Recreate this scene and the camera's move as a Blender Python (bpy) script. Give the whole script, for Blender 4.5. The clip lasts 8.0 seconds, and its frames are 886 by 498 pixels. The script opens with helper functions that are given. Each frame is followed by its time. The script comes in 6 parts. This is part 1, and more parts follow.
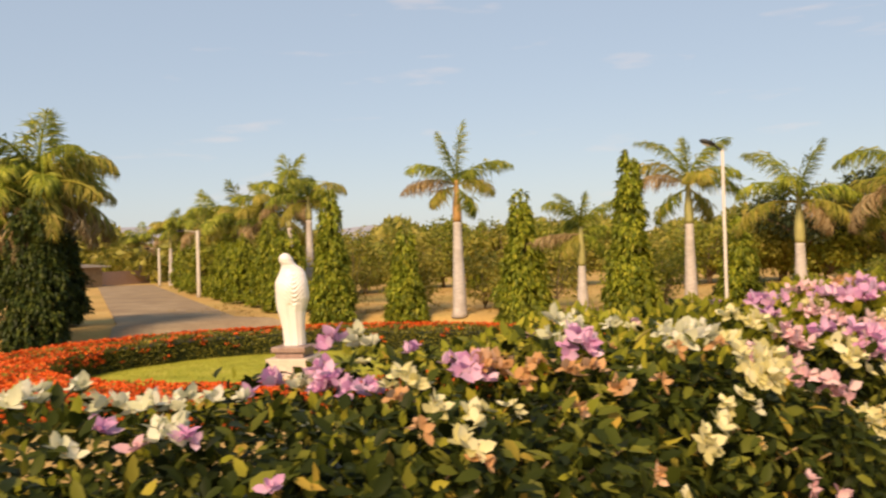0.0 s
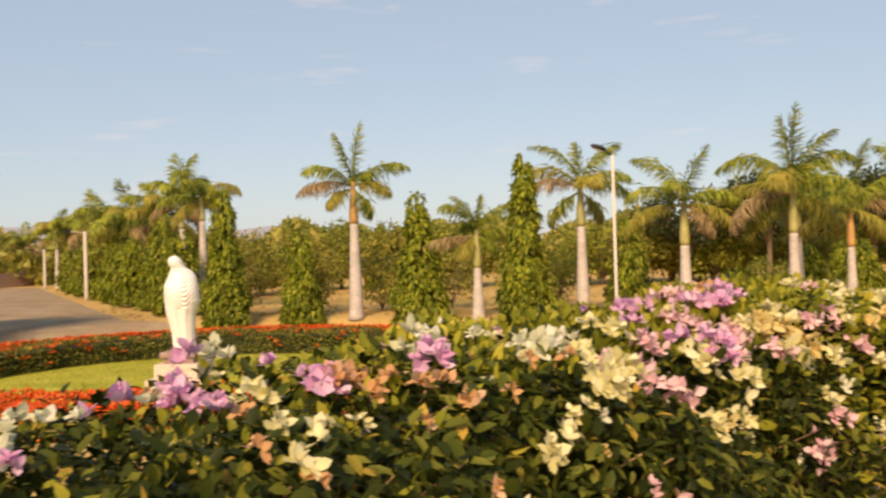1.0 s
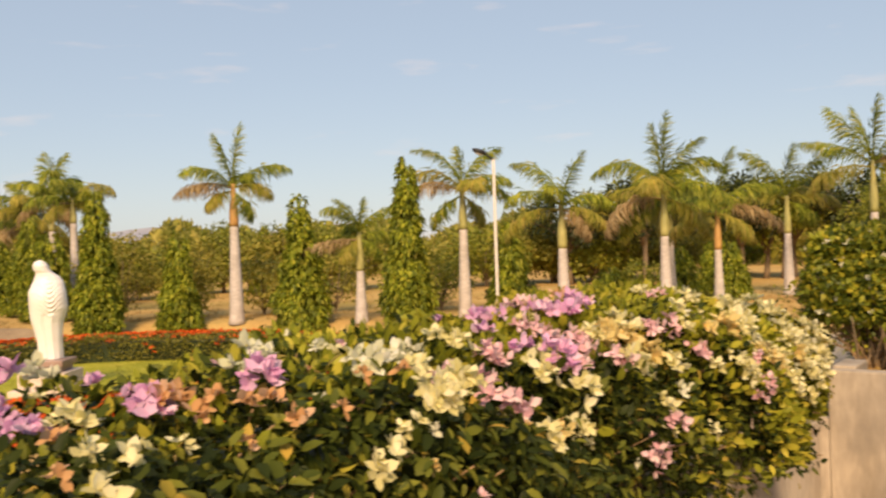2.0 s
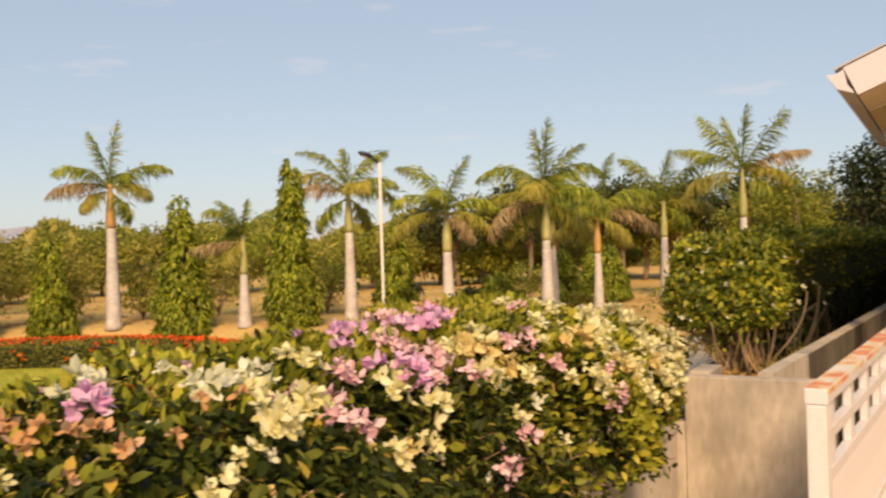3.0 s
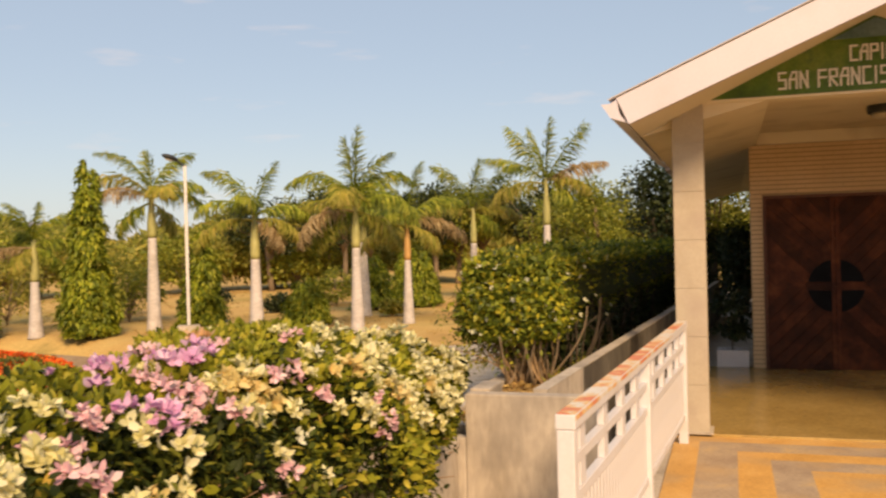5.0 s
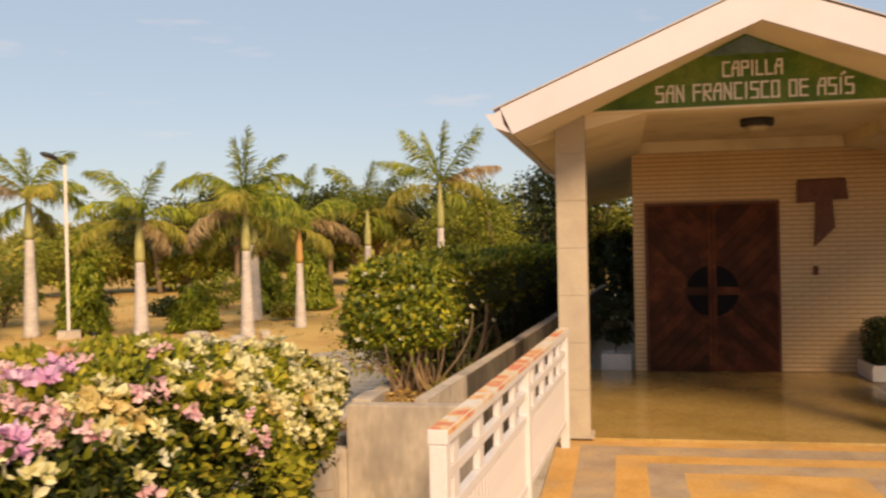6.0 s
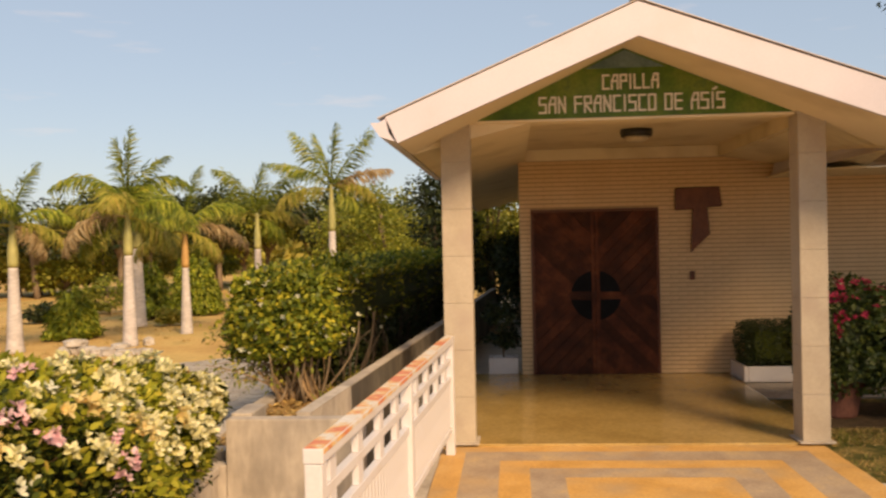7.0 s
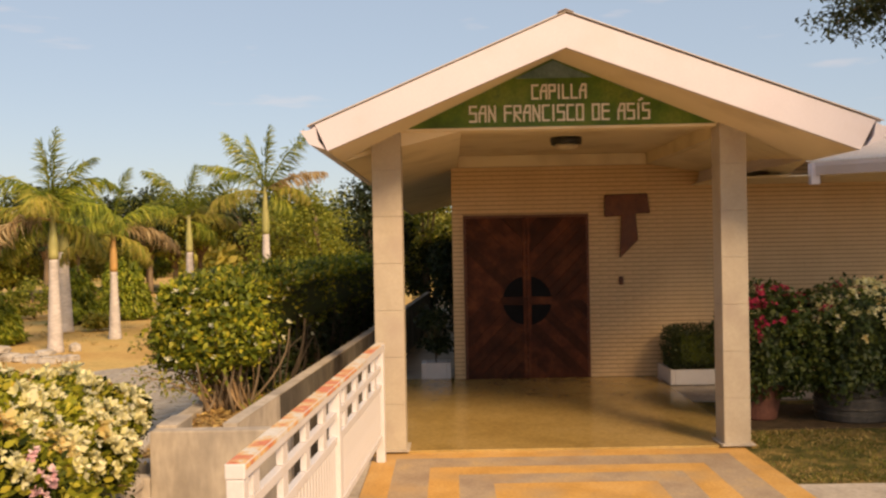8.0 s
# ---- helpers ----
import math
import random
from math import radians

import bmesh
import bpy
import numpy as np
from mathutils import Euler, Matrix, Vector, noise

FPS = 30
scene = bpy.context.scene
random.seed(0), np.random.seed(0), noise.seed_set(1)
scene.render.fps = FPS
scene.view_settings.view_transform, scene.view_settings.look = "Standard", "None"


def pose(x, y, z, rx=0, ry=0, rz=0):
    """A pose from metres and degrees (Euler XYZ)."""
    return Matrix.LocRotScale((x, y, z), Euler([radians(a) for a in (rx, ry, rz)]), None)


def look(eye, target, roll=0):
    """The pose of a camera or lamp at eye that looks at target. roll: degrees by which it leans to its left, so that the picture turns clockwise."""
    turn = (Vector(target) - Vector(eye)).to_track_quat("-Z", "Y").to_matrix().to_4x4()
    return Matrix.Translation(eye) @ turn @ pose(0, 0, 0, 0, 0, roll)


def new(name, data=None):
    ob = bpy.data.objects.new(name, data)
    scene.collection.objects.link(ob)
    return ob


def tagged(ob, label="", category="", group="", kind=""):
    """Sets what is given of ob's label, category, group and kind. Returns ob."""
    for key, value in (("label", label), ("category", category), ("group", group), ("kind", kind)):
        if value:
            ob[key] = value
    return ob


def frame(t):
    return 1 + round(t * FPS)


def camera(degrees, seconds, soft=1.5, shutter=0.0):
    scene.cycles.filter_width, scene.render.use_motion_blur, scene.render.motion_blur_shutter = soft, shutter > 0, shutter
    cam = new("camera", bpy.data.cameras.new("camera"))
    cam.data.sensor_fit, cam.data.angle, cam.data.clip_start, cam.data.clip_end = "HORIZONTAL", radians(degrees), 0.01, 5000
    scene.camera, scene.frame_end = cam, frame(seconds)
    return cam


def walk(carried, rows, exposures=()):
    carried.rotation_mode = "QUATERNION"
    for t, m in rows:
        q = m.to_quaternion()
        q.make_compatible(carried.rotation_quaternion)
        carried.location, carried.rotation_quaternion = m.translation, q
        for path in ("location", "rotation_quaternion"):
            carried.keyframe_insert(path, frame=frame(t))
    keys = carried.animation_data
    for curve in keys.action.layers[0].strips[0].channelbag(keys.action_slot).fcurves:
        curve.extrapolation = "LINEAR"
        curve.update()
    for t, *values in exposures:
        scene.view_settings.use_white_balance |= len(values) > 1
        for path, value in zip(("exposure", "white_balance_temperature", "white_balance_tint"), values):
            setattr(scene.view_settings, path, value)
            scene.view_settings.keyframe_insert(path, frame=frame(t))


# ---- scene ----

# ---------------------------------------------------------------- camera
cam = camera(52.1, 8.0, 2.3, 0.5)
PATH = [
    (0, (0.317, 0.734, 1.422), (1.626, 2.246, 1.431), -1.7),
    (0.5, (0.362, 0.701, 1.432), (1.752, 2.14, 1.439), -1.7),
    (1, (0.404, 0.66, 1.444), (1.87, 2.021, 1.449), -1.7),
    (1.5, (0.454, 0.613, 1.454), (2.0, 1.882, 1.458), -1.8),
    (3, (0.557, 0.451, 1.523), (2.307, 1.42, 1.519), -1.7),
    (3.5, (0.577, 0.395, 1.55), (2.379, 1.262, 1.545), -1.7),
    (4, (0.585, 0.341, 1.581), (2.43, 1.113, 1.573), -1.5),
    (4.5, (0.594, 0.296, 1.613), (2.47, 0.989, 1.603), -1.5),
    (6, (0.661, 0.167, 1.693), (2.624, 0.552, 1.678), -1.2),
    (6.5, (0.676, 0.13, 1.72), (2.658, 0.393, 1.704), -1.2),
    (7, (0.683, 0.099, 1.75), (2.677, 0.253, 1.733), -1.2),
    (7.5, (0.669, 0.069, 1.779), (2.667, 0.142, 1.762), -1.2),
    (8, (0.656, 0.044, 1.798), (2.655, 0.059, 1.782), -1.1),
]
walk(cam, [(t, look(eye, target, roll)) for t, eye, target, roll in PATH], [(0.0, 0.15, 8000, 17), (8.0, 0.15, 8000, 17)])

# ---------------------------------------------------------------- sky, sun, exposure
SUN_AZ, SUN_EL = radians(-121), radians(36)
world = bpy.data.worlds.new("sky")
scene.world = world
world.use_nodes = True
wn, wl = world.node_tree.nodes, world.node_tree.links
wbg = wn["Background"]
wsky = wn.new("ShaderNodeTexSky")
wsky.sky_type, wsky.sun_disc = "NISHITA", False
wsky.sun_elevation, wsky.sun_rotation = SUN_EL, SUN_AZ % (2 * math.pi)
wsky.air_density, wsky.dust_density, wsky.ozone_density = 1.0, 0.7, 1.4
# thin high cloud
wco, wmap = wn.new("ShaderNodeTexCoord"), wn.new("ShaderNodeMapping")
wmap.inputs["Scale"].default_value = (2.2, 2.2, 13.0)
wno, wra, wmx = wn.new("ShaderNodeTexNoise"), wn.new("ShaderNodeMapRange"), wn.new("ShaderNodeMixRGB")
wno.inputs["Scale"].default_value, wno.inputs["Detail"].default_value = 3.4, 5.0
wra.inputs["From Min"].default_value, wra.inputs["From Max"].default_value = 0.62, 0.82
wra.inputs["To Max"].default_value = 0.45
wmx.inputs[2].default_value = (7.2, 6.6, 6.7, 1)
wl.new(wco.outputs["Generated"], wmap.inputs[0])
wl.new(wmap.outputs[0], wno.inputs["Vector"])
wl.new(wno.outputs[0], wra.inputs[0])
wl.new(wra.outputs[0], wmx.inputs[0])
whz = wn.new("ShaderNodeMixRGB")
whz.inputs[0].default_value, whz.inputs[2].default_value = 0.6, (3.5, 5.0, 7.0, 1)
wl.new(wsky.outputs[0], whz.inputs[1])
wl.new(whz.outputs[0], wmx.inputs[1])
wl.new(wmx.outputs[0], wbg.inputs[0])
wbg.inputs[1].default_value = 0.112
sun = new("sun", bpy.data.lights.new("sun", "SUN"))
sun.data.energy, sun.data.angle, sun.data.color = 5.0, radians(16.0), (1.0, 0.80, 0.55)
sun.matrix_world = look((60 * math.sin(SUN_AZ) * math.cos(SUN_EL), 60 * math.cos(SUN_AZ) * math.cos(SUN_EL), 60 * math.sin(SUN_EL)), (0, 0, 0))

# ---------------------------------------------------------------- helpers
GROUND = -0.20            # level of the dry grass under the palms
BED = -0.817              # level of the sunken round bed
rng = np.random.default_rng(7)


def mat_base(name):
    m = bpy.data.materials.new(name)
    m.use_nodes = True
    return m, m.node_tree.nodes, m.node_tree.links, m.node_tree.nodes["Principled BSDF"]


def ramp_node(n, stops):
    r = n.new("ShaderNodeValToRGB")
    e = r.color_ramp.elements
    while len(e) < len(stops):
        e.new(0.5)
    for i, (p, c) in enumerate(stops):
        e[i].position, e[i].color = p, (*c, 1)
    return r


def surface(name, stops, scale=6.0, rough=0.7, bump=0.2, grain=60.0, metal=0.0, stain=None, stain_scale=1.2, stretch=(1, 1, 1), spec=0.4, seen=(0.3, 0.7), fleck=0.35, each=0.0):
    """A surface with colour that wanders at two scales, grain in relief, and stains."""
    m, n, l, b = mat_base(name)
    co, mp = n.new("ShaderNodeTexCoord"), n.new("ShaderNodeMapping")
    mp.inputs["Scale"].default_value = stretch
    l.new(co.outputs["Object"], mp.inputs[0])
    t1, t2 = n.new("ShaderNodeTexNoise"), n.new("ShaderNodeTexNoise")
    t1.inputs["Scale"].default_value, t1.inputs["Detail"].default_value, t1.inputs["Roughness"].default_value = scale, 8, 0.65
    t2.inputs["Scale"].default_value, t2.inputs["Detail"].default_value = grain, 4
    l.new(mp.outputs[0], t1.inputs["Vector"])
    l.new(mp.outputs[0], t2.inputs["Vector"])
    mr = n.new("ShaderNodeMapRange")
    mr.inputs["From Min"].default_value, mr.inputs["From Max"].default_value = seen
    l.new(t1.outputs[0], mr.inputs[0])
    r = ramp_node(n, stops)
    l.new(mr.outputs[0], r.inputs[0])
    colour = r.outputs[0]
    gm = n.new("ShaderNodeMixRGB")
    gm.blend_type, gm.inputs[0].default_value = "OVERLAY", fleck
    l.new(colour, gm.inputs[1])
    l.new(t2.outputs[0], gm.inputs[2])
    colour = gm.outputs[0]
    if stain:
        t3, m3, mx = n.new("ShaderNodeTexNoise"), n.new("ShaderNodeMapRange"), n.new("ShaderNodeMixRGB")
        t3.inputs["Scale"].default_value, t3.inputs["Detail"].default_value = stain_scale, 7
        m3.inputs["From Min"].default_value, m3.inputs["From Max"].default_value, m3.inputs["To Max"].default_value = 0.52, 0.74, 0.85
        mx.inputs[2].default_value = (*stain, 1)
        l.new(co.outputs["Object"], t3.inputs["Vector"])
        l.new(t3.outputs[0], m3.inputs[0])
        l.new(m3.outputs[0], mx.inputs[0])
        l.new(colour, mx.inputs[1])
        colour = mx.outputs[0]
    if each:
        # every piece has a tone of its own
        oi, mo, hv = n.new("ShaderNodeObjectInfo"), n.new("ShaderNodeMapRange"), n.new("ShaderNodeHueSaturation")
        mo.inputs["To Min"].default_value, mo.inputs["To Max"].default_value = 1 - each, 1 + each
        l.new(oi.outputs["Random"], mo.inputs[0])
        l.new(mo.outputs[0], hv.inputs["Value"])
        l.new(colour, hv.inputs["Color"])
        colour = hv.outputs[0]
    l.new(colour, b.inputs["Base Color"])
    b.inputs["Roughness"].default_value, b.inputs["Metallic"].default_value = rough, metal
    b.inputs["Specular IOR Level"].default_value = spec
    bp = n.new("ShaderNodeBump")
    bp.inputs["Strength"].default_value, bp.inputs["Distance"].default_value = bump, 0.01
    l.new(t2.outputs[0], bp.inputs["Height"])
    l.new(bp.outputs[0], b.inputs["Normal"])
    return m


def leafy(name, stops, through_light=0.3, rough=0.5, spec=0.35):
    """Leaves or petals: every one its own tone, part of the light comes through."""
    m, n, l, b = mat_base(name)
    g = n.new("ShaderNodeNewGeometry")
    r = ramp_node(n, stops)
    l.new(g.outputs["Random Per Island"], r.inputs[0])
    co, t1, hs = n.new("ShaderNodeTexCoord"), n.new("ShaderNodeTexNoise"), n.new("ShaderNodeHueSaturation")
    t1.inputs["Scale"].default_value, t1.inputs["Detail"].default_value = 1.7, 3
    mr = n.new("ShaderNodeMapRange")
    mr.inputs["From Min"].default_value, mr.inputs["From Max"].default_value = 0.3, 0.7
    mr.inputs["To Min"].default_value, mr.inputs["To Max"].default_value = 0.72, 1.25
    l.new(co.outputs["Object"], t1.inputs["Vector"])
    l.new(t1.outputs[0], mr.inputs[0])
    l.new(mr.outputs[0], hs.inputs["Value"])
    l.new(r.outputs[0], hs.inputs["Color"])
    l.new(hs.outputs[0], b.inputs["Base Color"])
    b.inputs["Roughness"].default_value, b.inputs["Specular IOR Level"].default_value = rough, spec
    tr, mx = n.new("ShaderNodeBsdfTranslucent"), n.new("ShaderNodeMixShader")
    l.new(hs.outputs[0], tr.inputs[0])
    mx.inputs[0].default_value = through_light
    l.new(b.outputs[0], mx.inputs[1])
    l.new(tr.outputs[0], mx.inputs[2])
    l.new(mx.outputs[0], n["Material Output"].inputs[0])
    return m


def thing(name, label, category, at=(0, 0, 0), group="", kind=""):
    ob = new(name)
    ob.empty_display_size = 0.1
    ob.location = at
    return tagged(ob, label, category, group, kind)


def part(name, bm, material, parent, label="", smooth=False, kind=""):
    """Links a bmesh as one mesh object under a thing or a part."""
    me = bpy.data.meshes.new(name)
    bm.to_mesh(me)
    bm.free()
    for m in material if isinstance(material, (list, tuple)) else [material]:
        me.materials.append(m)
    if smooth:
        me.polygons.foreach_set("use_smooth", [True] * len(me.polygons))
    ob = new(name, me)
    if parent:
        ob.parent = parent
    return tagged(ob, label, kind=kind)


def np_mesh(name, v, f, material, tint=None, smooth=False):
    """A mesh of triangles from arrays."""
    me = bpy.data.meshes.new(name)
    me.vertices.add(len(v))
    me.vertices.foreach_set("co", np.asarray(v, np.float32).ravel())
    me.loops.add(len(f) * 3)
    me.loops.foreach_set("vertex_index", np.asarray(f, np.int32).ravel())
    me.polygons.add(len(f))
    me.polygons.foreach_set("loop_start", np.arange(0, len(f) * 3, 3, dtype=np.int32))
    for m in material if isinstance(material, (list, tuple)) else [material]:
        me.materials.append(m)
    if tint is not None:
        me.polygons.foreach_set("material_index", np.asarray(tint, np.int32))
    me.update(calc_edges=True)
    if smooth:
        me.polygons.foreach_set("use_smooth", [True] * len(me.polygons))
    return me


def flat(me):
    """Hard-edged faces, as cut bricks have."""
    me.polygons.foreach_set("use_smooth", [False] * len(me.polygons))
    return me


def np_part(name, vf, material, parent, label="", kind="", tint=None, smooth=False):
    ob = new(name, np_mesh(name, vf[0], vf[1], material, tint, smooth))
    if parent:
        ob.parent = parent
    return tagged(ob, label, kind=kind)


def unit(a):
    return a / np.maximum(np.linalg.norm(a, axis=-1, keepdims=True), 1e-9)


def blades(p, d, up, length, width, fold=0.25, droop=0.15, fine=True):
    """Leaves from arrays: foot, way, up, length, width. fine: four triangles each, else two."""
    n = len(p)
    length, width = np.broadcast_to(length, n)[:, None], np.broadcast_to(width, n)[:, None]
    d = unit(d)
    s = unit(np.cross(d, up))
    nn = np.cross(s, d)
    tip = p + length * d - droop * length * nn
    le = p + 0.42 * length * d + 0.5 * width * s + fold * width * nn
    ri = p + 0.42 * length * d - 0.5 * width * s + fold * width * nn
    if fine:
        mid = p + 0.5 * length * d + 0.05 * length * nn
        v = np.stack([p, le, mid, ri, tip], 1).reshape(-1, 3)
        f = np.array([[0, 2, 1], [1, 2, 4], [0, 3, 2], [3, 4, 2]])
        k = 5
    else:
        v = np.stack([p, le, ri, tip], 1).reshape(-1, 3)
        f = np.array([[0, 3, 1], [0, 2, 3]])
        k = 4
    return v, (f[None] + (np.arange(n) * k)[:, None, None]).reshape(-1, 3)


def round_leaves(p, d, up, length, width, fold=0.2, droop=0.15):
    """Rounded leaves or bracts, six triangles each, cupped along the middle."""
    n = len(p)
    length, width = np.broadcast_to(length, n)[:, None], np.broadcast_to(width, n)[:, None]
    d = unit(d)
    s = unit(np.cross(d, up))
    nn = np.cross(s, d)
    def at(a, b_, c):
        return p + a * length * d + b_ * width * s + (c * width - droop * length * a * a) * nn
    v = np.stack([p, at(0.28, 0.43, fold), at(0.68, 0.38, fold * 0.8), at(1.0, 0.0, 0), at(0.68, -0.38, fold * 0.8), at(0.28, -0.43, fold), at(0.5, 0.0, 0)], 1).reshape(-1, 3)
    f = np.array([[0, 6, 1], [1, 6, 2], [2, 6, 3], [3, 6, 4], [4, 6, 5], [5, 6, 0]])
    return v, (f[None] + (np.arange(n) * 7)[:, None, None]).reshape(-1, 3)


def joined(*vfs):
    vs, fs, o = [], [], 0
    for v, f in vfs:
        vs.append(v)
        fs.append(f + o)
        o += len(v)
    return np.concatenate(vs), np.concatenate(fs)


def tube(points, radii, sides=8, cap=True):
    """A tube through points, as arrays of triangles."""
    pts = np.asarray(points, float)
    radii = np.broadcast_to(radii, len(pts))
    t = unit(np.gradient(pts, axis=0))
    ref = np.array([0.0, 0, 1]) if abs(t[:, 2]).mean() < 0.8 else np.array([1.0, 0, 0])
    a = unit(np.cross(t, ref))
    b = np.cross(t, a)
    th = np.linspace(0, 2 * np.pi, sides, endpoint=False)
    v = pts[:, None] + radii[:, None, None] * (np.cos(th)[None, :, None] * a[:, None] + np.sin(th)[None, :, None] * b[:, None])
    f = []
    for i in range(len(pts) - 1):
        for j in range(sides):
            q = (j + 1) % sides
            f += [[i * sides + j, i * sides + q, (i + 1) * sides + q], [i * sides + j, (i + 1) * sides + q, (i + 1) * sides + j]]
    v = v.reshape(-1, 3)
    if cap:
        c = len(v)
        v = np.vstack([v, pts[:1], pts[-1:]])
        e = (len(pts) - 1) * sides
        for j in range(sides):
            q = (j + 1) % sides
            f += [[c, q, j], [c + 1, e + j, e + q]]
    return v, np.array(f)


def box(bm, x0, x1, y0, y1, z0, z1, bevel=0.0):
    r = bmesh.ops.create_cube(bm, size=1.0)
    for v in r["verts"]:
        v.co = Vector(((x0 + x1) / 2 + v.co.x * (x1 - x0), (y0 + y1) / 2 + v.co.y * (y1 - y0), (z0 + z1) / 2 + v.co.z * (z1 - z0)))
    if bevel:
        es = {e for v in r["verts"] for e in v.link_edges}
        bmesh.ops.bevel(bm, geom=list(es), offset=bevel, segments=2, affect="EDGES", profile=0.6)


def box_bm(*a, **k):
    bm = bmesh.new()
    box(bm, *a, **k)
    return bm


def prism(bm, pts, axis, a0, a1):
    """A slab: a polygon in the plane across axis, from a0 to a1."""
    def place(u, w, a):
        return {"x": (a, u, w), "y": (u, a, w), "z": (u, w, a)}[axis]
    lo = [bm.verts.new(place(u, w, a0)) for u, w in pts]
    hi = [bm.verts.new(place(u, w, a1)) for u, w in pts]
    n = len(pts)
    bm.faces.new(lo)
    bm.faces.new(hi[::-1])
    for i in range(n):
        bm.faces.new((lo[i], hi[i], hi[(i + 1) % n], lo[(i + 1) % n]))
    bmesh.ops.recalc_face_normals(bm, faces=bm.faces[:])


def prism_bm(pts, axis, a0, a1):
    bm = bmesh.new()
    prism(bm, pts, axis, a0, a1)
    return bm


def lathe(profile, sides=24):
    """A turned body from (radius, height) pairs."""
    bm = bmesh.new()
    rows = [[bm.verts.new((r * math.cos(2 * math.pi * i / sides), r * math.sin(2 * math.pi * i / sides), z)) for i in range(sides)] for r, z in profile]
    for a, b in zip(rows, rows[1:]):
        for i in range(sides):
            j = (i + 1) % sides
            bm.faces.new((a[i], a[j], b[j], b[i]))
    bm.faces.new(rows[0][::-1])
    bm.faces.new(rows[-1])
    return bm


# ---------------------------------------------------------------- materials
M_DRY = surface("dry_grass_ground", [(0, (0.33, 0.20, 0.072)), (0.45, (0.47, 0.295, 0.108)), (0.75, (0.51, 0.345, 0.13)), (1, (0.30, 0.225, 0.08))], 0.35, 0.95, 0.7, 22, stain=(0.25, 0.21, 0.06), stain_scale=0.16, spec=0.1)
M_LAWN = surface("lawn_ground", [(0, (0.24, 0.26, 0.035)), (0.6, (0.38, 0.37, 0.055)), (1, (0.50, 0.42, 0.09))], 1.2, 0.95, 0.6, 40, spec=0.1)
M_GRASS_R = surface("patchy_grass_ground", [(0, (0.04, 0.05, 0.012)), (0.45, (0.10, 0.085, 0.025)), (1, (0.34, 0.22, 0.075))], 4.0, 0.95, 0.8, 40, spec=0.1)
M_DRIVE = surface("paved_drive", [(0, (0.23, 0.16, 0.105)), (0.6, (0.31, 0.23, 0.15)), (1, (0.38, 0.29, 0.19))], 0.9, 0.9, 0.4, 18, stain=(0.22, 0.16, 0.11), stain_scale=0.35, spec=0.08)
M_PAVER = surface("paver_stone", [(0, (0.27, 0.23, 0.19)), (0.6, (0.34, 0.30, 0.25)), (1, (0.41, 0.36, 0.30))], 2.4, 0.9, 0.4, 45)
M_CONC = surface("weathered_concrete", [(0, (0.32, 0.265, 0.205)), (0.5, (0.43, 0.365, 0.295)), (1, (0.50, 0.435, 0.36))], 1.6, 0.9, 0.25, 25, stain=(0.21, 0.18, 0.15), stain_scale=2.3, stretch=(1.0, 1.0, 0.35))
# darker concrete: shade and stains of the planter's long side put into one colour
M_CONC_SHADE = surface("shaded_stained_concrete", [(0, (0.055, 0.045, 0.035)), (0.5, (0.10, 0.085, 0.065)), (1, (0.22, 0.19, 0.15))], 2.2, 0.95, 0.3, 25, stain=(0.04, 0.035, 0.028), stain_scale=2.0, stretch=(1.0, 1.0, 0.4))
M_WHITE = surface("white_gloss_paint", [(0, (0.57, 0.54, 0.54)), (1, (0.66, 0.63, 0.63))], 3.0, 0.45, 0.08, 50, stain=(0.52, 0.46, 0.42), stain_scale=3.0, fleck=0.12)
M_WORN = surface("worn_white_over_red_primer", [(0, (0.62, 0.58, 0.54)), (0.40, (0.62, 0.55, 0.46)), (0.47, (0.66, 0.42, 0.18)), (0.62, (0.58, 0.17, 0.08)), (0.8, (0.62, 0.22, 0.11)), (1, (0.60, 0.50, 0.40))], 3.4, 0.6, 0.2, 40, seen=(0.25, 0.75))
M_FASCIA = surface("cream_fascia_paint", [(0, (0.535, 0.49, 0.53)), (1, (0.59, 0.545, 0.59))], 1.0, 0.6, 0.03, 60, stain=(0.50, 0.44, 0.44), stain_scale=1.3, fleck=0.08)
M_SOFFIT = surface("cream_soffit_paint", [(0, (0.70, 0.60, 0.42)), (1, (0.78, 0.67, 0.49))], 1.0, 0.7, 0.04, 60, stain=(0.54, 0.44, 0.29), stain_scale=1.6, fleck=0.08)
M_COL = surface("cream_block_paint", [(0, (0.355, 0.29, 0.215)), (0.5, (0.41, 0.34, 0.255)), (1, (0.45, 0.38, 0.29))], 2.0, 0.75, 0.12, 45, stain=(0.36, 0.285, 0.225), stain_scale=3.0, fleck=0.12)
M_BRICK = surface("cream_brick_paint", [(0, (0.60, 0.415, 0.235)), (1, (0.69, 0.485, 0.285))], 2.0, 0.7, 0.12, 60, fleck=0.15)
M_MORTAR = surface("dark_mortar", [(0, (0.36, 0.24, 0.13)), (1, (0.43, 0.29, 0.165))], 3.0, 0.9, 0.2, 60)
M_FLOOR = surface("polished_floor_tile", [(0, (0.30, 0.19, 0.06)), (0.5, (0.38, 0.25, 0.085)), (1, (0.43, 0.29, 0.11))], 1.3, 0.16, 0.03, 30, spec=0.5)
M_ORANGE = surface("ochre_floor_paint", [(0, (0.44, 0.235, 0.065)), (0.5, (0.57, 0.315, 0.095)), (1, (0.62, 0.37, 0.14))], 2.2, 0.6, 0.15, 40, stain=(0.37, 0.26, 0.15), stain_scale=1.5)
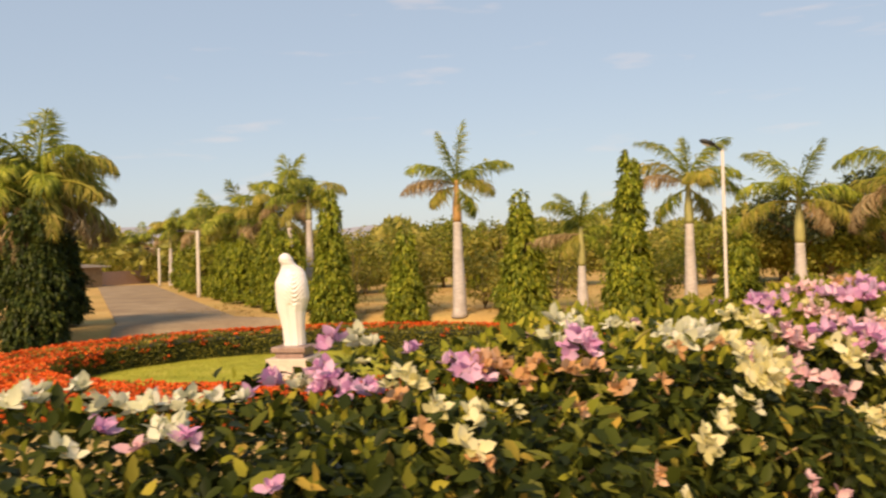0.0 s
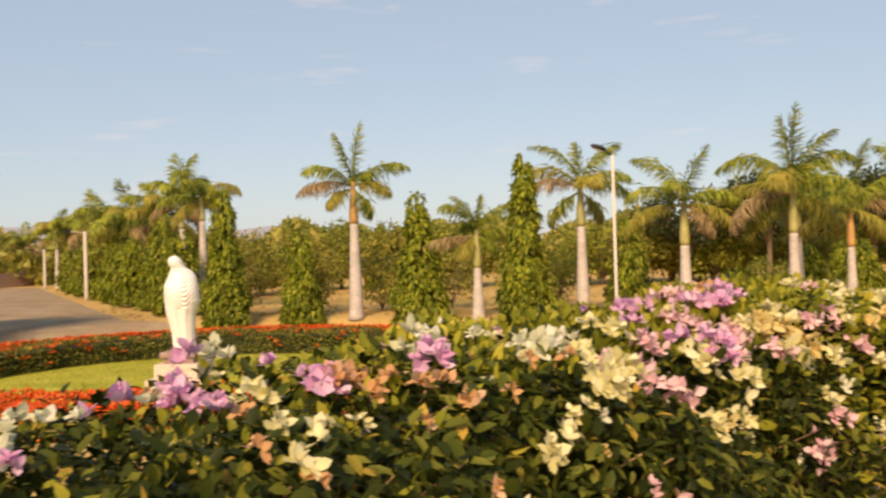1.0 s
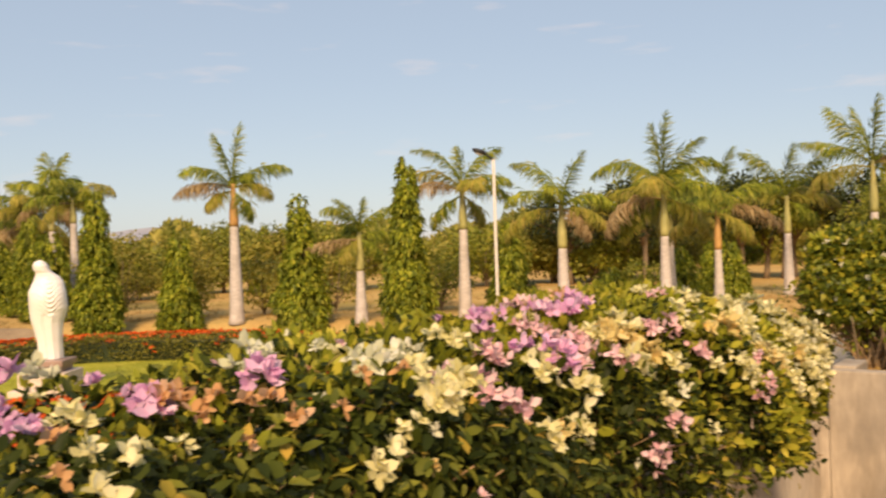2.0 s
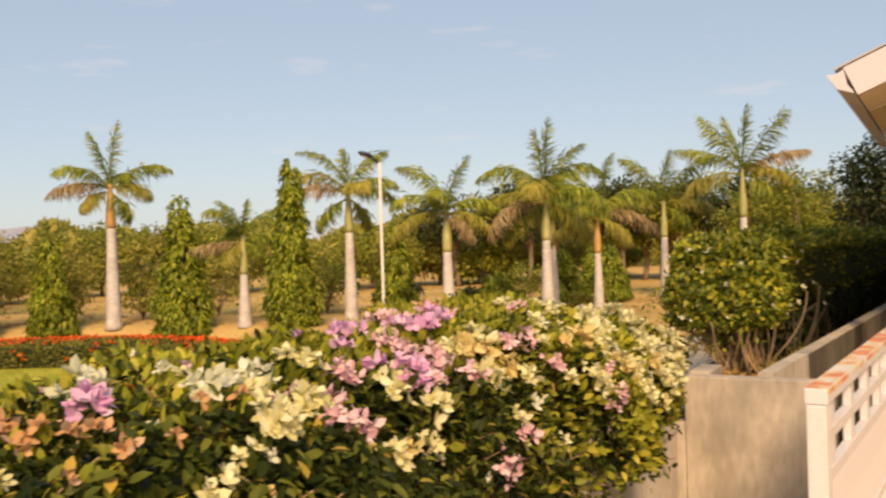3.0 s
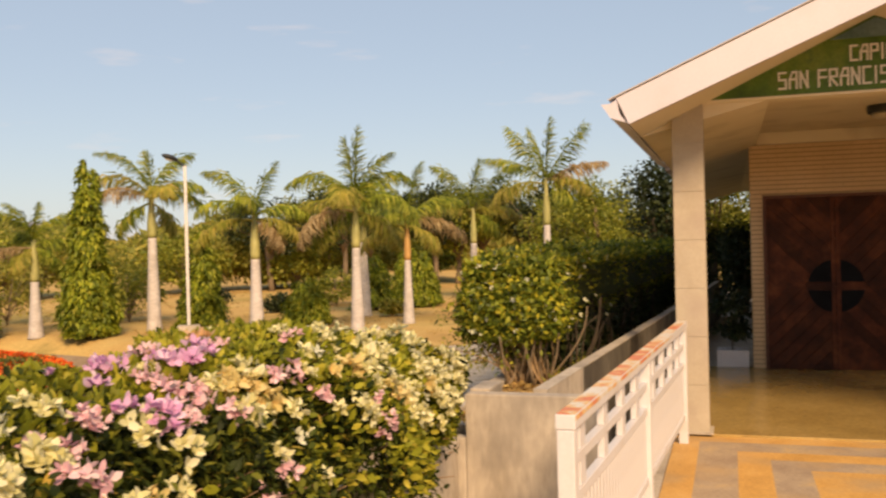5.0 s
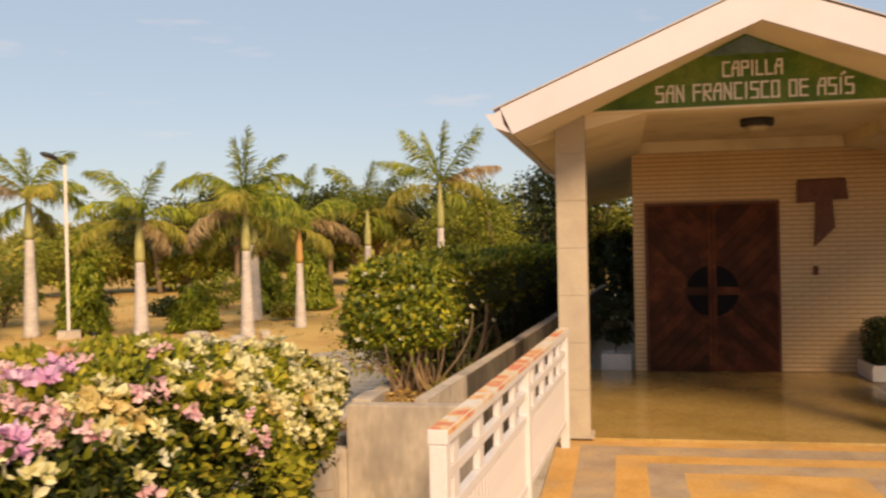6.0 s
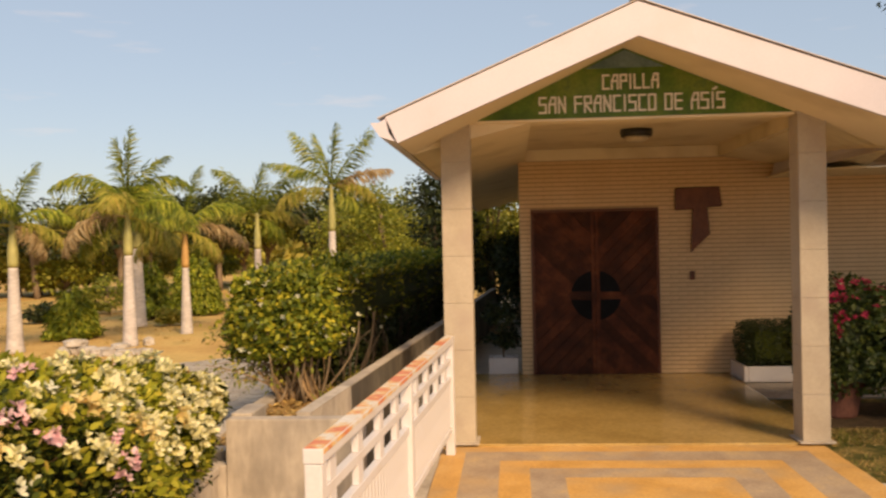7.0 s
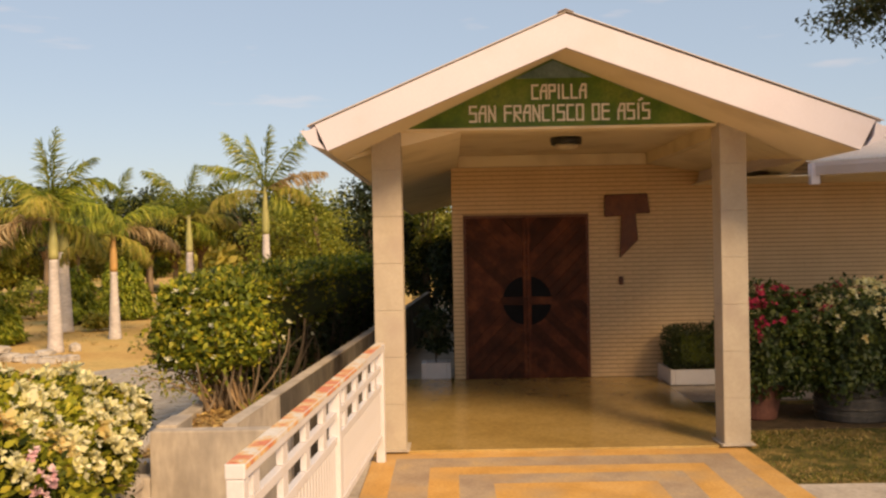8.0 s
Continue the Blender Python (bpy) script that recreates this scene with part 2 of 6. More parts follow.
M_GREY = surface("grey_floor_paint", [(0, (0.27, 0.19, 0.135)), (0.6, (0.38, 0.285, 0.195)), (1, (0.48, 0.33, 0.17))], 2.6, 0.65, 0.15, 40, stain=(0.46, 0.29, 0.13), stain_scale=1.7)
M_DOOR = surface("varnished_red_wood", [(0, (0.034, 0.009, 0.005)), (0.5, (0.078, 0.021, 0.009)), (1, (0.16, 0.048, 0.018))], 3.0, 0.6, 0.2, 30, spec=0.18, each=0.36)
M_TAU = surface("dark_brown_wood", [(0, (0.085, 0.025, 0.012)), (1, (0.16, 0.05, 0.022))], 5.0, 0.5, 0.25, 30)
M_BLACK = surface("dark_glass", [(0, (0.006, 0.006, 0.007)), (1, (0.012, 0.012, 0.014))], 3.0, 0.35, 0.0, 30, spec=0.03)
M_SIGN = surface("painted_green_landscape", [(0, (0.025, 0.075, 0.008)), (0.5, (0.075, 0.15, 0.015)), (0.8, (0.14, 0.20, 0.03)), (1, (0.06, 0.12, 0.03))], 2.2, 0.5, 0.1, 40)
M_SIGNSKY = surface("painted_blue_sky", [(0, (0.06, 0.12, 0.12)), (1, (0.14, 0.22, 0.24))], 4.0, 0.5, 0.1, 40)
M_LETTER = surface("white_letter_paint", [(0, (0.66, 0.62, 0.54)), (1, (0.80, 0.76, 0.68))], 8.0, 0.55, 0.1, 60)
M_METAL = surface("roof_sheet", [(0, (0.55, 0.47, 0.42)), (1, (0.66, 0.58, 0.52))], 1.5, 0.5, 0.1, 40, metal=0.2)
M_RUST = surface("rusted_edge", [(0, (0.22, 0.15, 0.11)), (1, (0.40, 0.32, 0.26))], 8.0, 0.7, 0.2, 40)
M_STATUE = surface("white_statue_paint", [(0, (0.74, 0.695, 0.68)), (1, (0.80, 0.765, 0.75))], 5.0, 0.4, 0.03, 60, fleck=0.08)
M_PLINTH = surface("pink_plinth_stone", [(0, (0.55, 0.43, 0.36)), (1, (0.68, 0.56, 0.48))], 3.0, 0.7, 0.15, 50)
M_PLINTH_D = surface("red_granite_cap", [(0, (0.24, 0.15, 0.13)), (1, (0.38, 0.26, 0.22))], 9.0, 0.35, 0.1, 60)
M_POLE = surface("white_pole_paint", [(0, (0.54, 0.51, 0.48)), (1, (0.64, 0.61, 0.58))], 3.0, 0.5, 0.1, 40)
M_POSTC = surface("concrete_post", [(0, (0.42, 0.37, 0.31)), (1, (0.55, 0.50, 0.43))], 3.0, 0.8, 0.2, 40)
M_LAMP = surface("black_lamp_metal", [(0, (0.012, 0.012, 0.012)), (1, (0.03, 0.03, 0.03))], 3.0, 0.4, 0.1, 40)
M_LAMPGLASS = surface("frosted_lamp_glass", [(0, (0.45, 0.38, 0.28)), (1, (0.55, 0.48, 0.36))], 3.0, 0.3, 0.0, 40)
M_TERRA = surface("terracotta", [(0, (0.13, 0.05, 0.033)), (1, (0.22, 0.085, 0.055))], 5.0, 0.75, 0.25, 40)
M_TUB = surface("dull_metal_tub", [(0, (0.05, 0.045, 0.04)), (1, (0.14, 0.12, 0.10))], 5.0, 0.5, 0.2, 30, metal=0.5)
M_SOIL = surface("soil_with_dry_litter", [(0, (0.10, 0.06, 0.03)), (0.5, (0.24, 0.15, 0.06)), (1, (0.40, 0.27, 0.10))], 9.0, 0.95, 0.8, 60)
# earth with the potted shrubs' shade painted into its dark colour
M_EARTH_SHADE = surface("shade_dark_earth", [(0, (0.05, 0.035, 0.02)), (1, (0.12, 0.08, 0.045))], 9.0, 0.95, 0.8, 60, spec=0.1)
M_ROCK = surface("pale_rock", [(0, (0.26, 0.22, 0.18)), (1, (0.50, 0.45, 0.39))], 3.0, 0.9, 0.5, 20)
M_BARK = surface("bark", [(0, (0.11, 0.075, 0.045)), (1, (0.26, 0.19, 0.12))], 6.0, 0.9, 0.6, 30, stretch=(3, 3, 0.6))
# darker copy of the bark with shade in its colour, for far hedge stems
M_STEM_SHADE = surface("shaded_stem_bark", [(0, (0.03, 0.022, 0.015)), (1, (0.085, 0.06, 0.038))], 6.0, 0.9, 0.5, 30)
M_TWIG = surface("pale_twig", [(0, (0.20, 0.12, 0.06)), (1, (0.38, 0.25, 0.13))], 8.0, 0.85, 0.3, 60)
M_TRUNK = surface("pale_palm_trunk", [(0, (0.38, 0.335, 0.315)), (0.5, (0.47, 0.425, 0.40)), (1, (0.54, 0.49, 0.465))], 2.0, 0.85, 0.14, 9, stretch=(1.0, 1.0, 2.2), stain=(0.30, 0.26, 0.22), stain_scale=1.4)
M_SHAFT = surface("green_crownshaft", [(0, (0.26, 0.26, 0.09)), (0.6, (0.36, 0.33, 0.13)), (1, (0.45, 0.37, 0.17))], 2.0, 0.45, 0.1, 20, stretch=(1, 1, 0.3))
M_SHAFT_O = surface("orange_crownshaft", [(0, (0.36, 0.19, 0.06)), (0.6, (0.46, 0.27, 0.10)), (1, (0.38, 0.29, 0.12))], 2.0, 0.55, 0.15, 20, stretch=(1, 1, 0.3))
M_FROND = leafy("palm_leaflets", [(0, (0.084, 0.138, 0.0204)), (0.5, (0.276, 0.33, 0.0408)), (0.85, (0.432, 0.45, 0.0624)), (1, (0.552, 0.492, 0.096))], 0.45)
M_FROND_Y = leafy("yellowing_leaflets", [(0, (0.207, 0.23, 0.0345)), (0.5, (0.368, 0.345, 0.0575)), (1, (0.552, 0.425, 0.115))], 0.45)
M_FROND_D = leafy("dry_leaflets", [(0, (0.22, 0.14, 0.06)), (0.5, (0.36, 0.25, 0.12)), (1, (0.50, 0.39, 0.22))], 0.3, 0.8)
M_ASHOKA = leafy("drooping_leaves", [(0, (0.0896, 0.129, 0.0146)), (0.4, (0.213, 0.263, 0.028)), (0.8, (0.358, 0.386, 0.037)), (1, (0.493, 0.459, 0.0616))], 0.35)
# dark tone of the solid cores, painting the shade between leaves
M_CORE = leafy("core_shade", [(0, (0.0455, 0.0585, 0.0104)), (1, (0.078, 0.091, 0.0156))], 0.1, 0.8, 0.1)
M_BROAD = leafy("broad_leaves", [(0, (0.12, 0.15, 0.022)), (0.5, (0.26, 0.285, 0.038)), (1, (0.42, 0.39, 0.06))], 0.45)
M_OLIVE = leafy("olive_leaves", [(0, (0.16, 0.17, 0.03)), (0.5, (0.31, 0.295, 0.048)), (1, (0.48, 0.385, 0.085))], 0.42)
# deep green; on three roadside columnar trees it carries their shade
M_DEEP = leafy("deep_green_and_shaded_leaves", [(0, (0.025, 0.045, 0.010)), (0.6, (0.055, 0.08, 0.015)), (1, (0.11, 0.13, 0.02))], 0.25)
# dark leaf tone; also paints shade on hedge cores and low filler leaves
M_DARKLEAF = leafy("dark_leaves_and_shade", [(0, (0.014, 0.024, 0.008)), (0.6, (0.03, 0.045, 0.012)), (1, (0.06, 0.075, 0.02))], 0.2)
M_BOUG = leafy("bougainvillea_leaves", [(0, (0.013, 0.020, 0.004)), (0.4, (0.030, 0.042, 0.008)), (0.75, (0.066, 0.082, 0.013)), (0.95, (0.19, 0.19, 0.030)), (1, (0.45, 0.29, 0.058))], 0.26, 0.5, 0.10)
M_YOUNG = leafy("young_shoot_leaves", [(0, (0.161, 0.178, 0.0207)), (0.6, (0.328, 0.328, 0.0345)), (1, (0.552, 0.46, 0.069))], 0.4, 0.5, 0.2)
M_HEDGE = leafy("hedge_leaves", [(0, (0.040, 0.062, 0.009)), (0.35, (0.12, 0.155, 0.018)), (0.75, (0.29, 0.305, 0.032)), (1, (0.54, 0.45, 0.05))], 0.40, 0.5, 0.28)
M_IXORA = leafy("ixora_leaves", [(0, (0.06, 0.062, 0.012)), (0.5, (0.14, 0.135, 0.02)), (1, (0.27, 0.24, 0.035))], 0.25)
M_IXORA_F = leafy("orange_red_florets", [(0, (0.58, 0.07, 0.012)), (0.6, (0.78, 0.13, 0.022)), (1, (0.84, 0.22, 0.04))], 0.25, 0.6)
M_IXORA_Y = leafy("yellow_florets", [(0, (0.45, 0.36, 0.03)), (1, (0.62, 0.50, 0.08))], 0.25, 0.6)
M_GRASSBLADE = leafy("green_blades", [(0, (0.08, 0.10, 0.015)), (0.6, (0.18, 0.18, 0.028)), (1, (0.36, 0.30, 0.07))], 0.3)
M_LAWNBLADE = leafy("lawn_blades", [(0, (0.22, 0.25, 0.025)), (0.6, (0.39, 0.385, 0.045)), (1, (0.52, 0.46, 0.10))], 0.35)
M_DRYBLADE = leafy("dry_blades", [(0, (0.34, 0.22, 0.08)), (0.7, (0.50, 0.35, 0.14)), (1, (0.24, 0.22, 0.06))], 0.3, 0.8)
M_LITTER = leafy("dry_leaf_litter", [(0, (0.20, 0.11, 0.04)), (0.6, (0.42, 0.27, 0.09)), (1, (0.55, 0.38, 0.14))], 0.2, 0.8)
PETAL = {
    "cream": leafy("cream_bracts", [(0, (0.66, 0.60, 0.26)), (0.5, (0.80, 0.74, 0.42)), (1, (0.85, 0.80, 0.54))], 0.38, 0.7, 0.15),
    "white": leafy("white_bracts", [(0, (0.60, 0.60, 0.38)), (0.5, (0.76, 0.74, 0.56)), (1, (0.82, 0.80, 0.68))], 0.35, 0.7, 0.15),
    "yellow": leafy("yellow_bracts", [(0, (0.66, 0.52, 0.20)), (0.6, (0.76, 0.62, 0.30)), (1, (0.80, 0.50, 0.16))], 0.35, 0.7, 0.15),
    "peach": leafy("peach_bracts", [(0, (0.60, 0.32, 0.14)), (0.6, (0.70, 0.42, 0.22)), (1, (0.72, 0.48, 0.34))], 0.35, 0.7, 0.15),
    "pink": leafy("pink_bracts", [(0, (0.76, 0.42, 0.46)), (0.5, (0.82, 0.54, 0.58)), (1, (0.85, 0.66, 0.62))], 0.35, 0.7, 0.15),
    "violet": leafy("violet_bracts", [(0, (0.68, 0.32, 0.56)), (0.5, (0.80, 0.48, 0.68)), (1, (0.84, 0.62, 0.74))], 0.35, 0.7, 0.15),
    "red": leafy("red_bracts", [(0, (0.50, 0.04, 0.10)), (1, (0.68, 0.09, 0.16))], 0.3, 0.7, 0.15),
}

# ---------------------------------------------------------------- ground and paving
CX, CY = 9.255, 15.04       # middle of the round bed


def ground_z(x, y):
    """The lie of the land: a shallow bowl round the flower bed."""
    k = min(1.0, max(0.0, (math.hypot(x - CX, y - CY) - 6.2) / 1.8))
    return BED + (GROUND - BED) * k * k * (3 - 2 * k)


def sheet(name, pts, z, material, label, category, thick=0.02):
    ob = part(name, prism_bm(pts, "z", z - thick, z), material, None)
    return tagged(ob, label, category, kind="structure")


def ring_pts(cx, cy, r, n=72, a0=0.0, a1=2 * math.pi):
    return [(cx + r * math.cos(a0 + (a1 - a0) * i / n), cy + r * math.sin(a0 + (a1 - a0) * i / n)) for i in range(n)]


bm = bmesh.new()
bmesh.ops.create_grid(bm, x_segments=150, y_segments=150, size=1.0)
for v in bm.verts:
    u, w = v.co.x, v.co.y
    x, y = 15 + 60 * u * abs(u) + 1500 * u ** 7, 15 + 60 * w * abs(w) + 1500 * w ** 7
    rise = 0.0
    far = max(0.0, x + 0.35 * y - 23.5)
    rise += 0.05 * noise.noise((x * 0.35, y * 0.35, 0)) * min(1.0, far) * (1.0 if y < 22 else 0.0)
    v.co = (x, y, ground_z(x, y) + rise - 0.004)
ground = part("ground", bm, M_DRY, None, smooth=True)
tagged(ground, "dry straw-coloured grass ground stretching far behind the palms", "ground", kind="structure")
bm = bmesh.new()
rows = [[bm.verts.new((CX + r0 * math.cos(2 * math.pi * i / 72), CY + r0 * math.sin(2 * math.pi * i / 72), ground_z(CX + r0, CY) + 0.03)) for i in range(72)] for r0 in (0.5, 5.0, 6.2, 6.5, 6.8, 7.1)]
for a, b_ in zip(rows, rows[1:]):
    for i in range(72):
        bm.faces.new((a[i], b_[i], b_[(i + 1) % 72], a[(i + 1) % 72]))
bm.faces.new(rows[0])
ext = bmesh.ops.extrude_face_region(bm, geom=bm.faces[:])
for v in ext["geom"]:
    if isinstance(v, bmesh.types.BMVert):
        v.co.z -= 0.08
bmesh.ops.recalc_face_normals(bm, faces=bm.faces[:])
tagged(part("drive", bm, M_DRIVE, None), "grey-brown paved circular drive around the flower bed", "drive", kind="structure")
bm = bmesh.new()
left, right = ((8.0, 21.5), (9.2, 23.9), (24.0, 66.0)), ((13.0, 20.8), (12.4, 23.6), (25.8, 60.5))
rows = []
for k in range(31):
    q = k / 10 if k <= 10 else 1 + (k - 10) / 20
    i, w = min(int(q), 1), q - min(int(q), 1)
    a, b_ = Vector(left[i]).lerp(Vector(left[i + 1]), w), Vector(right[i]).lerp(Vector(right[i + 1]), w)
    rows.append([bm.verts.new((*a.lerp(b_, u), ground_z(*a.lerp(b_, u)) + 0.035)) for u in (0, 0.25, 0.5, 0.75, 1)])
for a, b_ in zip(rows, rows[1:]):
    for i in range(4):
        bm.faces.new((a[i], a[i + 1], b_[i + 1], b_[i]))
ext = bmesh.ops.extrude_face_region(bm, geom=bm.faces[:])
for v in ext["geom"]:
    if isinstance(v, bmesh.types.BMVert):
        v.co.z -= 0.06
bmesh.ops.recalc_face_normals(bm, faces=bm.faces[:])
tagged(part("road", bm, M_DRIVE, None), "grey paved road running away between rows of trees", "road", kind="structure")
sheet("lawn", ring_pts(CX, CY, 4.8), BED + 0.042, M_LAWN, "short green lawn inside the round flower bed", "lawn")

# ---------------------------------------------------------------- walkway, low walls, planters
WX0, WX1, WY0, WY1 = -4.0, 8.38, -2.43, 0.72
bm = bmesh.new()


def band(bm, a, b, index):
    """The ring between two nested rectangles (x0, x1, y0, y1), painted with one colour."""
    def corners(r):
        return [bm.verts.new((x, y, 0.0)) for x, y in ((r[0], r[2]), (r[1], r[2]), (r[1], r[3]), (r[0], r[3]))]
    va, vb = corners(a), corners(b)
    for i in range(4):
        j = (i + 1) % 4
        bm.faces.new((va[i], va[j], vb[j], vb[i])).material_index = index


rect = [WX0, WX1, WY0, WY1]
for k, w in enumerate((0.21, 0.30, 0.24, 0.27)):
    inner = [rect[0] + w, rect[1] - w, rect[2] + w * 0.95, rect[3] - w * 0.95]
    band(bm, rect, inner, k % 2)
    rect = inner
bm.faces.new([bm.verts.new((x, y, 0.0)) for x, y in ((rect[0], rect[2]), (rect[1], rect[2]), (rect[1], rect[3]), (rect[0], rect[3]))])
bmesh.ops.remove_doubles(bm, verts=bm.verts[:], dist=1e-4)
ext = bmesh.ops.extrude_face_region(bm, geom=bm.faces[:])
for v in ext["geom"]:
    if isinstance(v, bmesh.types.BMVert):
        v.co.z -= 0.3
bmesh.ops.recalc_face_normals(bm, faces=bm.faces[:])
walkway = part("walkway", bm, [M_ORANGE, M_GREY], None)
tagged(walkway, "concrete walkway painted in nested ochre and grey bands", "walkway", kind="structure")

side_floor = part("side_floor", box_bm(-4.0, 20.0, 0.722, 1.0, -0.3, -0.012), M_CONC, None)
tagged(side_floor, "narrow bare concrete strip under the white railing", "floor", kind="structure")
passage = part("passage_floor", box_bm(-4.0, 5.955, 1.0, 1.93, -0.3, -0.03), M_CONC, None)
tagged(passage, "bare grey concrete floor beside the planter", "floor", kind="structure")

low_wall = thing("low_wall", "low weathered concrete wall in front of the bougainvillea hedge", "wall", kind="structure")
part("wall_body", box_bm(-4.0, 5.955, 1.88, 2.10, -0.3, 0.39, bevel=0.008), M_CONC, low_wall)
part("coping", box_bm(-4.0, 5.955, 1.863, 2.12, 0.39, 0.44, bevel=0.012), M_CONC, low_wall)
bed = part("bed_soil", box_bm(-4.0, 5.6, 2.10, 3.3, -0.3, 0.14), M_SOIL, None)
tagged(bed, "dry soil bed behind the low wall", "soil", kind="structure")

planter = thing("raised_planter", "tall weathered concrete planter holding a clipped hedge", "planter")
PX, PTOP = 5.96, 0.735


def planter_y(x):
    """The near long side of the planter, which runs slightly askew."""
    return 1.34 - 0.062 * (x - 6.05)


part("front_wall", box_bm(PX, PX + 0.11, 1.0, 1.83, -0.3, PTOP - 0.02, bevel=0.01), M_CONC, planter)
part("front_wall", box_bm(PX + 0.003, PX + 0.11, 1.832, 2.12, -0.3, 0.44, bevel=0.01), M_CONC, planter)
# beyond x 7.1 the wall's shade is put into a darker concrete colour
for xa, xb, m in ((PX + 0.112, 7.1, M_CONC), (7.102, 20.0, M_CONC_SHADE)):
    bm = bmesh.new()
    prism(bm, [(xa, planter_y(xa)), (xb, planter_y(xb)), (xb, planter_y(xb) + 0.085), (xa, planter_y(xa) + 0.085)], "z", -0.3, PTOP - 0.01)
    side = part("side_wall", bm, m, planter, "side wall with shade and stains put into its colour" if xa > 7 else "")
    # thin top slab keeps the plain concrete colour above the darkened face
    bm = bmesh.new()
    prism(bm, [(xa, planter_y(xa) - 0.002), (xb, planter_y(xb) - 0.002), (xb, planter_y(xb) + 0.087), (xa, planter_y(xa) + 0.087)], "z", PTOP - 0.009, PTOP)
    part("coping", bm, M_CONC, side, "bare grey concrete top")
part("side_wall", box_bm(PX + 0.112, 6.4, 1.70, 1.83, -0.3, PTOP - 0.005, bevel=0.01), M_CONC, planter)
part("side_wall", box_bm(6.402, 20.0, 2.12, 2.25, -0.3, 0.46, bevel=0.01), M_CONC, planter)
part("end_wall", box_bm(6.272, 6.40, 1.832, 2.25, -0.3, 0.46, bevel=0.01), M_CONC, planter)
bm = bmesh.new()
prism(bm, [(PX + 0.112, planter_y(PX) + 0.09), (20.0, planter_y(20) + 0.09), (20.0, 2.118), (6.402, 2.118), (6.402, 1.698), (PX + 0.112, 1.698)], "z", 0.05, 0.42)
part("soil", bm, M_SOIL, planter, "dry soil with fallen leaves")

# ---------------------------------------------------------------- white railing
R0, R1, RTOP = Vector((4.07, 0.8739, 0)), Vector((8.12, 0.637, 0)), 0.972
railing = thing("railing", "white painted steel railing, red primer showing on top", "railing", R0)
railing.rotation_euler = (0, 0, math.atan2(R1.y - R0.y, R1.x - R0.x))
RL = (R1 - R0).length
top_rail = part("top_rail", box_bm(0, RL, -0.04, 0.04, RTOP - 0.06, RTOP, bevel=0.006), M_WHITE, railing)
part("worn_paint", box_bm(0.004, RL - 0.004, -0.037, 0.033, RTOP + 0.0005, RTOP + 0.003), M_WORN, top_rail, "worn paint with red primer showing")
part("worn_paint", box_bm(0.01, RL * 0.75, -0.0425, -0.0405, RTOP - 0.022, RTOP - 0.004), M_WORN, top_rail, "worn paint with red primer showing")
for z, h in ((0.752, 0.045), (0.60, 0.048), (0.19, 0.045)):
    part("rail", box_bm(0.06, RL - 0.06, -0.02, 0.02, z, z + h, bevel=0.004), M_WHITE, railing)
for x in (0.0, 2.0, RL - 0.07):
    part("post", box_bm(x, x + 0.07, -0.035, 0.035, 0.0, RTOP - 0.061, bevel=0.005), M_WHITE, railing)
bar_me = None
for x in (0.24, 0.73, 1.21, 1.65, 2.33, 2.78, 3.24, 3.66):
    for z in (0.649, 0.798):
        if bar_me is None:
            b = part("bar", box_bm(-0.05, 0.05, -0.016, 0.016, 0.0, 0.1025, bevel=0.003), M_WHITE, railing)
            bar_me = b.data
        else:
            b = new("bar", bar_me)
            b.parent = railing
        b.location = (x, 0, z)
slat_me = None
x = 0.085
while x < RL - 0.1:
    if slat_me is None:
        b = part("slat", box_bm(-0.027, 0.027, -0.010, 0.010, 0.236, 0.599, bevel=0.004), M_WHITE, railing)
        slat_me = b.data
    else:
        b = new("slat", slat_me)
        b.parent = railing
    b.location = (x, 0, 0)
    x += 0.074

# ---------------------------------------------------------------- chapel
FX, DX = 7.5, 12.33                      # fascia plane, wall plane
APEX, EAVE_L, EAVE_R = (-0.86, 3.50), (1.045, 2.70), (-3.175, 2.65)
LOW_L, LOW_R = (0.955, 2.50), (-3.06, 2.43)
chapel = thing("chapel", "small cream brick chapel with a gabled open porch", "chapel")

# porch floor
floor = part("floor", box_bm(8.384, 12.45, -2.56, 0.72, -0.3, 0.018, bevel=0.006), M_FLOOR, None)
tagged(floor, "glossy yellow-brown polished porch floor", "floor", kind="structure")
path_l = part("side_path", box_bm(8.384, 30.0, 0.724, 1.0, -0.3, 0.0), M_CONC, None)
tagged(path_l, "grey concrete path running beside the chapel", "path", kind="structure")
path_b = part("side_path", box_bm(12.532, 30.0, -0.45, 0.722, -0.3, -0.004), M_CONC, None)
tagged(path_b, "grey concrete path running beside the chapel", "path", kind="structure")

wall = part("wall", box_bm(DX + 0.012, DX + 0.2, -9.0, 0.012, -0.25, 2.9), M_MORTAR, chapel)
part("side_wall", box_bm(DX + 0.2, 24.0, -0.65, -0.45, -0.25, 2.9), M_COL, chapel)
part("ceiling_beam", box_bm(DX - 0.05, DX + 0.002, -2.495, -0.085, 2.745, 2.888, bevel=0.006), M_SOFFIT, chapel)

# columns of stacked blocks
def column(y0, y1):
    c = part("column", box_bm(8.376, 8.614, y0 + 0.006, y1 - 0.006, 0.019, 2.78), M_COL, chapel)
    z, k = 0.019, 0
    while z < 2.70:
        h = min(0.40, 2.74 - z)
        part("block", box_bm(8.37, 8.62, y0, y1, z + 0.001, z + h - 0.001, bevel=0.004), M_COL, c)
        z += h
    part("capital", box_bm(8.36, 8.63, y0 - 0.01, y1 + 0.01, 2.742, 2.80, bevel=0.006), M_COL, c)
